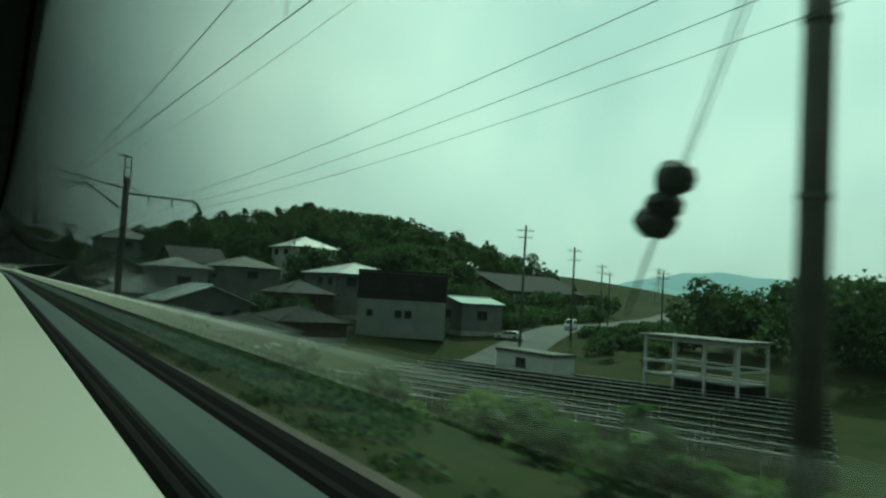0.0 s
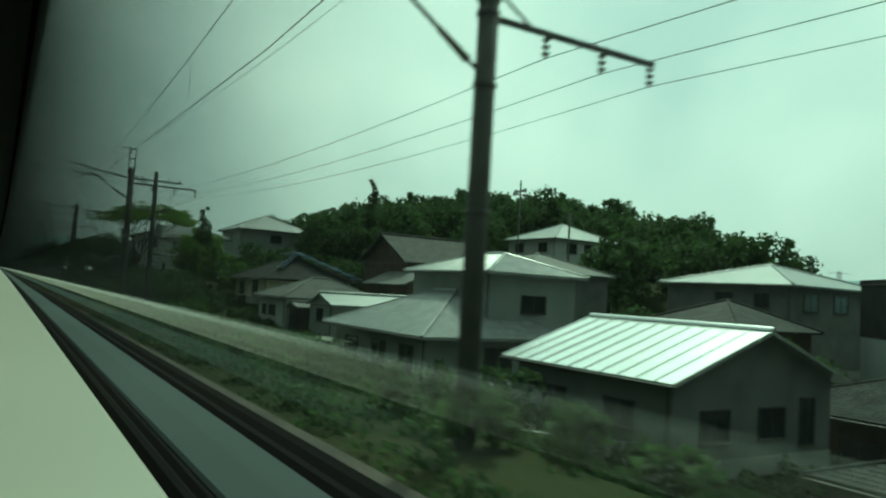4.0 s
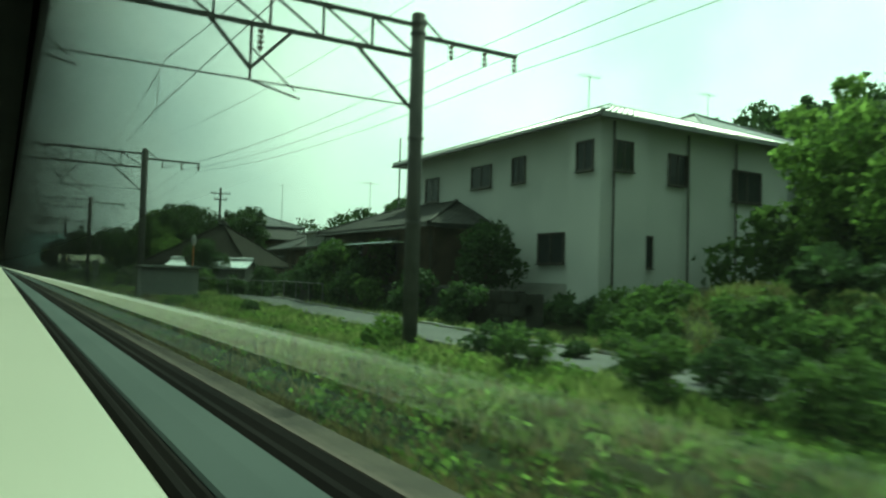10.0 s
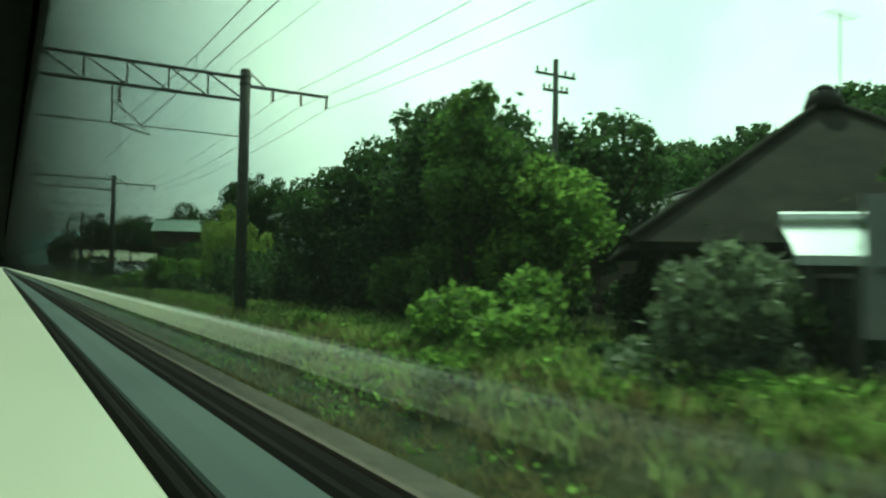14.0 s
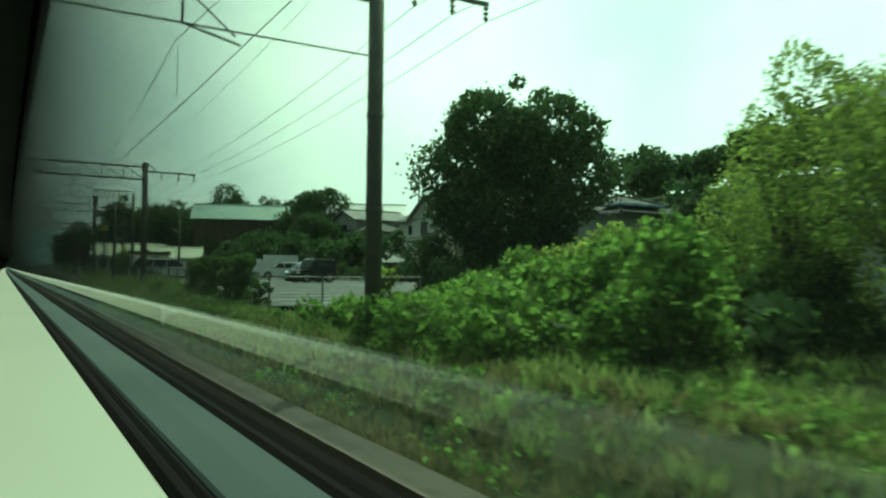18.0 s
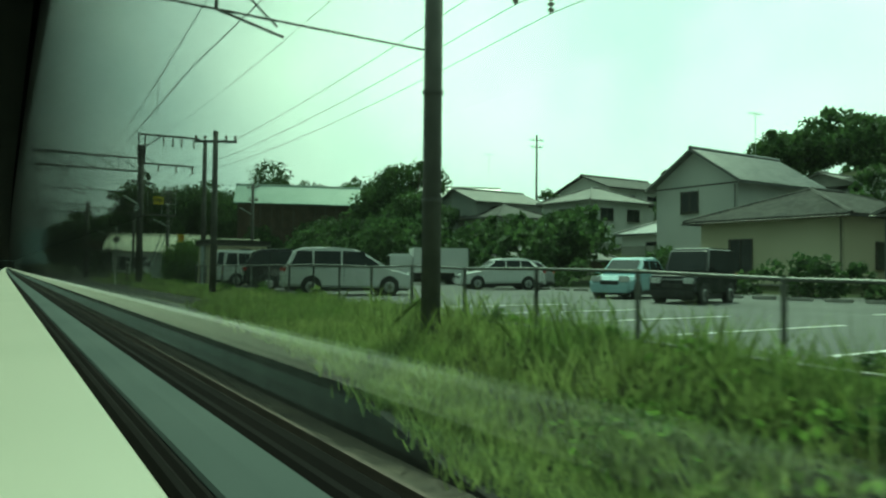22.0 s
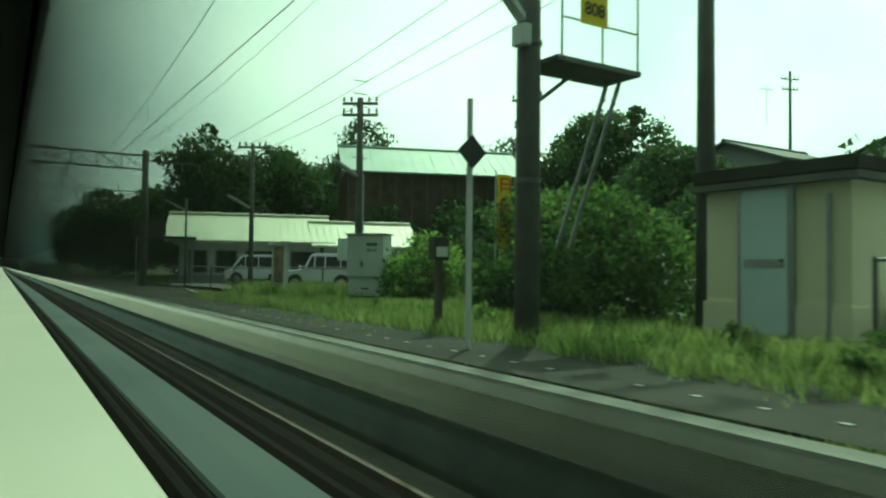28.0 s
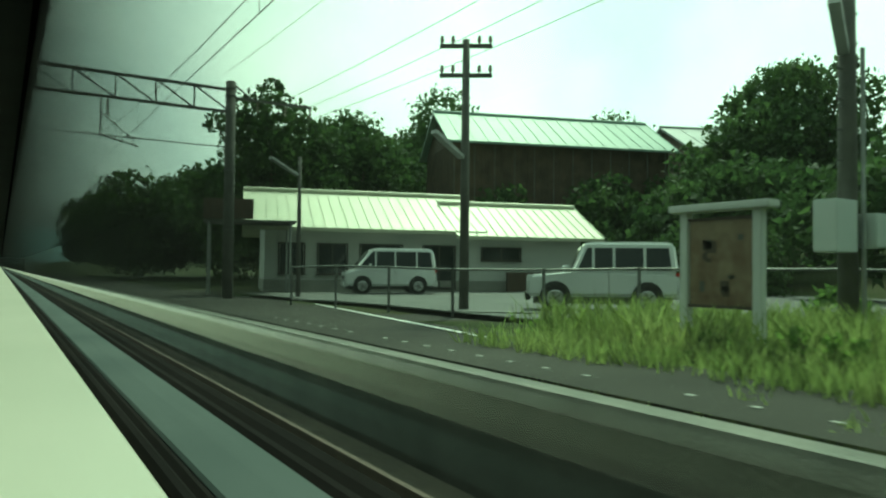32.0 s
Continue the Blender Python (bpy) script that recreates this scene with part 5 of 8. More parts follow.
# open shelter by the road
sh = thing("open_shelter", "white steel open shelter with two decks of beams", "shelter", "", (66.2, 45.6, -7.4))
for i in range(4):
    for j in range(2):
        part("column", boxed(-2.6 + 5.0 * j, -2.35 + 5.0 * j, -5.4 + 3.6 * i - 0.12, -5.4 + 3.6 * i + 0.12, 0, 6.2), M_WHITE, sh)
part("roof", boxed(-3.1, 3.1, -6.0, 6.0, 6.2, 6.4, 0.03), M_SLATE, sh)
for z in (2.3, 3.6, 5.8):
    for x in (-2.48, 2.48):
        part("beam", boxed(x - 0.1, x + 0.1, -5.6, 5.6, z, z + 0.2), M_WHITE, sh)
for i in range(4):
    part("cross_beam", boxed(-2.4, 2.4, -5.5 + 3.6 * i, -5.3 + 3.6 * i, 3.4, 3.59), M_WHITE, sh)
part("deck", boxed(-2.4, 2.4, -5.5, 5.5, 2.12, 2.27), M_CONC, sh)
part("side_wall", boxed(2.1, 2.3, -5.4, 5.4, 0, 2.1), M_DARKCONC, sh)

# solar field
d, e = Vector((0.33, -0.944, 0)), Vector((0.944, 0.33, 0))
pm = bmesh.new()
box(pm, -0.5, 0.5, -0.95, 0.95, 0, 0.04)
panel_mesh = bpy.data.meshes.new("solar_panel")
pm.to_mesh(panel_mesh)
pm.free()
panel_mesh.materials.append(M_SOLAR)
ang = math.degrees(math.atan2(d.y, d.x))
for r in range(10):
    o = e * (47.0 + 3.2 * r) + d * (-47.0 - 0.45 * r)
    row = thing("solar_row", "long row of dark solar panels on a low steel frame", "solar panels", "rows of solar panels", (o.x, o.y, -7.35), ang)
    n = 40
    for i in range(n):
        p = new("panel", panel_mesh)
        p.parent = row
        p.matrix_local = pose(1.05 * i, 0, 1.05, -14, 0, 0)
    ln = 1.05 * n
    for y, z in ((-0.96, 1.36), (0.96, 0.86)):
        part("frame_rail", boxed(-0.6, ln - 0.4, y - 0.04, y + 0.04, z - 0.08, z - 0.005), M_GALV, row)
    for i in range(0, n, 4):
        part("leg", boxed(1.05 * i - 0.03, 1.05 * i + 0.03, -0.9, -0.84, -0.3, 1.25), M_GALV, row)
        part("leg", boxed(1.05 * i - 0.03, 1.05 * i + 0.03, 0.84, 0.9, -0.3, 0.8), M_GALV, row)

# the road under the railway
v, f = [], []
spine = [(-10, 36), (18, 48), (30, 55), (46, 64), (60, 72.5), (80, 84.5), (103, 98), (160, 128), (260, 180)]
spine = [(sx, float(np.interp(sx, [q[0] for q in spine], [q[1] for q in spine]))) for sx in [-10, 5, *range(16, 120, 3), *range(120, 261, 10)]]
for i, (x, y) in enumerate(spine):
    for k in (-3.7, 3.7):
        px, py = x - 0.48 * k, y + 0.875 * k
        v.append((px, py, ground_z(px, py) * (1 if x > 20 else 0) + (-7.5 if x <= 20 else 0) + 0.16))
    if i:
        f.append((2 * i - 2, 2 * i - 1, 2 * i + 1, 2 * i))
tagged(raw("road", v, f, M_ASPHALT), "grey asphalt lane running away from the railway", "", "", "structure")
car(92.0, 89.6, 208, "small white van standing on the asphalt lane", M_CARWHITE, "van", 3.4, 1.48, 1.9)
car(74.0, 84.8, 118, "white car parked by the dark building", M_CARWHITE, "sedan", 4.2, 1.7, 1.45)
car(35.5, 100.5, 40, "silver car parked between village houses", M_CARSILVER, "sedan", 4.2, 1.7, 1.45)
fence([(14.5, 97), (18, 94.5), (25.7, 89)], 1.1, 2.0, "yellowish rail fence along the lane below the embankment", base=None, rails=(0.97, 0.5), mesh=False)
utility_pole(63.3, 70.4, 11.2, [(10.5, 1.1, -40), (9.6, 0.9, -40), (7.0, 0.9, -40)], "tall concrete utility pole beside the lane", base=-6.0, r=0.2)
utility_pole(83.0, 80.8, 10.2, [(9.6, 1.1, -40), (8.2, 0.9, -40)], "concrete utility pole with crossarms by the lane", base=-4.5, r=0.19)
utility_pole(104, 94, 9.0, [(8.5, 1.0, -40), (7.4, 0.9, -40)], "concrete utility pole with crossarms by the lane", base=-3.5)
utility_pole(122, 108, 8.6, [(8.0, 1.0, -40)], "concrete utility pole with crossarms by the lane", base=-3.5)
utility_pole(96, 74, 7.5, [(7.0, 0.9, -40), (6.2, 0.9, -40)], "wooden utility pole near far houses", base=-3.5)
tw = thing("lattice_tower", "far grey lattice pylon on the plain", "pylon", "", (359, 280, -3))
for sx in (-1, 1):
    for sy in (-1, 1):
        part("leg", barred((2.2 * sx, 2.2 * sy, 0), (0.5 * sx, 0.5 * sy, 27), 0.25, 0.25), M_GALV, tw)
for k in (14, 18, 22, 26):
    part("crossarm", barred((-3.5, 3.5, k), (3.5, -3.5, k), 0.22, 0.22), M_GALV, tw)
for k in range(8):
    s = 2.2 - 1.7 * k / 9
    part("brace", barred((-s, -s, 3 * k), (s, s, 3 * k + 3), 0.14, 0.14), M_GALV, tw)
for i in range(26):
    x, y = RNG.uniform(150, 420), RNG.uniform(30, 150)
    if abs(y - 0.52 * x - 46) > 12:
        house("house", "small far house on the plain", x, y, RNG.uniform(7, 12), RNG.uniform(7, 11), RNG.uniform(0, 2.5), 1.8, "hip" if i % 2 else "gable", "y", (M_WHITE, M_GREYWALL, M_BEIGE)[i % 3], (M_DARKTILE, M_SLATE, M_SHEET)[i % 3], base=-3.2, gutter=False, wins=[("W", 0, -0.9, 1.8, 1.2), ("S", 0, -0.9, 1.8, 1.2)])

# ---- houses along the curve ----
h = house("house", "two-storey house with grey wave-tiled roofs below the line", 27.6, 109.8, 9.6, 12.4, -0.25, 2.5, "hip", "y", M_GREYWALL, M_GLINTTILE, 0.75, wins=[("W", 3.5, -1.9, 1.8, 1.3), ("W", -0.5, -1.9, 1.8, 1.5), ("W", -4, -1.9, 1.6, 1.5), ("S", 0, -1.8, 1.8, 1.4)], tiles=2)
house("upper_storey", "pale upper storey with a grey tiled hipped roof", 31.0, 109.6, 6.6, 9.4, 3.45, 1.3, "hip", "y", M_GREYWALL, M_GLINTTILE, 0.6, base=-0.2, wins=[("W", 0, 1.5, 1.8, 0.9), ("S", 0, 1.5, 1.8, 1.0)], tiles=1)
part("awning", boxed(21.2, 22.6, 112.2, 116.6, -1.62, -1.55), M_YELLOWSHEET, None)
tagged(bpy.data.objects["awning"], "faded cream corrugated awning over a doorway", "awning")
for k in (112.4, 116.4):
    tagged(part("awning_post", tubed((21.3, k, -4.2), (21.3, k, -1.6), 0.03, n=7), M_GALV), "thin steel awning post", "post", "awning posts")
house("house", "white box-like house with a low pale roof", 29.6, 125.2, 8.6, 4.8, 0.45, 0.85, "gable", "x", M_GREYWALL, M_PALEROOF, 0.25, base=-3.2, wins=[("W", 0.1, -0.45, 1.25, 0.95, M_DARKFRAME), ("S", -1.5, -1.0, 0.7, 0.7)])
house("house", "low white house with a weathered slate roof", 28.6, 134.0, 9.0, 7.4, 0.85, 1.75, "hip", "x", M_WHITE, M_SLATE, 0.5, base=-2.3, wins=[("W", 2.0, -0.5, 1.0, 0.8), ("W", -0.2, -0.5, 1.7, 0.8), ("S", -2.5, -0.6, 1.2, 1.0)], tiles=1)
house("porch", "dark porch with a small sheet roof", 26.0, 129.2, 3.0, 2.2, 0.0, 0.35, "gable", "x", M_BROWN, M_SLATE, 0.3, base=-2.6, category="porch", wins=[("W", 0, -1.4, 1.2, 1.6, M_DARKFRAME)])
th = house("house", "old house with a dark tiled roof patched with blue tarpaulin", 31.5, 150.0, 9.5, 11.5, 2.55, 2.5, "hip", "y", M_BEIGE, M_DARKTILE, 0.7, base=-0.2, wins=[("W", 3, 1.2, 1.8, 1.3), ("W", -2, 1.2, 1.8, 1.6), ("S", 0, 1.2, 1.8, 1.5)], tiles=1)
tp = bmesh.new()
for i in range(16):
    k = i / 15
    a = Vector((31.5, 149.0, 5.35)).lerp(Vector((36.6, 143.4, 2.75)), k)
    box(tp, a.x - 0.55, a.x + 0.35, a.y - 0.75, a.y + 0.35, a.z - 0.02 + 0.05 * (i % 3), a.z + 0.10 + 0.07 * RNG.uniform(), 0.02)
for i in range(5):
    a = Vector((31.5, 149.0 + i * 0.7, 5.28))
    box(tp, a.x - 0.6, a.x + 0.5, a.y - 0.5, a.y + 0.5, a.z - 0.03, a.z + 0.14, 0.02)
for i in range(7):
    a = Vector((31.3, 148.6, 5.2)).lerp(Vector((27.2, 143.8, 2.8)), i / 9)
    box(tp, a.x - 0.3, a.x + 0.3, a.y - 0.3, a.y + 0.3, a.z, a.z + 0.12, 0.02)
tagged(part("tarpaulin", tp, M_TARP), "crumpled blue and white tarpaulin weighted along the roof hip", "tarpaulin")
house("house", "dark brown timber house with a steep gable", 42.0, 138.5, 9.0, 10.0, 5.0, 2.9, "gable", "x", M_BROWN, M_DARKTILE, 0.7, wins=[("W", 0, 2.6, 1.7, 1.0), ("S", 0, 2.6, 1.8, 1.2)])
house("house", "brown wing with a slate lean-to roof", 38.0, 133.0, 6.0, 8.0, 2.6, 1.5, "gable", "y", M_BROWN, M_SLATE, 0.5, wins=[("W", 0, 1.2, 1.8, 1.2)])
utility_pole(51.3, 134.0, 14.8, [], "slim mast with four horn loudspeakers", r=0.12, name="loudspeaker_mast", extras=(("speakers", 13.2),))
utility_pole(62.0, 138.0, 12.5, [(11.8, 0.9, 0)], "concrete utility pole on the hillside")
house("house", "tall pale house on the slope with a hipped tile roof", 41.5, 193.0, 11.5, 12.0, 10.6, 2.8, "hip", "y", M_GREYWALL, M_TILE, 0.7, wins=[("W", 0, 9.0, 1.8, 1.2), ("S", 0, 9.0, 1.8, 1.2)])
utility_pole(10.25, 114.9, 8.05, [(7.5, 1.5, 0), (5.7, 0.8, 0)], "dark utility pole with transformer beside the railway mast", base=-0.6, r=0.17, extras=(("transformer", 4.2), ("cage", 3.2)))
utility_pole(11.6, 125.0, 3.6, [], "thin leaning pole among weeds", r=0.06)

# ---- white house and its neighbours ----
house("house", "large white two-storey house with a grey tiled hip roof", 25.8, 186.1, 10.6, 14.4, 8.0, 2.1, "hip", "y", M_WHITE, M_GLINTTILE, 0.75, base=1.4, wins=[("W", 5.0, 6.3, 1.2, 1.1), ("W", 0.6, 6.5, 1.5, 0.9), ("W", -2.2, 6.5, 0.8, 1.0), ("S", -4.0, 6.3, 0.9, 1.1), ("S", -1.5, 6.3, 0.9, 1.1), ("S", 2.6, 6.0, 1.7, 1.2), ("S", -3.6, 3.1, 1.5, 1.1), ("W", -4.4, 3.2, 1.5, 1.1)], tiles=2)
house("annex", "single-storey annex with a dark glossy tile roof", 20.9, 191.4, 6.4, 10.9, 4.35, 1.5, "hip", "y", M_BROWN, M_DARKTILE, 0.7, base=1.2, wins=[("W", 2.6, 2.9, 1.8, 1.5), ("W", -1.2, 2.9, 1.8, 1.6), ("S", 0, 2.9, 1.5, 1.5)], tiles=2, category="annex")
part("awning_roof", boxed(16.0, 17.4, 186.5, 191.5, 3.35, 3.42), M_SHEET)
tagged(bpy.data.objects["awning_roof"], "pale sheet awning under the annex eave", "awning")
# dark concrete colour on the stones includes the shade on this wall
gw = thing("garden_wall", "stone retaining wall of the raised garden, shade put into its colour", "wall", "", (16.4, 187.5, 0))
for j in range(4):
    for i in range(27):
        y0 = -9.8 + i * 0.74 + (0.37 if j % 2 else 0)
        s = RNG.uniform(-0.02, 0.03)
        part("stone", boxed(-0.25 - s, 0.2, y0, y0 + 0.71, 0.0 + j * 0.40, 0.385 + j * 0.40, 0.03), M_DARKCONC, gw)
part("core", boxed(-0.12, 0.6, -9.8, 10.4, -0.4, 1.5), M_DARKCONC, gw)
house("house", "white house with a flat-pitched dark eave", 24.6, 203.1, 9.2, 8.6, 4.75, 0.75, "gable", "y", M_WHITE, M_SLATE, 0.5, base=0.4, wins=[("W", 3.0, 1.75, 1.1, 2.0, M_ALU), ("W", 0.4, 4.1, 0.9, 0.6), ("W", -2.2, 4.1, 1.2, 0.6), ("S", -3.0, 3.9, 1.5, 0.6)])
lc = thing("porch_roof", "thin dark lean-to roof over the white wall", "porch roof", "", (20.0, 203.1, 3.6))
part("roof", boxed(-1.3, 0.0, -4.0, 4.6, 0.05, 0.13, 0.01), M_SLATE, lc)
for y in (-3.7, 4.3):
    part("post", boxed(-1.2, -1.1, y - 0.05, y + 0.05, -3.0, 0.05), M_BROWN, lc)
part("rafter_beam", boxed(-1.22, -1.1, -4.0, 4.6, -0.06, 0.05), M_BROWN, lc)
house("shed", "prefabricated pale steel shed with a white roof", 9.75, 200.15, 2.9, 0.9, 2.12, 0.10, "flat", "y", M_GREYWALL, M_SHEET, 0.1, turn=4, base=0.3, category="shed")
fh = house("farmhouse", "old farmhouse with a steep dark weathered hipped roof", 17.2, 218.9, 7.0, 7.0, 3.0, 3.1, "hip", "y", M_BROWN, M_THATCH, 0.8, turn=-42, base=0.4, wins=[("W", 2, 1.8, 1.8, 1.6), ("S", 0, 1.8, 1.8, 1.6)])
fin = tubed((0, 0, 0), (0, 0, 0.35), 0.42, 0.30, 10)
tube(fin, (0, 0, 0.35), (0, 0, 0.5), 0.32, 0.10, 10)
tagged(part("roof_finial", fin, M_DARKTILE, at=(17.2, 218.9, 5.62), soft=True), "dark clay cap on the peak of the farmhouse roof", "roof finial")
house("lean_to", "dark shed with a bright white sheet roof", 15.5, 214.9, 6.0, 1.5, 2.35, 0.55, "gable", "x", M_SLATE, M_SHEET, 0.3, turn=-42, base=0.3, category="shed", wins=[("W", -2, 1.3, 1.6, 1.3, M_DARKFRAME), ("W", 2, 1.3, 1.6, 1.3, M_DARKFRAME)])
for x, y, e in ((31, 232, 4.6), (30, 246, 6.0)):
    house("house", "village house with a dark tile roof among trees", x, y, 9, 8, e, 2.0, "hip", "y", M_BROWN, M_DARKTILE, wins=[("W", 0, e - 1.4, 1.8, 1.1), ("S", 0, e - 1.4, 1.8, 1.1)])
utility_pole(19.9, 231.2, 10.1, [(9.5, 0.95, 0), (8.9, 0.6, 0)], "old utility pole with crossarms among trees", r=0.15)
utility_pole(31.9, 217.0, 14.2, [], "tall thin radio mast", r=0.09)
rw = prism(bmesh.new(), [(0, -1), (0.9, -1), (0.9, 6.0), (0.6, 6.4), (0, 6.0)], 0, 1)
for q in rw.verts:
    far_end = q.co.y > 0.5
    q.co.y = 227.5 if far_end else 206.0
    if q.co.z > 0:
        q.co.z += -1.5 if far_end else 0.6
    q.co.x += 31.0
tagged(part("retaining_wall", rw, M_DARKCONC), "tall dark concrete retaining wall under a grassy slope", "", "", "structure")
gb = bmesh.new()
q4 = [gb.verts.new(p) for p in ((31.5, 227.5, 4.7), (31.5, 206.0, 6.8), (34, 206.0, 7.5), (34, 227.5, 5.4))]
gb.faces.new(q4)
tagged(part("grassy_slope", gb, L_MID), "bright grass slope over the retaining wall", "", "", "structure")
cm = thing("traffic_mirror", "round convex traffic mirror on an orange post", "traffic mirror", "", (12.3, 206.4, ground_z(12.3, 206.4)))
part("post", tubed((0, 0, -0.2), (0, 0, 3.2), 0.045, n=9), M_ORANGE, cm)
mir = part("hood", tubed((0.03, 0.02, 3.3), (-0.05, 0.07, 3.3), 0.38, 0.30, 20), M_GALV, cm)
part("mirror", tubed((0.05, 0.01, 3.3), (0.032, 0.018, 3.3), 0.30, 0.35, 20), M_GALV, mir, "round convex mirror glass")
bay = thing("house_bay", "white projecting stair bay of the large house", "house bay", "", (21.6, 179.2, 1.1))
part("wall", boxed(-1.4, 0.9, -0.5, 1.2, 0, 6.75, 0.01), M_WHITE, bay)
part("bay_roof", boxed(-1.5, 1.0, -0.6, 1.2, 6.75, 6.83), M_SLATE, bay)
window(bay, "W", 1.4, 0.5, 0.3, 5.4, 0.8, 1.0)
window(bay, "S", 1.4, 0.5, -0.3, 5.4, 0.8, 1.0)
for k in (-0.9, 3.2, 6.0):
    tagged(part("drainpipe", tubed((21.6 + k, 178.55 if k < 0 else 178.78, 1.2), (21.6 + k, 178.55 if k < 0 else 178.78, 7.7), 0.045, n=8), M_DARKFRAME), "dark drainpipe down the white wall", "drainpipe", "drainpipes on the white house")
antenna(27, 187, 9.7, 2.6)
antenna(24, 206, 5.5, 3.0)
antenna(23, 222, 6.2, 3.6)
antenna(43, 193, 13.2, 1.8)
house("house", "two-storey house with grey tiles behind bushes", 27.8, 250.5, 9.5, 10.5, 7.7, 2.0, "hip", "y", M_WHITE, M_TILE, 0.8, base=0.4, wins=[("W", 2.5, 5.8, 1.8, 1.3), ("W", -2.5, 5.8, 1.8, 1.3), ("S", 0, 5.8, 1.8, 1.3)], tiles=1)
house("house_wing", "single-storey wing with a tiled lean-to roof", 23.2, 253.0, 5.0, 8.0, 4.2, 1.3, "hip", "y", M_BEIGE, M_TILE, 0.7, base=0.4, tiles=1)
house("house", "pale blue-grey house with a ridged tile roof", 25.0, 262.0, 9.0, 6.4, 6.2, 1.5, "hip", "x", M_GREYWALL, M_TILE, 0.7, base=0.4, wins=[("W", -1.5, 5.0, 0.8, 0.9), ("S", 1.5, 4.6, 1.8, 1.3), ("W", 1.2, 5.0, 1.4, 0.8)], tiles=1)
antenna(24, 262, 7.3, 2.4)

# ---- signal things beside the line ----
sb = thing("signal_box", "pale grey steel signal cabinet on two legs", "equipment cabinet", "", (7.95, 151.6, -0.30), -12)
sb.scale = (0.68, 0.68, 0.86)
part("body", boxed(-0.42, 0.42, -0.42, 0.42, 0.45, 1.33, 0.015), M_CABINET, sb)
part("lid", boxed(-0.47, 0.47, -0.47, 0.47, 1.33, 1.40, 0.02), M_WHITE, sb)
part("door", boxed(-0.435, -0.42, -0.38, 0.36, 0.50, 1.28, 0.004), M_CABINET, sb)
part("door", boxed(-0.40, 0.36, -0.435, -0.42, 0.50, 1.28, 0.004), M_CABINET, sb)
part("latch", boxed(-0.45, -0.434, 0.22, 0.27, 0.85, 1.0, 0.004), M_STEEL, sb)
for k in (-0.28, 0.28):
    part("leg", boxed(k - 0.06, k + 0.06, -0.3, 0.3, -0.2, 0.45), M_STEEL, sb)
rs = thing("railway_sign", "grey back of a railway sign on a thin post", "railway sign", "", (7.4, 212.2, ground_z(7.4, 212.2)), -48)
part("plate", boxed(-0.29, 0.29, -0.01, 0.01, 1.75, 2.75, 0.004), M_GALV, rs)
part("bracket", boxed(-0.2, 0.2, -0.05, -0.012, 2.2, 2.25), M_STEEL, rs)
part("post", tubed((0, -0.05, -0.3), (0, -0.05, 2.75), 0.035, n=8), M_GALV, rs)
km = thing("track_marker", "small white concrete kilometre marker with a side arm", "marker post", "", (7.6, 283.7, ground_z(7.6, 283.7)))
part("post", boxed(-0.07, 0.07, -0.07, 0.07, -0.2, 0.75, 0.015), M_WHITE, km)
part("arm", boxed(0.05, 0.45, -0.05, 0.05, 0.52, 0.66, 0.01), M_WHITE, km)

# ---- parking and station ----
v, f = [], []
lots = list(np.arange(276, 372, 2.0))
for i, y in enumerate(lots):
    x0 = float(np.interp(y, (276, 280, 299, 311, 325, 335, 352, 372), (15, 10.7, 10.8, 11.8, 12.4, 14.0, 13.2, 12.6)))
    for k in range(7):
        x = x0 + (34 - x0) * k / 6
        v.append((x, y, float(np.interp(y, (283, 298, 310), (0.5, 0.86, 0.95))) + 0.10))
    if i:
        o = (i - 1) * 7
        f += [(o + k, o + k + 1, o + k + 8, o + k + 7) for k in range(6)]
tagged(raw("car_park", v, f, M_ASPHALT), "grey asphalt car park beside the station", "", "", "structure")
tagged(part("parking_kerb", boxed(15, 33.5, 276.2, 276.5, 0.3, 0.75, 0.02), M_CONC), "low concrete kerb of the car park", "", "", "structure")
tagged(part("retaining_kerb", boxed(10.45, 10.7, 279.5, 300, -0.3, 0.62, 0.02), M_CONC), "low concrete retaining kerb along the car park", "", "", "structure")
ln = boxed(0, 5.0, -0.06, 0.06, 0, 0.006)
mark = tagged(part("parking_line", ln, M_PAINT), "white painted parking bay line", "paint line", "parking bay lines")
mark.matrix_world = pose(11.6, 282, 0.612)
for i in range(1, 10):
    y = 282 + 2.6 * i
    copy_thing(mark, pose(11.8, y, float(np.interp(y, (283, 298, 310), (0.5, 0.86, 0.95))) + 0.106))
for i in range(8):
    y = 281 + 2.6 * i
    copy_thing(mark, pose(21.0, y, float(np.interp(y, (283, 298, 310), (0.5, 0.86, 0.95))) + 0.106))
ws = boxed(0, 0.95, -0.07, 0.07, 0, 0.12, 0.02)
stop = tagged(part("wheel_stop", ws, M_CONC), "low concrete wheel stop", "wheel stop", "wheel stops in the car park")
stop.matrix_world = pose(26.5, 300, 0.98, 0, 0, 90)
for i in range(1, 14):
    copy_thing(stop, pose(26.5, 300 + 1.35 * i, 1.03, 0, 0, 90))
fence([(16.0, 278.9), (10.3, 279.5)], 1.25, 1.9, "galvanised mesh fence at the corner of the car park", "car park fences", material=M_FENCE)
fence([(10.3, 279.5), (10.3, 299), (11.4, 311), (12.0, 325), (12.7, 330.6)], 1.15, 2.2, "long galvanised mesh fence between railway and car park", "car park fences", material=M_FENCE)
fence([(16.6, 336), (21.5, 344), (17.2, 352.5), (13.0, 356.5), (11.9, 363)], 1.1, 2.0, "galvanised rail fence round the station yard", "car park fences", material=M_FENCE)
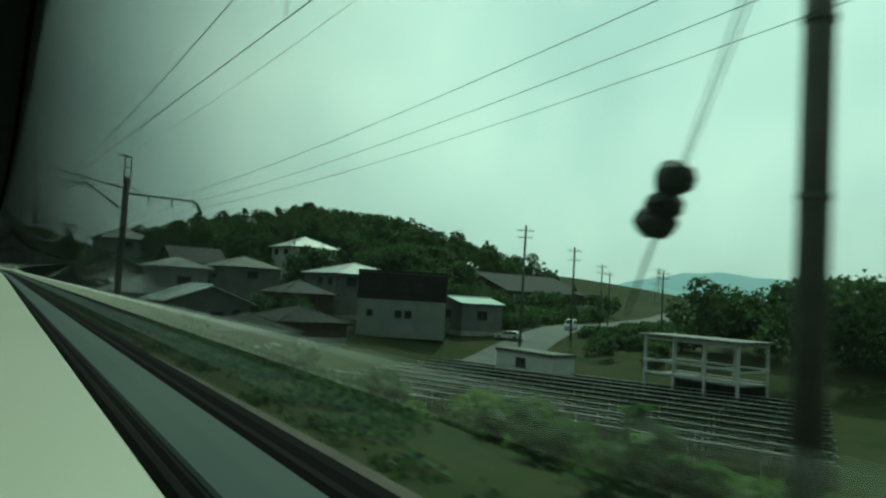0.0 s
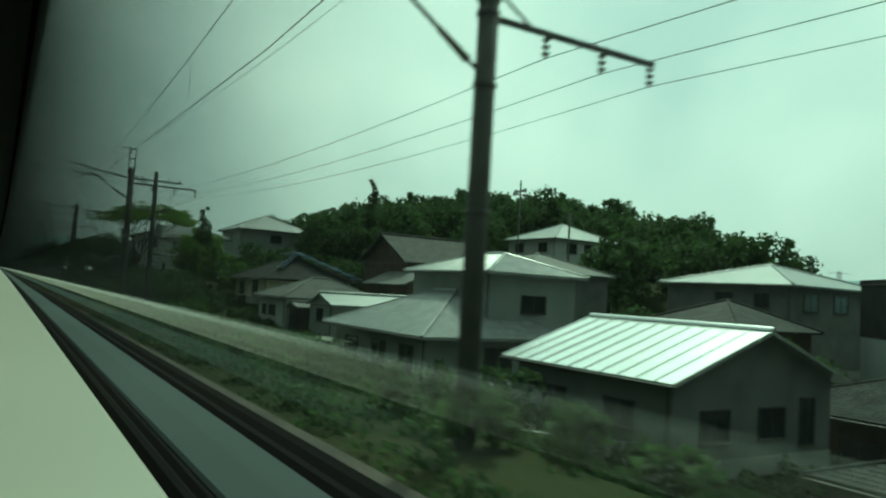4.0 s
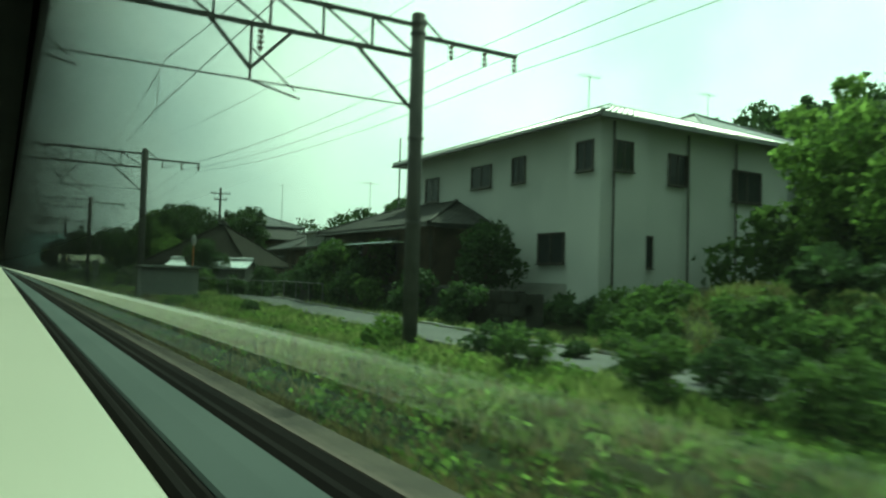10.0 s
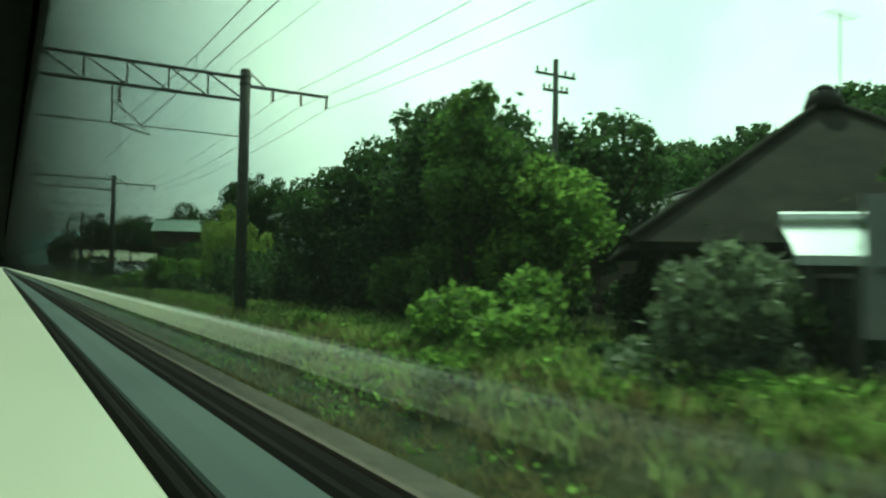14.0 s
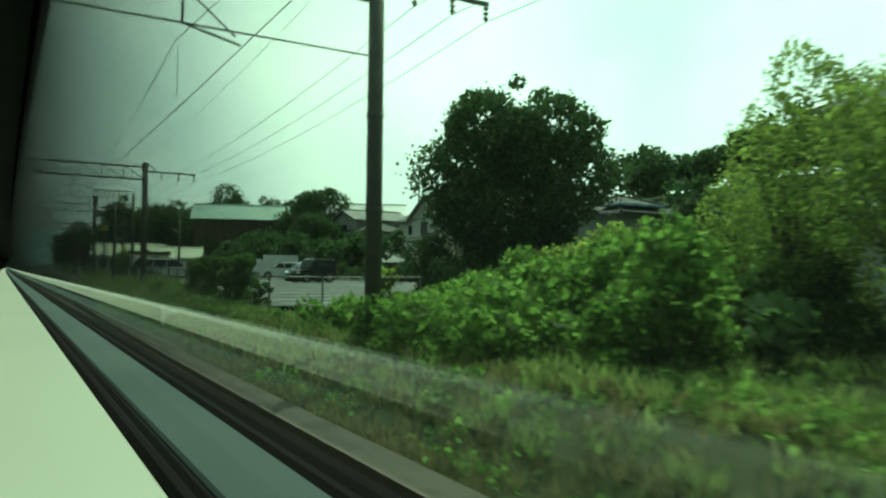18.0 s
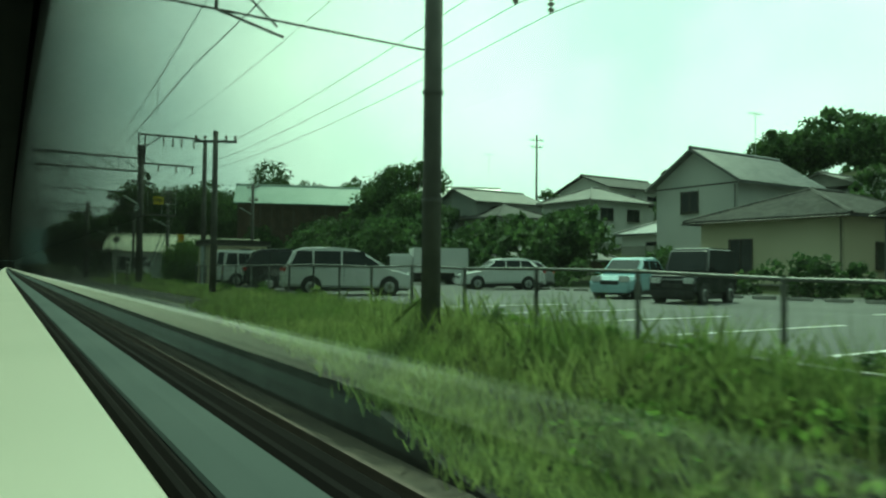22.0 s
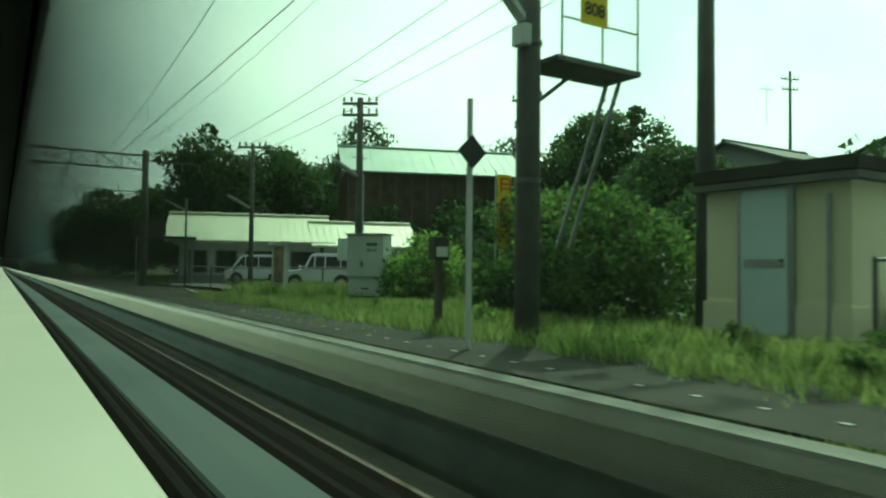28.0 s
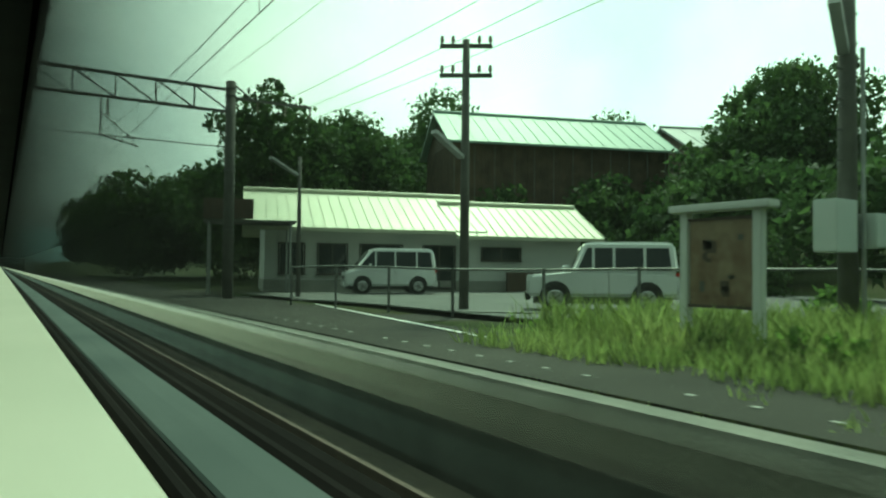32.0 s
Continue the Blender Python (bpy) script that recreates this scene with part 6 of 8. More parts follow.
fence([(11.2, 201), (14.6, 199.5), (15.2, 192)], 1.1, 1.6, "low grey fence at the end of the lane", material=M_FENCE, mesh=False)

car(13.75, 313.7, -17, "white people carrier parked behind the fence", M_CARWHITE, "mpv", 4.5, 1.75, 1.66, z=1.05)
car(24.5, 319.0, 158, "white compact hatchback parked nose to the railway", M_CARWHITE, "sedan", 4.2, 1.75, 1.55, z=1.05)
car(27.2, 321.5, 158, "silver saloon parked in the second row", M_CARSILVER, "sedan", 4.3, 1.7, 1.5, z=1.05)
car(22.6, 308.6, 200, "pale blue small car in the car park", M_CARBLUE, "sedan", 3.5, 1.5, 1.5, z=1.0)
car(21.9, 305.2, 196, "black boxy car in the car park", M_CARDARK, "boxy", 3.4, 1.5, 1.75, z=0.98)
car(14.1, 319.0, -15, "black van parked beside the people carrier", M_CARDARK, "mpv", 4.6, 1.7, 1.72, z=1.05)
car(14.9, 328.6, -20, "white small van with its tailgate to the railway", M_CARWHITE, "van", 3.4, 1.48, 1.86, z=1.05)
car(14.7, 326.3, -20, "white tall small van beside another van", M_CARWHITE, "van", 3.4, 1.48, 1.78, z=1.05)
car(15.2, 323.8, -18, "silver small van in the parking row", M_CARSILVER, "van", 3.4, 1.48, 1.75, z=1.05)
car(20.2, 341.5, 150, "white car half hidden by bushes", M_CARWHITE, "sedan", 4.0, 1.65, 1.45, z=1.05)
car(17.9, 368.3, 160, "white compact van in front of the station", M_CARWHITE, "van", 3.5, 1.5, 1.72, z=1.05)
car(16.75, 355.9, 140, "white boxy small off-roader by the fence", M_CARWHITE, "boxy", 3.4, 1.48, 1.58, z=1.05)
tk = thing("box_truck", "white box truck parked at the back", "truck", "", (27.5, 331.0, 1.05), 160)
part("cargo_box", boxed(-2.6, 1.0, -0.95, 0.95, 0.75, 2.35, 0.03), M_CARWHITE, tk)
part("cab", boxed(1.05, 2.5, -0.9, 0.9, 0.4, 1.95, 0.12), M_CARWHITE, tk)
part("windscreen", boxed(2.46, 2.515, -0.75, 0.75, 1.15, 1.8, 0.01), M_PANE, tk)
part("chassis", boxed(-2.6, 2.4, -0.5, 0.5, 0.35, 0.72), M_BLACK, tk)
for k in (-1.7, 1.7):
    for s in (-1, 1):
        thing_part("wheel", tk, (k, s * 0.82, 0.29), s)

# equipment hut
hut = house("equipment_hut", "cream rendered equipment hut with a flat roof", 15.25, 332.5, 3.3, 2.3, 3.32, 0.22, "flat", "y", M_BEIGE, M_DARKCONC, 0.16, base=1.05, wins=[("S", 0.35, 2.75, 0.55, 0.5, M_DARKFRAME)], category="hut")
for child in hut.children:
    if child.name.startswith("plinth"):
        child.data.materials[0] = M_BEIGE
dr = part("door", boxed(-1.735, -1.655, -0.28, 0.48, 0.30, 2.42, 0.01), M_DOORBLUE, hut, "pale blue steel door")
part("door_frame", boxed(-1.715, -1.645, -0.36, 0.56, 0.30, 2.50, 0.01), M_GALV, hut)
part("door_rail", boxed(-1.745, -1.733, -0.22, 0.42, 1.28, 1.40, 0.004), M_GALV, dr)
part("handle", tubed((-1.735, -0.20, 1.38), (-1.79, -0.20, 1.38), 0.025, n=8), M_STEEL, dr, "dark round door handle")
part("downpipe", tubed((-1.68, -0.85, 0.3), (-1.68, -0.85, 2.3), 0.03, n=7), M_GALV, hut)
ac = thing("air_conditioner", "grey outdoor air conditioner unit by the hut", "air conditioner", "", (14.6, 331.0, 1.0))
part("case", boxed(-0.4, 0.4, -0.15, 0.15, 0.08, 0.66, 0.02), M_CABINET, ac)
part("fan_grille", tubed((-0.12, -0.152, 0.37), (-0.12, -0.165, 0.37), 0.22, n=18), M_BLACK, ac)
for k in (-0.3, 0.3):
    part("foot", boxed(k - 0.05, k + 0.05, -0.17, 0.17, 0, 0.08), M_BLACK, ac)

# things on the mast by the platform
st = thing("work_stage", "steel maintenance stage with a yellow number plate on the mast", "work stage", "", (10.45, 334.3, 0))
part("deck", boxed(0.2, 1.9, -0.4, 0.4, 4.95, 5.03), M_STEEL, st)
for a, b in (((0.15, 0, 4.4), (0.9, 0, 4.95)), ((1.85, 0, 4.95), (0.9, 0.1, 2.3)), ((1.6, 0, 4.95), (0.65, 0.1, 2.3))):
    part("strut", barred(a, b, 0.05, 0.05), M_STEEL, st)
for dx in (0.3, 1.1, 1.85):
    part("rail_post", tubed((dx, -0.38, 5.0), (dx, -0.38, 6.25), 0.018, n=6), M_GALV, st)
for z in (5.6, 6.25):
    part("guard_rail", tubed((0.3, -0.38, z), (1.85, -0.38, z), 0.018, n=6), M_GALV, st)
for k in range(7):
    part("ladder_rung", tubed((0.70 + 0.13 * k, -0.05, 2.5 + 0.36 * k), (0.95 + 0.13 * k, 0.2, 2.5 + 0.36 * k), 0.012, n=5), M_GALV, st)
pl = part("number_plate", boxed(0.62, 1.16, -0.43, -0.41, 5.55, 6.0, 0.005), M_YELLOW, st, "yellow plate with black numerals")


def lettering(name, text, m, size, material, parent):
    cu = bpy.data.curves.new(name, "FONT")
    cu.body, cu.size, cu.align_x, cu.align_y, cu.extrude, cu.offset = text, size, "CENTER", "CENTER", 0.003, 0.003
    cu.materials.append(material)
    ob = new(name, cu)
    ob.parent = parent
    ob.matrix_local = m
    return ob


lettering("numerals", "808", pose(0.89, -0.436, 5.775, 90, 0, 0), 0.27, M_INK, pl)
part("platform_lamp", barred((-0.1, 0, 5.55), (-0.95, -0.35, 5.95), 0.15, 0.09), M_CABINET, st, "long white fluorescent lamp")
part("lamp_box", boxed(-0.28, -0.12, -0.22, 0.05, 5.15, 5.45, 0.01), M_CABINET, st)
part("side_arm", barred((-0.5, 0, 6.85), (0.75, 0, 6.75), 0.07, 0.07), M_STEEL, st)
utility_pole(13.9, 333.9, 9.4, [], "plain concrete pole behind the hut", base=0.9, r=0.17)
utility_pole(15.1, 349.2, 7.95, [(7.75, 0.62, -35), (7.35, 0.62, -35), (6.9, 0.35, -35)], "platform pole with crossarms, rungs and meter boxes", base=0.95, r=0.15, extras=(("lamp", 5.2), ("boxes", 2.25), ("rungs", 3.6)))
utility_pole(21.2, 347.5, 8.7, [(8.4, 0.6, -60), (7.4, 0.5, -60)], "dark utility pole with a lamp in the yard", base=0.95, r=0.16, extras=(("lamp", 6.3),))
utility_pole(14.05, 357.6, 7.4, [(7.25, 0.62, -35), (6.55, 0.62, -35)], "slender platform pole with two crossarms and a lamp", base=0.93, r=0.12, extras=(("lamp", 4.6),))
utility_pole(13.3, 366.0, 5.6, [], "short platform lamp post", base=0.93, r=0.08, extras=(("lamp", 5.0),))
utility_pole(10.2, 317.9, 7.15, [(6.75, 0.8, -30)], "concrete pole with a crossarm by the platform ramp", base=0.7, r=0.14)
utility_pole(63.4, 363.3, 19.6, [(18.9, 0.9, -20), (18.0, 0.8, -20)], "utility pole on the hillside above the houses")
sg = thing("diamond_sign", "slim white post with a black diamond sign", "railway sign", "", (9.15, 333.9, 0.93))
part("post", tubed((0, 0, -0.2), (0, 0, 3.25), 0.04, n=9), M_WHITE, sg)
dm = boxed(-0.16, 0.16, -0.02, 0.0, -0.16, 0.16, 0.004)
bmesh.ops.rotate(dm, cent=(0, 0, 0), matrix=Matrix.Rotation(radians(45), 3, "Y"), verts=dm.verts)
bmesh.ops.translate(dm, vec=(0, -0.045, 2.55), verts=dm.verts)
part("diamond", dm, M_INK, sg, "black diamond plate")
bp = thing("marker_post", "dark post with a small white plate in the grass", "marker post", "", (10.15, 336.2, 0.9))
part("post", boxed(-0.05, 0.05, -0.05, 0.05, -0.2, 1.55), M_BROWN, bp)
part("head", boxed(-0.14, 0.14, -0.10, 0.10, 1.2, 1.58, 0.01), M_BLACK, bp)
part("plate", boxed(-0.11, 0.11, -0.112, -0.10, 1.26, 1.42, 0.003), M_PAINT, bp)
bn = thing("banner", "yellow cloth banner with red characters on a thin pole", "banner", "", (13.62, 339.3, 0.72))
part("pole", tubed((0, 0, -0.1), (0, 0, 3.5), 0.015, n=6), M_WHITE, bn)
cl = bmesh.new()
for i in range(9):
    for j in range(4):
        cl.verts.new((0.03 + 0.14 * j, -0.03 * math.sin(i * 0.9 + j), 3.40 - 0.21 * i))
cl.verts.ensure_lookup_table()
for i in range(8):
    for j in range(3):
        cl.faces.new([cl.verts[k] for k in (4 * i + j, 4 * i + j + 1, 4 * i + j + 5, 4 * i + j + 4)])
ext = bmesh.ops.extrude_face_region(cl, geom=list(cl.faces))
bmesh.ops.translate(cl, vec=(0, 0.006, 0), verts=[q for q in ext["geom"] if isinstance(q, bmesh.types.BMVert)])
part("cloth", cl, M_YELLOW, bn, "yellow cloth")
for i, ch in enumerate("月極駐"):
    ink = bmesh.new()
    z = 3.15 - 0.48 * i
    for a, b, c, d2 in ((-0.14, -0.11, -0.17, 0.17), (0.11, 0.14, -0.17, 0.17), (-0.14, 0.14, 0.14, 0.17), (-0.14, 0.14, 0.02, 0.05), (-0.14, 0.14, -0.09, -0.06)):
        box(ink, 0.24 + a, 0.24 + b, -0.055, -0.048, z + c, z + d2)
    part("character", ink, M_REDINK, bn)

# control cabinet, notice board
cb = thing("control_cabinet", "tall pale grey steel control cabinet on a dark plinth", "equipment cabinet", "", (13.75, 346.0, 0.93), -52)
part("plinth", boxed(-0.66, 0.66, -0.05, 0.65, -0.1, 0.22, 0.02), M_DARKCONC, cb)
part("lower_body", boxed(-0.56, 0.56, 0.02, 0.60, 0.22, 0.78, 0.012), M_CABINET, cb)
part("upper_body", boxed(-0.60, 0.60, -0.02, 0.62, 0.78, 2.05, 0.015), M_CABINET, cb)
part("roof", boxed(-0.64, 0.64, -0.07, 0.66, 2.05, 2.11, 0.02), M_GALV, cb)
d0 = part("door", boxed(-0.17, 0.585, -0.035, -0.02, 0.82, 2.02, 0.004), M_CABINET, cb)
part("door", boxed(-0.585, -0.19, -0.035, -0.02, 0.82, 2.02, 0.004), M_CABINET, cb)
part("handle", boxed(-0.12, -0.06, -0.06, -0.035, 1.1, 1.28, 0.006), M_STEEL, d0, "dark swing handle")
lettering("lettering", "NO-3", pose(0.22, -0.037, 1.60, 90, 0, 0), 0.14, M_INK, d0)
for i in range(4):
    part("lettering_bar", boxed(0.06 + 0.09 * i, 0.13 + 0.09 * i, -0.039, -0.036, 1.72, 1.82), M_INK, d0)
part("vent", boxed(-0.12, 0.12, 0.01, 0.02, 0.42, 0.46), M_BLACK, cb)
nb = thing("notice_board", "weathered rusty notice board on two white posts", "notice board", "", (12.3, 349.3, 0.93), 0)
for y in (-0.54, 0.54):
    part("post", boxed(-0.06, 0.06, y - 0.06, y + 0.06, -0.2, 1.80, 0.01), M_WHITE, nb)
part("cap_beam", boxed(-0.13, 0.13, -0.74, 0.74, 1.80, 1.90, 0.015), M_WHITE, nb)
bd = part("board", boxed(-0.03, 0.03, -0.46, 0.46, 0.60, 1.68, 0.006), M_RUSTBOARD, nb, "flaking brown board")
part("board_frame", boxed(-0.04, 0.04, -0.48, 0.48, 1.68, 1.72), M_BROWN, nb)
part("board_frame", boxed(-0.04, 0.04, -0.48, 0.48, 0.56, 0.60), M_BROWN, nb)
for i in range(14):
    u, w = RNG.uniform(-0.4, 0.3), RNG.uniform(0.66, 1.5)
    part("flaking_patch", boxed(-0.036, -0.0302, u, u + RNG.uniform(0.05, 0.16), w, w + RNG.uniform(0.04, 0.16)), (M_BROWN, M_RUSTBOARD, M_COPING)[i % 3], bd)

# station building
sn = house("station_building", "small white station building with a cream ribbed metal roof", 19.6, 374.6, 8.6, 6.0, 3.95, 1.75, "gable", "x", M_WHITE, M_YELLOWSHEET, 0.85, turn=-17, base=1.05, category="station building", seams=0.45, wins=[("S", -3.2, 2.4, 1.0, 1.2, M_DARKFRAME), ("S", -1.5, 2.4, 1.2, 1.2, M_DARKFRAME), ("S", 0.6, 2.5, 1.8, 1.0, M_DARKFRAME), ("S", 3.2, 2.1, 1.4, 1.8, M_DARKFRAME)], gutter=False)
house("station_annex", "lower white wing of the station with a cream ribbed roof", 26.2, 371.6, 5.4, 4.8, 3.75, 1.55, "gable", "x", M_WHITE, M_YELLOWSHEET, 0.8, turn=-17, base=1.05, category="station building", seams=0.45, wins=[("S", -1.2, 2.7, 1.8, 0.5, M_DARKFRAME)], gutter=False)
tagged(part("annex_cladding", boxed(23.9, 28.8, 367.2, 367.3, 1.05, 1.9), M_BROWN), "dark boarding along the foot of the station wing", "boarding").matrix_world = pose(0.35, 1.85, 0)
po = thing("entrance_porch", "steel pipe porch at the station entrance", "porch", "", (14.0, 371.5, 0.95), -17)
part("roof_sheet", boxed(-2.2, 1.2, -1.2, 1.2, 2.75, 2.83, 0.01), M_SLATE, po)
for x in (-2.0, 1.0):
    for y in (-1.0, 1.0):
        part("post", tubed((x, y, -0.1), (x, y, 2.75), 0.04, n=8), M_GALV, po)
part("sign_panel", boxed(-2.2, -0.4, -1.26, -1.2, 2.85, 3.6, 0.01), M_BROWN, po)
# white line on the platform yard
tagged(part("yard_line", barred((10.75, 352.0, 0.945), (13.8, 369.5, 0.945), 0.10, 0.01), M_PAINT), "white painted line across the platform asphalt", "paint line")
# barn on the slope
bn2 = house("barn", "long weathered barn with a pale green sheet roof", 39.5, 384.6, 15.5, 8.5, 10.6, 2.7, "gable", "x", M_BROWN, M_GREENSHEET, 0.5, turn=-20, category="barn", seams=0.9, gutter=False)
for i in range(34):
    part("board", boxed(-7.7 + 0.46 * i, -7.66 + 0.46 * i, -4.29, -4.25, 0, 10.2 - float(bn2.location.z)), M_SLATE if i % 3 == 0 else M_BROWN, bn2)
for i in range(18):
    part("board", boxed(-7.79, -7.75, -4.1 + 0.46 * i, -4.06 + 0.46 * i, 0, 10.4 - float(bn2.location.z)), M_BROWN, bn2)
house("barn", "second barn with a striped pale roof behind the first", 62.0, 383.0, 16.0, 9.0, 12.2, 2.4, "gable", "x", M_BROWN, M_PALEROOF, 0.5, turn=-24, category="barn", seams=1.6, gutter=False)
# houses beyond the car park
house("house", "white two-storey house with a tiled gable", 43.6, 319.4, 8.0, 6.0, 7.5, 2.2, "gable", "x", M_WHITE, M_TILE, 0.5, base=3.0, wins=[("W", 0.4, 6.3, 1.2, 1.2, M_DARKFRAME)], tiles=1)
house("house_wing", "lower wing with a grey tiled lean-to roof", 42.0, 312.5, 11.0, 8.0, 4.9, 1.7, "hip", "x", M_BEIGE, M_DARKTILE, 0.7, base=1.0, wins=[("W", 1.5, 2.9, 1.3, 1.6), ("S", -2, 2.9, 1.6, 1.2)], tiles=1)
house("shed", "weathered grey board shed beside the car park", 39.5, 303.0, 9.0, 6.0, 4.6, 1.4, "gable", "x", M_SLATE, M_SLATE, 0.4, base=0.9, category="shed")
house("house", "house with blue tarpaulin on its roof", 42.5, 295.0, 8.0, 8.0, 6.2, 1.6, "hip", "x", M_GREYWALL, M_DARKTILE, 0.6, base=1.0)
tagged(part("tarpaulin", boxed(38.4, 43.0, 290.9, 293.2, 6.55, 6.75, 0.05), M_TARP), "bright blue tarpaulin sheet on a house roof", "tarpaulin")
for x, y, e, lx, ly, rf, wl2 in ((50.5, 353, 9.6, 7, 7, M_DARKTILE, M_WHITE), (56, 345, 11, 8, 7, M_SLATE, M_WHITE), (52, 358, 11.5, 9, 8, M_SLATE, M_GREYWALL), (66, 352, 13, 10, 8, M_DARKTILE, M_WHITE), (75, 345, 13.5, 8, 8, M_SLATE, M_WHITE), (61, 330, 8.8, 9, 8, M_SLATE, M_WHITE), (70, 322, 10, 9, 8, M_TILE, M_WHITE), (52, 330, 7.2, 8, 7, M_TILE, M_WHITE), (84, 335, 13.0, 9, 8, M_SLATE, M_GREYWALL), (40, 333, 5.0, 7, 6, M_SLATE, M_BROWN)):
    e -= 2.0 if x < 62 else 1.6
    house("house", "hillside house with a low roof above the car park", x, y, lx, ly, e, 1.6, "gable" if lx > 8 else "hip", "x", wl2, rf, 0.5, wins=[("W", 0, e - 1.4, 1.7, 1.1), ("S", -1.8, e - 1.4, 1.6, 1.1), ("S", 1.8, e - 1.4, 1.6, 1.1)], gutter=False)
antenna(45, 319, 9.4, 3.0)
antenna(52, 358, 12.8, 2.6)
# bicycles behind the fence
def bicycle(x, y, turn, label):
    ob = thing("bicycle", label, "bicycle", "parked bicycles", (x, y, 1.05), turn)
    for k in (-0.52, 0.52):
        bm = bmesh.new()
        for i in range(16):
            a, b = 2 * math.pi * i / 16, 2 * math.pi * (i + 1) / 16
            tube(bm, (k + 0.32 * math.cos(a), 0, 0.33 + 0.32 * math.sin(a)), (k + 0.32 * math.cos(b), 0, 0.33 + 0.32 * math.sin(b)), 0.018, n=5)
        w = part("wheel", bm, M_RUBBER, ob)
        bm = bmesh.new()
        for i in range(8):
            a = 2 * math.pi * i / 8
            tube(bm, (k, 0, 0.33), (k + 0.31 * math.cos(a), 0, 0.33 + 0.31 * math.sin(a)), 0.004, n=3)
        part("spokes", bm, M_GALV, w)
    bm = bmesh.new()
    for a, b in (((-0.52, 0.33), (-0.15, 0.33)), ((-0.52, 0.33), (-0.25, 0.75)), ((-0.15, 0.33), (-0.28, 0.85)), ((-0.15, 0.33), (0.38, 0.72)), ((-0.26, 0.78), (0.36, 0.80)), ((0.52, 0.33), (0.33, 0.98))):
        tube(bm, (a[0], 0, a[1]), (b[0], 0, b[1]), 0.018, n=6)
    part("frame", bm, M_GALV, ob)
    part("saddle", boxed(-0.40, -0.14, -0.07, 0.07, 0.84, 0.90, 0.02), M_BLACK, ob)
    part("handlebar", tubed((0.30, -0.28, 1.0), (0.30, 0.28, 1.0), 0.014, n=6), M_GALV, ob)
    part("basket", boxed(0.42, 0.70, -0.16, 0.16, 0.72, 0.95), M_STEEL, ob)
    return ob


bike = bicycle(21.5, 346.9, 60, "silver city bicycle with a front basket")
for i in range(1, 7):
    copy_thing(bike, pose(21.5 + 0.55 * i, 346.9 - 0.28 * i, 1.05, 0, (-1) ** i * 4, 60 + 8 * (i % 3)))

# ---- woods, trees and weeds ----
def clear(x, y, spots):
    return all(abs(x - a) > c or abs(y - b) > c for a, b, c in spots)


HOMES = ((68, 147, 8), (60, 109, 9), (41, 193, 8), (128, 146, 16), (66, 352, 7), (75, 345, 7), (56, 345, 6), (61, 330, 6), (70, 322, 6), (84, 335, 7), (62, 383, 10), (41, 385, 12), (52, 358, 7))
far_wood, mid_wood = [], []
for i in range(640):
    y = RNG.uniform(105, 470)
    x = RNG.uniform(62, 178) if i % 3 else RNG.uniform(45, 120)
    if y - 0.55 * max(x - 62, 0) < 110 or not clear(x, y, HOMES):
        continue
    if y > 285 and y < 375 and x < 88 or y > 340 and 70 < x < 150 and y > 282 + 0.76 * (x - 2.5):
        continue
    (far_wood if x > 90 else mid_wood).append((x, y, RNG.uniform(7, 11) + 3.5 * (1 - smooth(235, 275, y)), RNG.uniform(3.3, 5.3)))
woods("hill_woods", "dark green wooded hill behind the village", far_wood, L_DARK, 0.48, 0.5, 8)
mid_wood += [(RNG.uniform(46, 62), RNG.uniform(166, 212), RNG.uniform(11, 14), RNG.uniform(3.6, 5)) for i in range(26)]
mid_wood = [p for p in mid_wood if clear(p[0], p[1], HOMES)]
woods("slope_woods", "mixed green trees on the village slope", mid_wood, L_DARK, 0.40, 0.55)
lowers = []
for x0, x1, y0, y1, n, h in ((30, 62, 150, 215, 60, 6), (31, 36, 322, 346, 20, 4.0), (34, 45, 324, 352, 62, 4.6), (36, 60, 112, 135, 22, 5.5), (24, 60, 225, 262, 44, 7.5), (36, 60, 262, 290, 26, 6), (28, 40, 336, 362, 26, 5), (22, 30, 392, 440, 20, 11), (30, 62, 396, 440, 44, 14), (32, 40, 374, 382, 22, 6.0), (33, 39, 364, 370, 24, 5.5), (43, 50, 370, 377, 12, 8.5), (50, 75, 360, 382, 20, 6), (30, 48, 288, 298, 5, 4), (46, 62, 300, 345, 22, 4.5), (14, 22, 386, 430, 26, 9)):
    for i in range(int(n * 0.68)):
        x, y = RNG.uniform(x0, x1), RNG.uniform(y0, y1)
        if clear(x, y, ((41, 193, 8), (31.5, 150, 7), (25.8, 185, 8), (41.5, 385, 7), (47.5, 350, 6), (52, 358, 6), (31, 232, 6), (38, 222, 6), (30, 246, 6), (27.8, 250.5, 7), (25, 262, 6), (42, 312, 8), (52, 330, 6), (39, 303, 6), (42, 295, 6), (56, 345, 6), (61, 330, 6), (62, 383, 9), (36, 118, 6), (47, 125, 6), (40, 333, 5), (42, 138, 7))):
            lowers.append((x, y, h * RNG.uniform(0.7, 1.25), h * RNG.uniform(0.38, 0.55)))
woods("garden_trees", "dense dark garden trees between the houses", lowers, L_DARK, 0.28, 0.42)
glade = [(RNG.uniform(24, 38), RNG.uniform(157, 180), RNG.uniform(3.5, 6.2), RNG.uniform(1.9, 2.7)) for i in range(22)]
glade = [p for p in glade if clear(p[0], p[1], ((25.8, 185, 8), (31.5, 150, 7)))]
woods("glade_trees", "fresh green trees behind the garden terrace", glade, L_MID, 0.24, 0.42)
plain = [(RNG.uniform(110, 420), RNG.uniform(20, 200), RNG.uniform(4, 8), RNG.uniform(3, 5)) for i in range(90)]
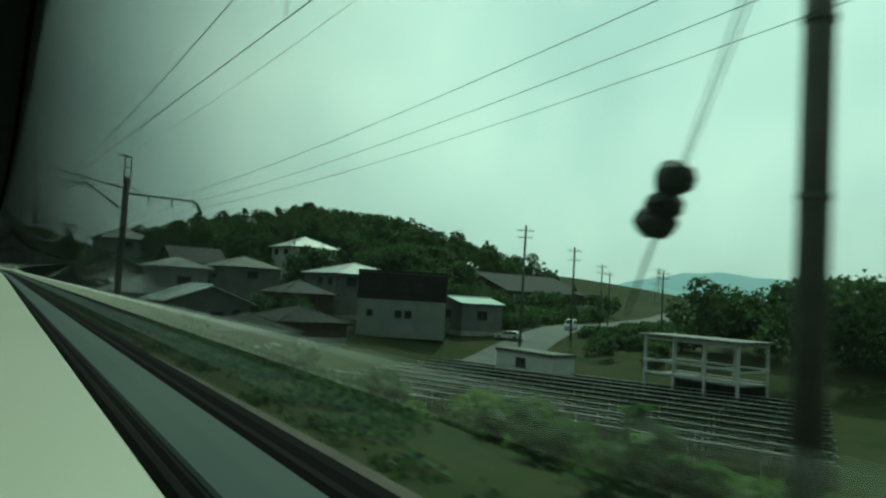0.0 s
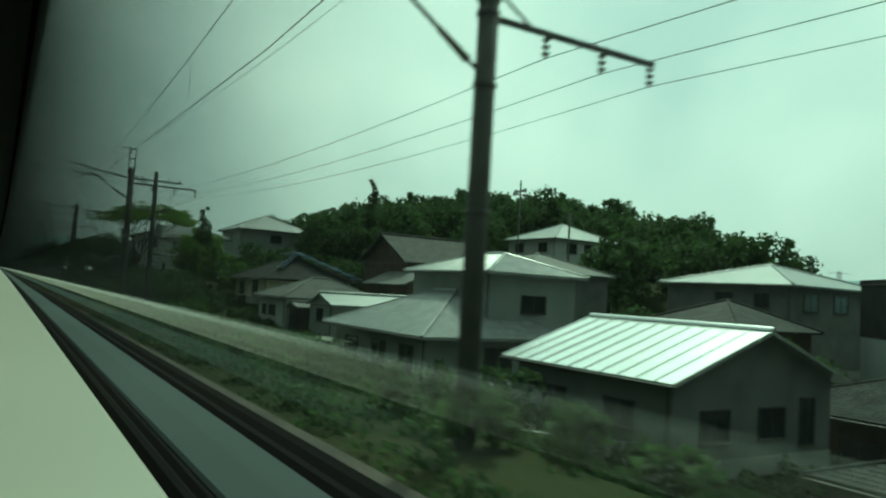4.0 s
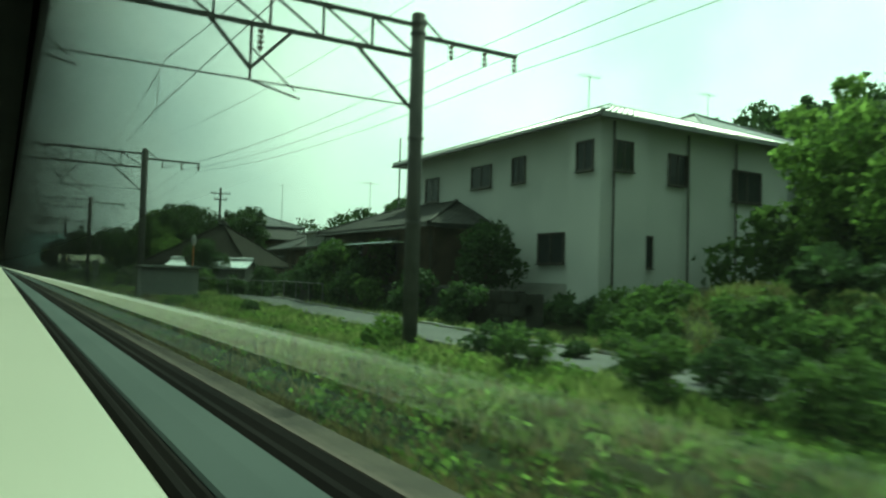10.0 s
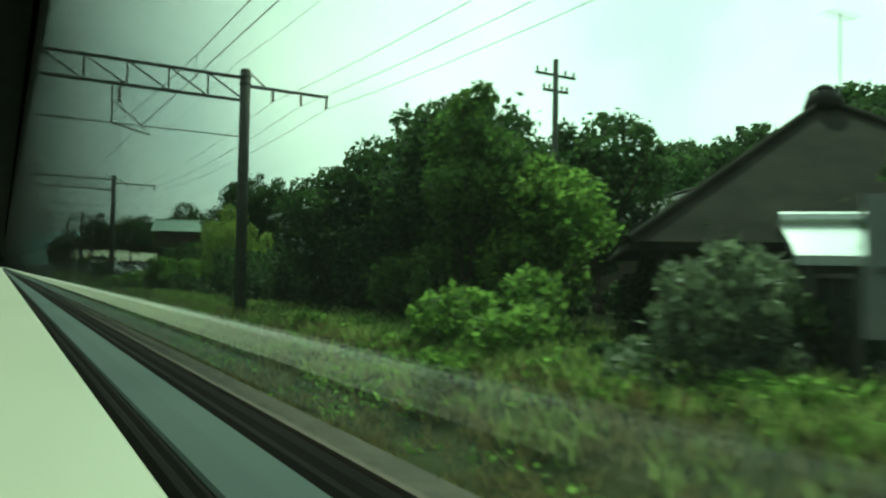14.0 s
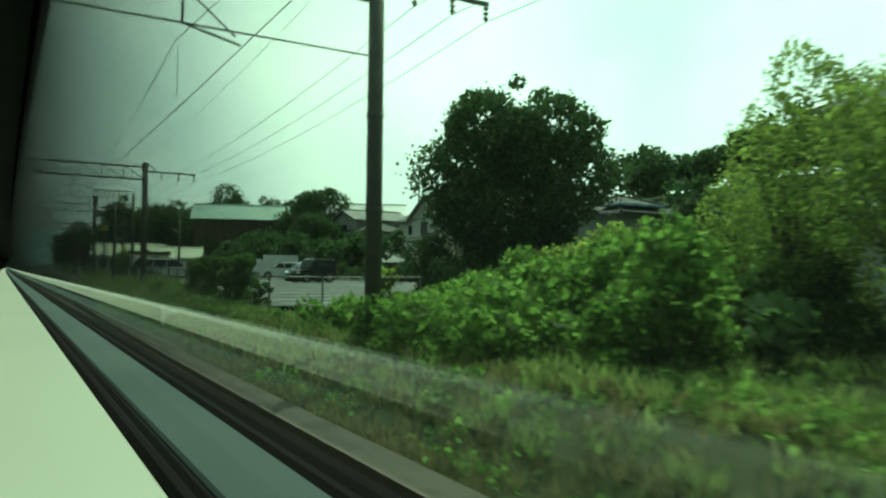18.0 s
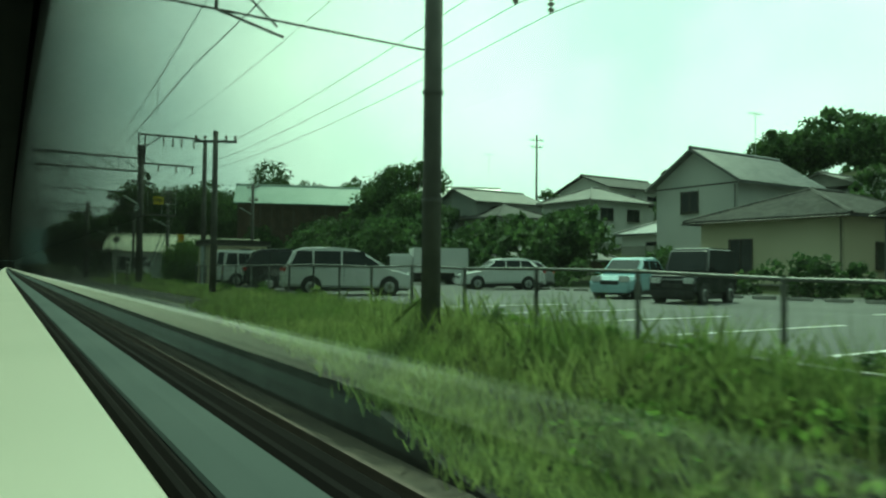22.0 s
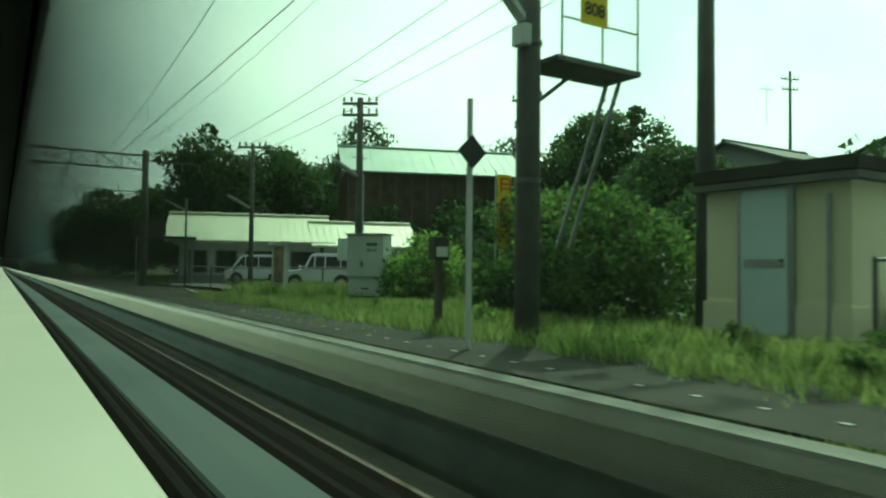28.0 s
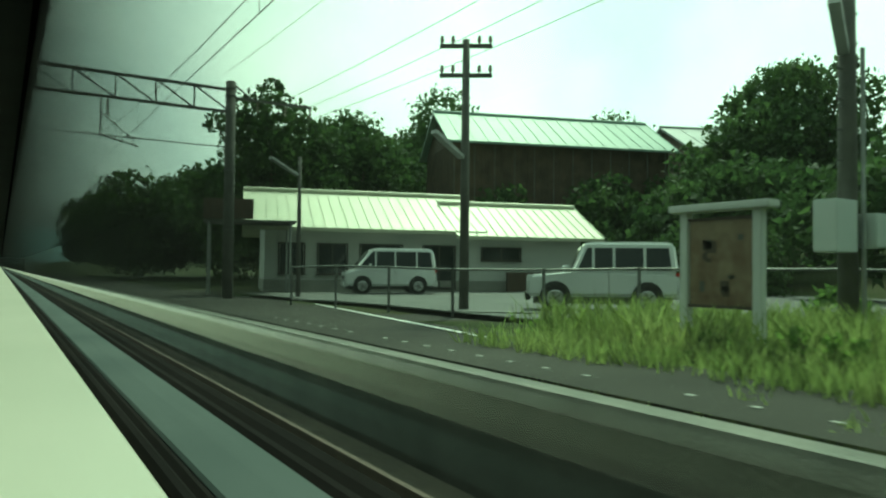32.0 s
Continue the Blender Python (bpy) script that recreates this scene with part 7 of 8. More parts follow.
plain = [p for p in plain if abs(p[1] - 0.52 * p[0] - 46) > 10]
near_plain = [(RNG.uniform(82, 102), RNG.uniform(38, 60), RNG.uniform(9, 12), RNG.uniform(3.5, 5)) for i in range(16)]
near_plain += [(RNG.uniform(72, 98), RNG.uniform(14, 44), RNG.uniform(9, 13), RNG.uniform(3.5, 5)) for i in range(14)]
woods("plain_grove", "dark grove beside the valley road", near_plain, L_DARK, 0.4, 0.45)
woods("plain_trees", "scattered trees on the far plain", plain, L_DARK, 0.6, 0.5)

spots = []
for x0, x1, y0, y1, n, h in ((20, 36, 60, 80, 16, 3.0), (63, 72, 76, 86, 6, 4.5), (74, 96, 100, 108, 9, 5.5), (38, 50, 95, 103, 7, 4.5), (66, 110, 112, 128, 16, 7.0), (76, 100, 58, 72, 9, 3.5), (18, 26, 92, 100, 5, 3.0)):
    spots += [(RNG.uniform(x0, x1), RNG.uniform(y0, y1), h * RNG.uniform(0.7, 1.2), h * RNG.uniform(0.4, 0.55)) for i in range(n)]
woods("village_trees", "dark trees between the village houses", [p for p in spots if abs(p[1] - 0.52 * p[0] - 44) > 9 and clear(p[0], p[1], ((30.5, 78.8, 4.5), (29.3, 92.6, 5), (40.5, 87.5, 5)))], L_DARK, 0.26, 0.45, 6)
hedge = []
for i in range(330):
    x = RNG.uniform(30, 135)
    d = RNG.uniform(-26, 22)
    if -9.5 < d < 5.5 or (x < 62 and d > 0) or (x < 76 and d < 0):
        continue
    k = RNG.uniform(0.9, 1.9) * (1 if d < 0 else 1.7)
    hedge.append((x, 0.52 * x + 46 + d, k, k * 1.3))
woods("field_hedges", "dark weeds and hedges beside the valley road", hedge, L_DARK, 0.34, 0.42, 4)
ts = thing("tin_shed", "low open shed with a rusty pale sheet roof", "shed", "", (16.3, 159.9, 0.22), -30)
bm = bmesh.new()
for i in range(12):
    box(bm, -1.74 + 0.29 * i, -1.47 + 0.29 * i, -0.9, 0.9, 1.585 + 0.012 * (i % 2), 1.61 + 0.012 * (i % 2), 0.004)
part("roof", bm, M_SHEET, ts)
for x in (-1.6, 1.6):
    for y in (-0.8, 0.8):
        part("post", boxed(x - 0.05, x + 0.05, y - 0.05, y + 0.05, -0.8, 1.585), M_BROWN, ts)
for x, y, k in ((14.6, 159.6, 0.75), (15.4, 158.4, 0.7), (16.4, 157.9, 0.65), (14.0, 160.9, 0.8), (17.3, 157.4, 0.6), (16.2, 159.8, 0.8), (17.2, 161.2, 0.9), (15.2, 161.6, 0.9)):
    shrub("bramble_clump", "tangled dark bramble clump round the tin shed", x, y, k, k, k * 1.65, L_DARK if y < 160 else L_MID, 0.08, 0.6, 10, category="brambles", group="bramble clumps")
blades("terrace_grass", "dry yellowish grass over the garden terrace", [(13.0, 18.5, 157.5, 174.5, 1.0)], 70, 0.28, L_GRASS, 0.014)
for x, y, k in ((16.2, 172.2, 0.9), (16.6, 169.6, 1.0), (16.0, 166.4, 0.8), (17.4, 174.2, 1.1)):
    shrub("terrace_bush", "green bush on the edge of the garden terrace", x, y, k, k * 1.2, k * 1.1, L_MID, 0.09, 0.8, 14, group="bushes on the terrace")
tree("conifer", "tall pointed dark conifer behind the garden terrace", 26.0, 170.8, 10.2, 2.2, L_DARK, 0.2, 0.6, 20, 0.1, "cone", limbs=5)
ut = thing("umbrella_tree", "wide flat-topped tree with bare spreading limbs and feathery leaves", "tree", "", (15.7, 156.3, ground_z(15.7, 156.3) - 0.2))
wood, sprays = bmesh.new(), []
low_z = ut.location.z
fork = Vector((0.12, 0.1, 3.1 - low_z))
tube(wood, (0, 0, 0), fork * 0.5 + Vector((0.08, 0, 0)), 0.24, 0.19, 10)
tube(wood, fork * 0.5 + Vector((0.08, 0, 0)), fork, 0.19, 0.17, 10)
for i in range(6):
    a1 = 2 * math.pi * (i + RNG.uniform(-0.2, 0.2)) / 6
    p1 = fork + Vector((0.7 * math.cos(a1), 0.7 * math.sin(a1), 1.5 + RNG.uniform(-0.3, 0.3)))
    p2 = fork + Vector((1.9 * math.cos(a1 + 0.15), 1.9 * math.sin(a1 + 0.15), 3.2 + RNG.uniform(-0.3, 0.4)))
    tube(wood, fork - Vector((0, 0, 0.15)), p1, 0.115, 0.09, 7)
    tube(wood, p1, p2, 0.09, 0.065, 7)
    for j in range(3):
        a2 = a1 + (j - 1) * 0.5 + RNG.uniform(-0.15, 0.15)
        rr = (3.2, 2.1, 2.9)[j] + RNG.uniform(-0.4, 0.4)
        p3 = Vector((1.0 + rr * math.cos(a2), rr * math.sin(a2), 8.3 - 0.05 * rr * rr - low_z + RNG.uniform(-0.4, 0.3)))
        tube(wood, p2 if j else p1.lerp(p2, 0.6), p3, 0.055, 0.03, 5)
        for q in range(4):
            a3 = a2 + RNG.uniform(-0.55, 0.55)
            r3 = rr + RNG.uniform(-0.9, 1.9)
            p4 = Vector((1.0 + r3 * math.cos(a3), r3 * math.sin(a3), 9.7 - 0.065 * r3 * r3 - low_z + RNG.uniform(-0.9, 0.2)))
            tube(wood, p3, p4, 0.028, 0.009, 4)
            for w in range(4):
                off = RNG.normal(scale=(0.55, 0.55, 0.12))
                sprays.append((p4.x + off[0], p4.y + off[1], p4.z + off[2], RNG.uniform(0.35, 0.75), 0.26))
part("trunk", wood, M_BARK, ut, "dark bare branching limbs", soft=True)
v, f = leaf_mesh(crown_points(sprays, 0.22, 0.08), 0.08)
raw("crown", v, f, L_LIGHT, ut, "feathery flat leafy sprays")
tree("tree", "large rounded dark tree beside the car park", 25.2, 285.0, 12.2, 6.2, L_DARK, 0.14, 0.62, 64, 0.06, limbs=12, lump=0.30)
tree("cypress", "tall dark conical conifer on the hilltop", 55.3, 180, 17.0, 2.6, L_DARK, 0.32, 0.6, 26, 0.1, "cone", limbs=4)
tree("cypress", "dark conical conifer beside the far lane", 120, 116.5, 8.5, 1.8, L_DARK, 0.35, 0.6, 9, 0.05, "cone", limbs=4)
tree("cypress", "slim dark conifer among hillside houses", 58, 338, 7, 1.3, L_DARK, 0.25, 0.6, 9, 0.05, "cone", limbs=4)
tree("tree", "broad dark tree on the slope behind the yard", 43.0, 358.0, 9.2, 4.2, L_DARK, 0.20, 0.6, 28, 0.15)
tree("tree", "broad leafy tree on the slope above the car park", 48.5, 369.5, 14.8, 5.6, L_DARK, 0.24, 0.6, 26, 0.12)
tree("tree", "big dark tree rising over the station roof", 20.6, 388.6, 14.2, 5.6, L_DARK, 0.24, 0.6, 28, 0.10)
tree("tree", "dark tree behind the station", 27.5, 392.0, 12.5, 5.6, L_DARK, 0.24, 0.6, 24, 0.12)
tree("tree", "loose green tree near the old farmhouse", 15.0, 229.5, 8.2, 3.4, L_DARK, 0.15, 0.6, 26, 0.12)
tree("tree", "loose green tree near the old farmhouse", 17.5, 235.5, 9.0, 3.6, L_DARK, 0.16, 0.6, 26, 0.12)
tree("tree", "rounded dark tree by the utility pole", 22.0, 231.0, 9.0, 3.0, L_DARK, 0.16, 0.6, 22, 0.15)
tree("tree", "small leafy tree with yellowish leaves", 14.0, 224.5, 4.8, 2.1, L_LIGHT, 0.13, 0.6, 20, 0.1)
tree("tree", "bright green young tree beside the raised garden", 24.0, 169.4, 5.2, 2.8, L_LIGHT, 0.15, 0.6, 24, 0.15)
tree("tree", "bright green tree with a leaning trunk", 26.0, 172.5, 8.0, 3.4, L_LIGHT, 0.16, 0.6, 24, 0.15)
tree("tree", "small pine in the garden", 18.6, 183.4, 4.2, 1.6, L_DARK, 0.11, 0.6, 18, 0.25)
tree("tree", "small garden tree under the annex eave", 17.6, 190.4, 3.6, 1.5, L_MID, 0.11, 0.6, 16, 0.2)
tree("tree", "tall dark tree wrapped in creepers beside the line", 12.9, 234.6, 6.9, 2.6, L_DARK, 0.12, 0.6, 24, 0.06)
tree("tree", "leafy tree wrapped in bright creepers", 13.0, 226.4, 7.2, 2.4, L_MID, 0.12, 0.6, 24, 0.06)
tree("bamboo_clump", "clump of feathery yellow-green bamboo", 16.6, 263.6, 6.8, 2.0, L_YELLOW, 0.075, 0.45, 60, 0.05, squash=1.3, lump=0.27)
tree("bamboo_clump", "clump of feathery yellow-green bamboo", 15.0, 260.8, 6.2, 2.1, L_YELLOW, 0.075, 0.45, 48, 0.05, squash=1.2, lump=0.27)
tree("bamboo_clump", "clump of feathery yellow-green bamboo", 20.4, 268.0, 4.8, 2.1, L_YELLOW, 0.085, 0.45, 48, 0.1, squash=1.2, lump=0.27)
tree("tree", "bare-branched red plum tree", 15.2, 215.0, 4.2, 2.0, L_DARK, 0.09, 0.6, 14, 0.25, limbs=12)
for x, y, sx, sy, hh, m, lab in ((13.4, 135.4, 2.8, 3.2, 5.0, L_DARK, "big dark bush overgrown with creepers"), (15.8, 131.0, 2.2, 2.0, 2.6, L_MID, "rounded green bush beside the line"), (17.5, 143.4, 3.2, 4.0, 3.4, L_DARK, "dark creeper-covered thicket by the line"), (13.2, 145.0, 2.3, 2.2, 2.6, L_MID, "bright loquat-like bush with yellow tips"), (13.2, 138.6, 1.5, 1.8, 3.0, L_DARK, "tall dark bush beside the lane"), (17.8, 164.0, 2.2, 2.0, 1.6, L_DARK, "dark bush under the umbrella tree"), (16.5, 168.0, 1.4, 2.0, 1.2, L_MID, "low green bush on the bank"), (18.5, 174.5, 1.6, 2.4, 1.5, L_MID, "garden bush on the raised bank"), (11.6, 159.0, 1.3, 1.0, 1.2, L_DARK, "dark weedy bush beside the line"), (12.4, 227.5, 1.8, 2.2, 2.4, L_MID, "leafy bush with pale flowers"), (11.2, 222.0, 1.3, 1.6, 1.6, L_LIGHT, "pale-leaved shrub beside the line"), (15.2, 221.5, 1.3, 1.4, 2.3, L_DARK, "dark flowering shrub by the shed"), (10.5, 216.3, 1.7, 1.1, 1.9, L_PALE, "dark bush with pale grey-green leaf tips"), (13.4, 233.0, 2.4, 3.0, 3.4, L_DARK, "tall dark creeper-grown thicket beside the railway"), (12.6, 241.0, 1.8, 4.0, 2.6, L_DARK, "dark creeper thicket beside the line"), (14.2, 249.0, 2.2, 4.2, 2.8, L_DARK, "overgrown dark hedge beside the line"), (15.5, 256.0, 2.2, 3.6, 3.2, L_DARK, "overgrown dark hedge below the houses"), (16.8, 264.2, 2.2, 2.0, 2.8, L_MID, "green thicket growing below bamboo"), (18.8, 260.0, 2.0, 3.0, 3.4, L_MID, "green thicket behind the hedge"), (21.6, 286.4, 2.4, 2.2, 3.6, L_DARK, "dark shrubs under the big tree"), (25.0, 283.6, 3.2, 2.6, 4.2, L_DARK, "dark shrubs under the big tree"), (18.7, 287.3, 0.7, 0.7, 1.7, L_YELLOW, "yellow-green shrub by the car park"), (20.6, 273.5, 3.0, 2.4, 3.2, L_YELLOW, "tall yellow-green shrubs on the bank"), (15.6, 203.2, 1.2, 1.1, 1.9, L_DARK, "clipped round dark garden bush"), (17.3, 199.6, 1.4, 1.6, 2.2, L_DARK, "dark garden shrub by the wall"), (18.6, 279.8, 1.6, 1.2, 2.2, L_DARK, "dark shrub at the car park corner"), (19.0, 194.6, 1.2, 3.0, 2.6, L_DARK, "dark garden hedge under the annex"), (13.8, 336.3, 2.0, 1.9, 2.45, L_MID, "large arching green bush by the fence"), (15.2, 338.4, 2.2, 1.9, 2.75, L_MID, "large arching green bush by the fence"), (13.8, 338.8, 1.2, 1.0, 2.0, L_MID, "green bush behind the marker post"), (15.4, 344.8, 1.6, 1.5, 2.25, L_LIGHT, "rounded yellow-green bush near the cabinet"), (15.0, 347.6, 0.7, 0.8, 2.0, L_MID, "tall leafy shrub behind the cabinet"), (17.0, 349.2, 1.6, 1.6, 0.8, L_MID, "low weeds behind the notice board"), (28.5, 296.0, 2.0, 3.0, 2.0, L_DARK, "dark hedge at the edge of the car park"), (31.0, 322.0, 1.6, 12.0, 2.2, L_DARK, "long dark hedge behind the parked cars"), (31.0, 308.0, 1.2, 6.0, 1.6, L_DARK, "dark hedge behind the parked cars"), (31.0, 364.0, 2.6, 3.6, 3.0, L_DARK, "dense dark shrubs behind the yard"), (15.9, 184.6, 1.0, 1.4, 2.3, L_DARK, "dark garden shrub behind the wall"), (15.8, 188.2, 0.9, 1.5, 2.0, L_MID, "leafy garden shrub behind the wall"), (15.9, 191.6, 0.9, 1.2, 2.4, L_DARK, "dark garden shrub behind the wall"), (15.7, 180.6, 0.9, 1.6, 1.9, L_DARK, "dark garden shrub behind the wall"), (17.4, 193.5, 1.3, 2.4, 3.4, L_DARK, "tall dark garden shrub hiding the annex"), (17.6, 198.9, 1.3, 2.0, 3.1, L_DARK, "clipped dark garden hedge before the white house"), (16.2, 194.6, 1.3, 1.6, 4.2, L_DARK, "tall dark garden tree hiding the annex"), (16.0, 192.2, 1.2, 1.4, 3.6, L_MID, "leafy garden tree before the annex"), (15.9, 190.0, 1.0, 1.3, 3.0, L_DARK, "dark garden shrub before the annex"), (9.3, 220.6, 1.2, 1.7, 1.45, L_LIGHT, "sunlit mound of broad-leaved creeper"), (13.0, 209.0, 1.6, 1.6, 1.5, L_MID, "tangled green bush beside the lane"), (13.6, 212.4, 1.5, 1.8, 1.9, L_DARK, "tangled dark bush before the shed"), (13.2, 218.0, 1.6, 2.0, 2.2, L_DARK, "tangled dark bush before the farmhouse")):
    shrub("bush", lab, x, y, sx, sy, hh, m, 0.085 if "arching" in lab or "rounded yellow" in lab else 0.12 if sy < 4 else 0.16, 0.76, 16 if sy < 4 else 30)
for i, (y, lat, r) in enumerate([(265.5 + 0.72 * k, 6.4 + 2.1 * (k % 3) + 0.5 * math.sin(k), 1.55) for k in range(10)] + [(271.6, 11.0, 1.9), (273.6, 12.4, 1.9), (269.0, 10.2, 1.8), (270.4, 13.2, 2.0), (264.6, 9.6, 1.5), (263.2, 8.6, 1.3), (265.8, 11.6, 1.6), (262.4, 7.6, 1.0)]):
    shrub("kudzu_mound", "mound of bright broad-leaved kudzu creeper", track_x(y) + lat + 1.2, y, r, r, (1.1 + 0.35 * (i % 3) + 0.25 * (i % 2) + (0.5 if lat > 9.5 else 0)) * (1.15 - 0.07 * (y - 265)), L_LIGHT, 0.115, 0.75, 18, category="creeper", group="kudzu mounds")
for x, y, sy, hh in ((10.25, 288.5, 2.3, 2.05), (10.25, 283.2, 1.65, 2.15), (10.25, 280.6, 0.3, 1.1)):
    if sy:
        shrub("creeper_on_fence", "dense ivy-like creeper grown over the fence", x, y, 0.55, sy, hh, L_MID, 0.08, 1.0, int(52 * sy) + 8, dome=0.04, category="creeper", group="creepers on the fence")
for i in range(46):
    y = RNG.uniform(6, 300)
    lat = RNG.uniform(5.6, 8.6) + (1.5 if y < 110 else 0)
    k = RNG.uniform(0.28, 0.62)
    shrub("weed_clump", "leafy weed clump on the railway bank", track_x(y) + lat, y, k, k * RNG.uniform(0.8, 1.5), k * RNG.uniform(0.9, 1.8), L_DARK if y < 110 else (L_MID, L_LIGHT, L_LIGHT, L_DARK)[i % 4], 0.06, 0.8, 8, category="weeds", group="weed clumps on the bank")
for i in range(16):
    y = RNG.uniform(6, 30) if i < 6 else RNG.uniform(96, 132)
    lat = RNG.uniform(8.5, 12.0)
    k = RNG.uniform(0.8, 1.5)
    shrub("bank_bush", "green bush on the embankment slope", track_x(y) + lat, y, k, k, k * 1.1, (L_MID, L_DARK, L_DARK)[i % 3], 0.09, 0.8, 12, category="shrub", group="bushes on the embankment")


def turf_z(u, y):
    g = ground_z(track_x(y) + u, y)
    if y < 308:
        return max(g, ramp_z(y)) if u < 6.6 else g
    return max(g, 0.93) if u < (5.9 if y < 330 else 6.4) else g


blades("bank_grass", "long green grass on the railway bank", [(5.4, 9.5, 112, 200, 0.9), (5.4, 9.0, 200, 268, 0.9), (5.4, 7.6, 268, 296, 1.3)], 90, 0.26, L_GRASS)
blades("dry_grass", "dry brownish grass beside the ballast", [(4.0, 6.8, 112, 200, 1.2), (4.0, 6.8, 200, 293, 1.3)], 80, 0.22, L_DRY)
blades("slope_grass", "grass and weeds below the bank", [(8.5, 14, 112, 150, 0.5), (9, 13.0, 150, 200, 0.8), (9, 14, 200, 262, 0.6)], 50, 0.30, L_GRASS, 0.016)
blades("platform_grass", "tall bright grass between platform and car park", [(3.98, 8.4, 293.5, 308.5, 1.5), (5.7, 8.3, 308, 332, 1.45), (5.9, 8.6, 332, 352, 1.5), (8.4, 10.8, 334, 351, 0.9)], 230, 0.25, L_GRASS, 0.009, turf_z)
carpet("bank_weeds", "bright leafy weeds covering the railway bank", [(4.6, 8.8, 112, 200, 1.1), (4.6, 9.0, 200, 268, 1.1), (4.8, 8.0, 268, 296, 0.9)], 30, 0.075, 0.24, L_LIGHT)
carpet("lane_weeds", "fresh bright green weeds along the lane", [(6.2, 9.3, 156, 206, 1.4), (11.6, 13.2, 158, 200, 0.7)], 34, 0.075, 0.22, L_LIGHT)
carpet("dark_weeds", "darker leafy weeds on the bank", [(5.0, 12.5, 112, 268, 0.35)], 30, 0.09, 0.3, L_MID)
carpet("slope_weeds", "dark weeds on the embankment slope", [(10.0, 22.0, 20, 112, 0.45), (9.0, 24.0, 0, 34, 0.4)], 30, 0.16, 0.5, L_DARK)
carpet("shady_weeds", "dark leafy weeds on the high embankment", [(4.6, 11.0, 0, 112, 0.9)], 30, 0.10, 0.35, L_DARK)
blades("tall_weeds", "tall yellow-green weeds round the notice board", [(7.2, 8.3, 346.5, 352.6, 0.9), (8.3, 11.5, 347, 352.6, 1.0), (10.5, 12.5, 340, 347, 0.5)], 190, 0.50, L_GRASS, 0.007, None)
carpet("board_weeds", "leafy bright weeds round the notice board", [(6.9, 11.5, 345.5, 352.6, 0.9)], 30, 0.06, 0.3, L_LIGHT)
blades("tall_grass", "tall wispy grass clumps on the platform ramp", [(5.6, 8.4, 294, 306, 0.5), (5.2, 7.6, 286, 295, 0.35)], 70, 0.62, L_GRASS, 0.006, turf_z)
blades("platform_weeds", "tufts of grass in the cracks of the platform", [(4.9, 5.8, 309, 350, 0.3)], 40, 0.10, L_GRASS, 0.01, turf_z)
for i in range(46):
    y = RNG.uniform(296, 350)
    lat = RNG.uniform(6.6, 8.3)
    k = RNG.uniform(0.14, 0.34)
    shrub("weed_tuft", "leafy green weed tuft in the long grass", track_x(y) + lat, y, k, k * RNG.uniform(0.9, 1.6), k * RNG.uniform(1.1, 2.0), (L_MID, L_LIGHT, L_GRASS, L_MID)[i % 4], 0.045, 0.6, 8, category="weeds", base=turf_z(lat, y) - 0.03, group="weed tufts by the platform")
carpet("creeping_weeds", "broad-leaved creeping weeds on the railway bank", [(5.0, 8.2, 274, 293, 1.3)], 40, 0.075, 0.30, L_MID)
carpet("terrace_weeds", "leafy weeds over the garden terrace", [(10.5, 20.0, 150, 171, 0.8)], 30, 0.09, 0.34, L_MID)
blades("dry_terrace_grass", "dry pale grass over the garden terrace", [(11.5, 20.0, 152, 174, 1.0)], 40, 0.30, L_DRY, 0.014)
cover = []
for i in range(1350):
    y = RNG.uniform(2, 262) if i < 1150 else RNG.uniform(0, 118)
    lat = (RNG.uniform(9.5, 30) if y > 60 else RNG.uniform(10, 22)) if i < 1150 else RNG.uniform(6.5, 12)
    x = track_x(y) + lat
    if 155 < y < 200 and x < 17.8:
        continue
    cover.append((x, y, RNG.uniform(0.5, 1.3), RNG.uniform(0.5, 1.1)))
woods("undergrowth", "dark weeds and brambles over the ground", cover, L_DARK, 0.17, 0.42, 4)
strip("lane", list(np.arange(166, 206, 2.0)), lane_edge, lambda y: lane_edge(y) + 2.3, 0.0, M_LANE, "narrow grey lane below the garden wall", depth=0.4, z=lambda y: float(np.interp(y, (150, 160, 200), (-0.6, 0.15, 0.52))) + 0.10)
lk = bmesh.new()
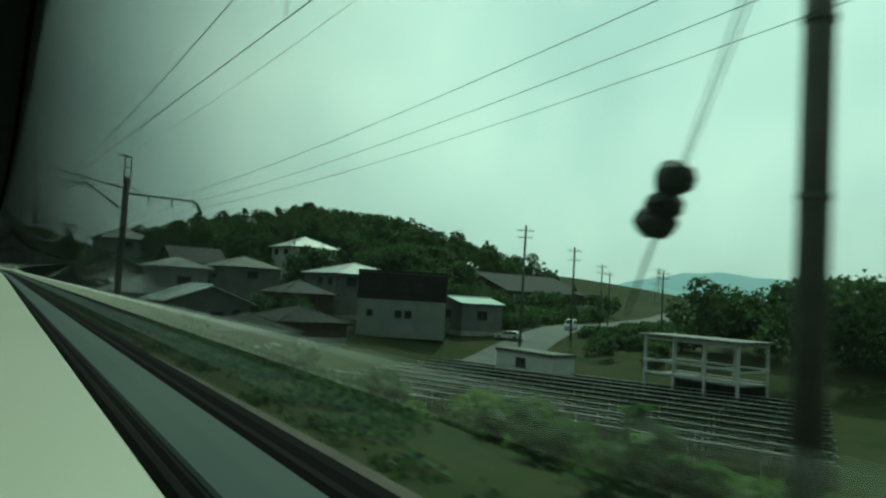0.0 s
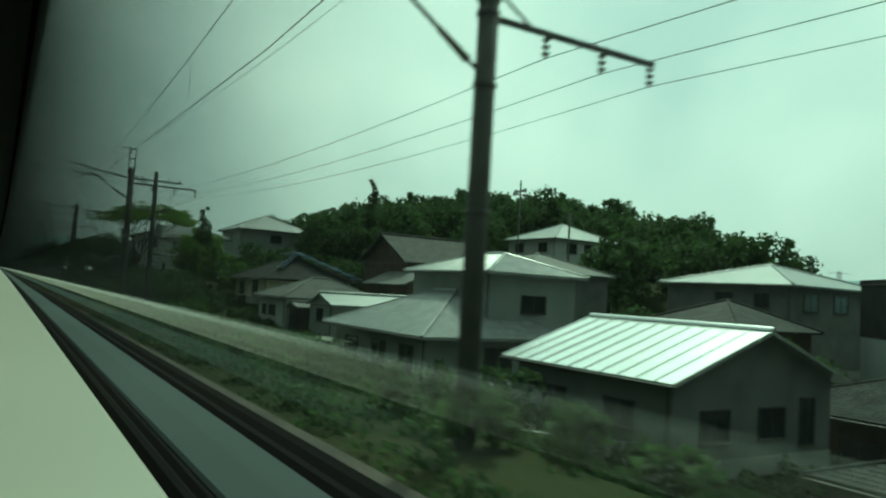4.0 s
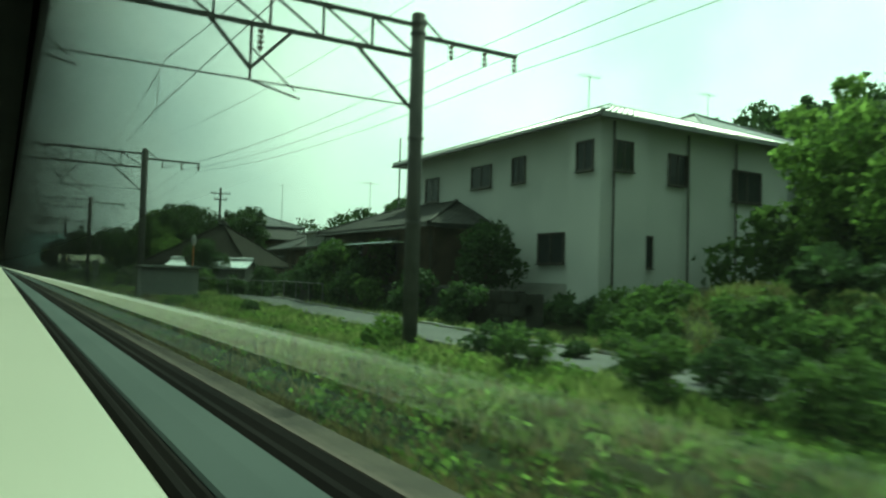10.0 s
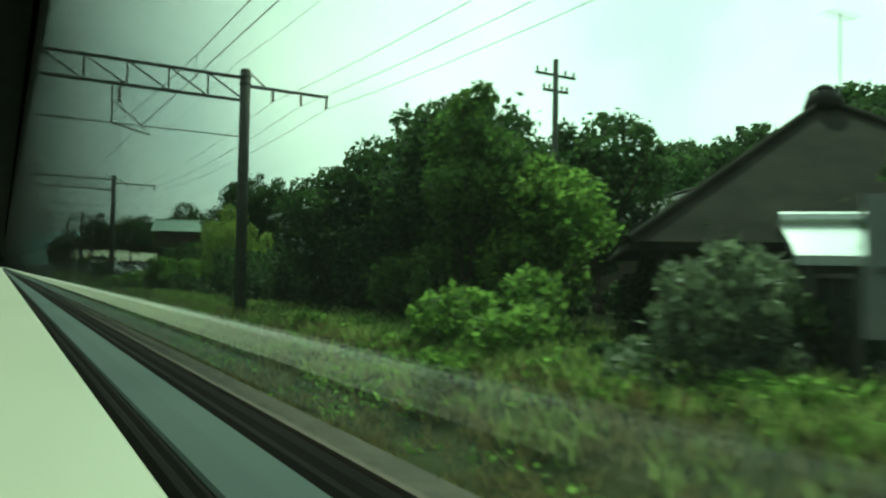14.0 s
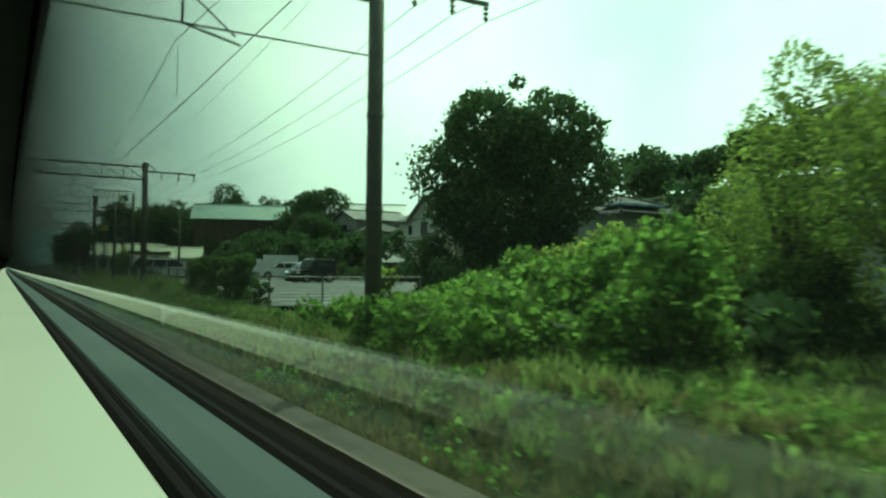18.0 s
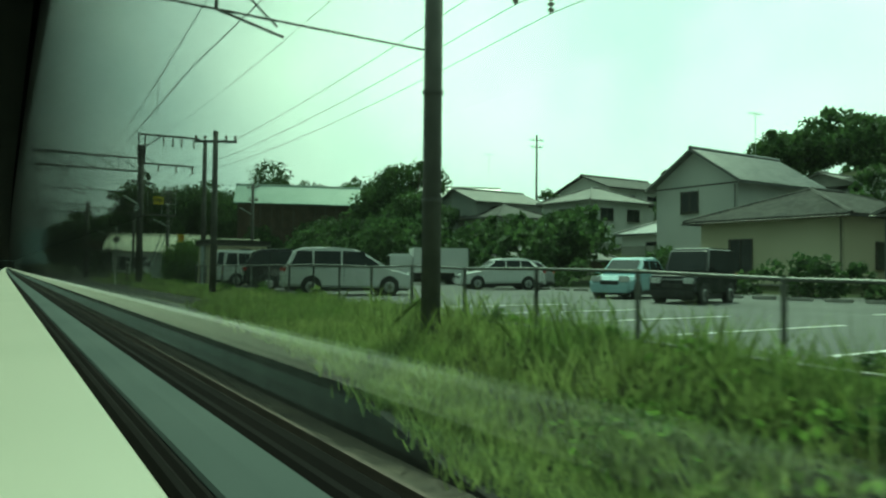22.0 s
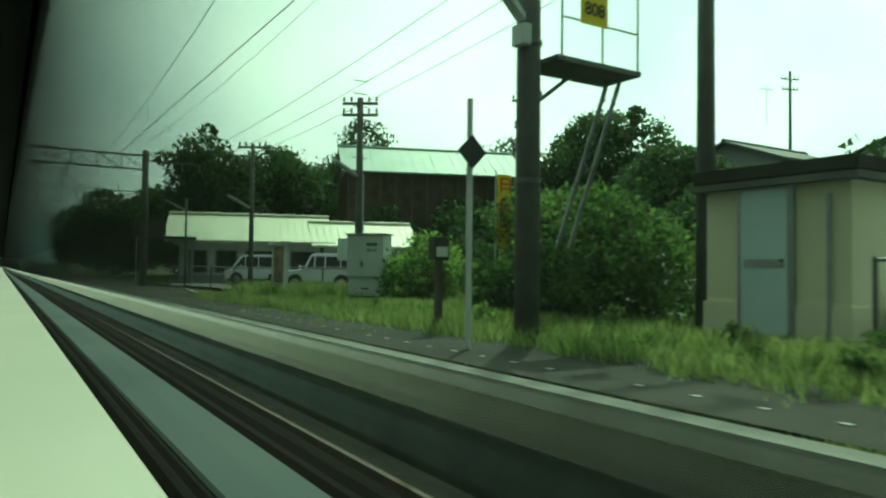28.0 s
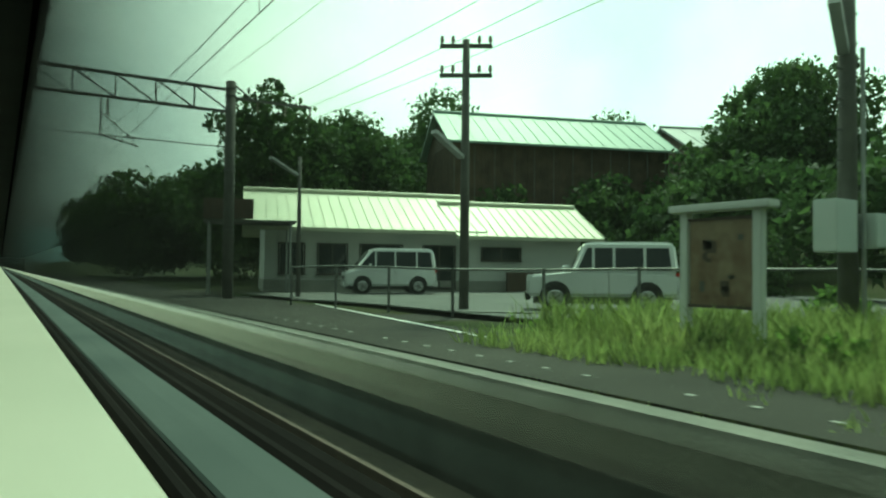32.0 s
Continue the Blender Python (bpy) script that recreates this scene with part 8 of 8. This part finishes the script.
for i in range(17):
    y = 168.2 + 2.0 * i
    x = track_x(y) + lane_edge(y) + 2.33
    box(lk, x, x + 0.14, y - 0.98, y + 0.98, -0.5, float(np.interp(y, (150, 160, 200), (-0.6, 0.15, 0.52))) + 0.17, 0.015)
tagged(part("lane_kerb", lk, M_CONC), "low weathered concrete kerb stones along the lane", "kerb", "", "stuff")

for x, y, k in ((11.2, 13.0, 1.3), (12.4, 10.2, 1.2), (10.6, 17.5, 1.1), (13.2, 15.5, 1.5), (12.0, 22.0, 1.2), (14.0, 20.0, 1.4), (12.5, 7.4, 1.8), (11.2, 9.4, 1.5), (14.2, 9.2, 2.2), (10.7, 12.4, 1.4), (13.6, 12.2, 1.8), (15.8, 11.4, 2.3), (12.0, 5.2, 1.7), (10.8, 6.6, 1.3)):
    shrub("bank_bush", "green bush on the embankment slope", x, y, k, k, k * 1.5, L_MID if y < 13 else L_DARK, 0.10, 0.7, 14, group="bushes on the embankment")

for i in range(34):
    y = 151.5 + 0.62 * i + RNG.uniform(-0.4, 0.4)
    x = track_x(y) + (8.6, 10.4, 12.2, 9.4, 11.3)[i % 5] + RNG.uniform(-0.4, 0.4)
    k = RNG.uniform(0.35, 0.75)
    shrub("bramble_clump", "tangled dark bramble clump below the umbrella tree", x, y, k, k * 1.2, k * RNG.uniform(1.0, 1.7), (L_MID, L_DARK, L_MID, L_DARK, L_PALE)[i % 5], 0.07, 0.6, 9, category="brambles", group="bramble clumps")

# ---- far mountains, with haze and glow put into their colour ----
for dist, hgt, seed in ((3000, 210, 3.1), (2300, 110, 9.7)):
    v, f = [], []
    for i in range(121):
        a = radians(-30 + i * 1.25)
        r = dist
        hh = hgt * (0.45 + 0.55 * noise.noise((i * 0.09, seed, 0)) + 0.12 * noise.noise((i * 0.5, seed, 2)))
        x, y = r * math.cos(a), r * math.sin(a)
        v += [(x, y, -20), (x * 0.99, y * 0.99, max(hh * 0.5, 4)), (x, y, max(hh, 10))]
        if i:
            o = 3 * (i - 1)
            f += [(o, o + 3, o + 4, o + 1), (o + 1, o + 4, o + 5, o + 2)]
    tagged(raw("backdrop", v, f, M_PAINTEDHAZE, soft=True), "pale blue mountains on the horizon with painted haze and glow", "", "", "structure")
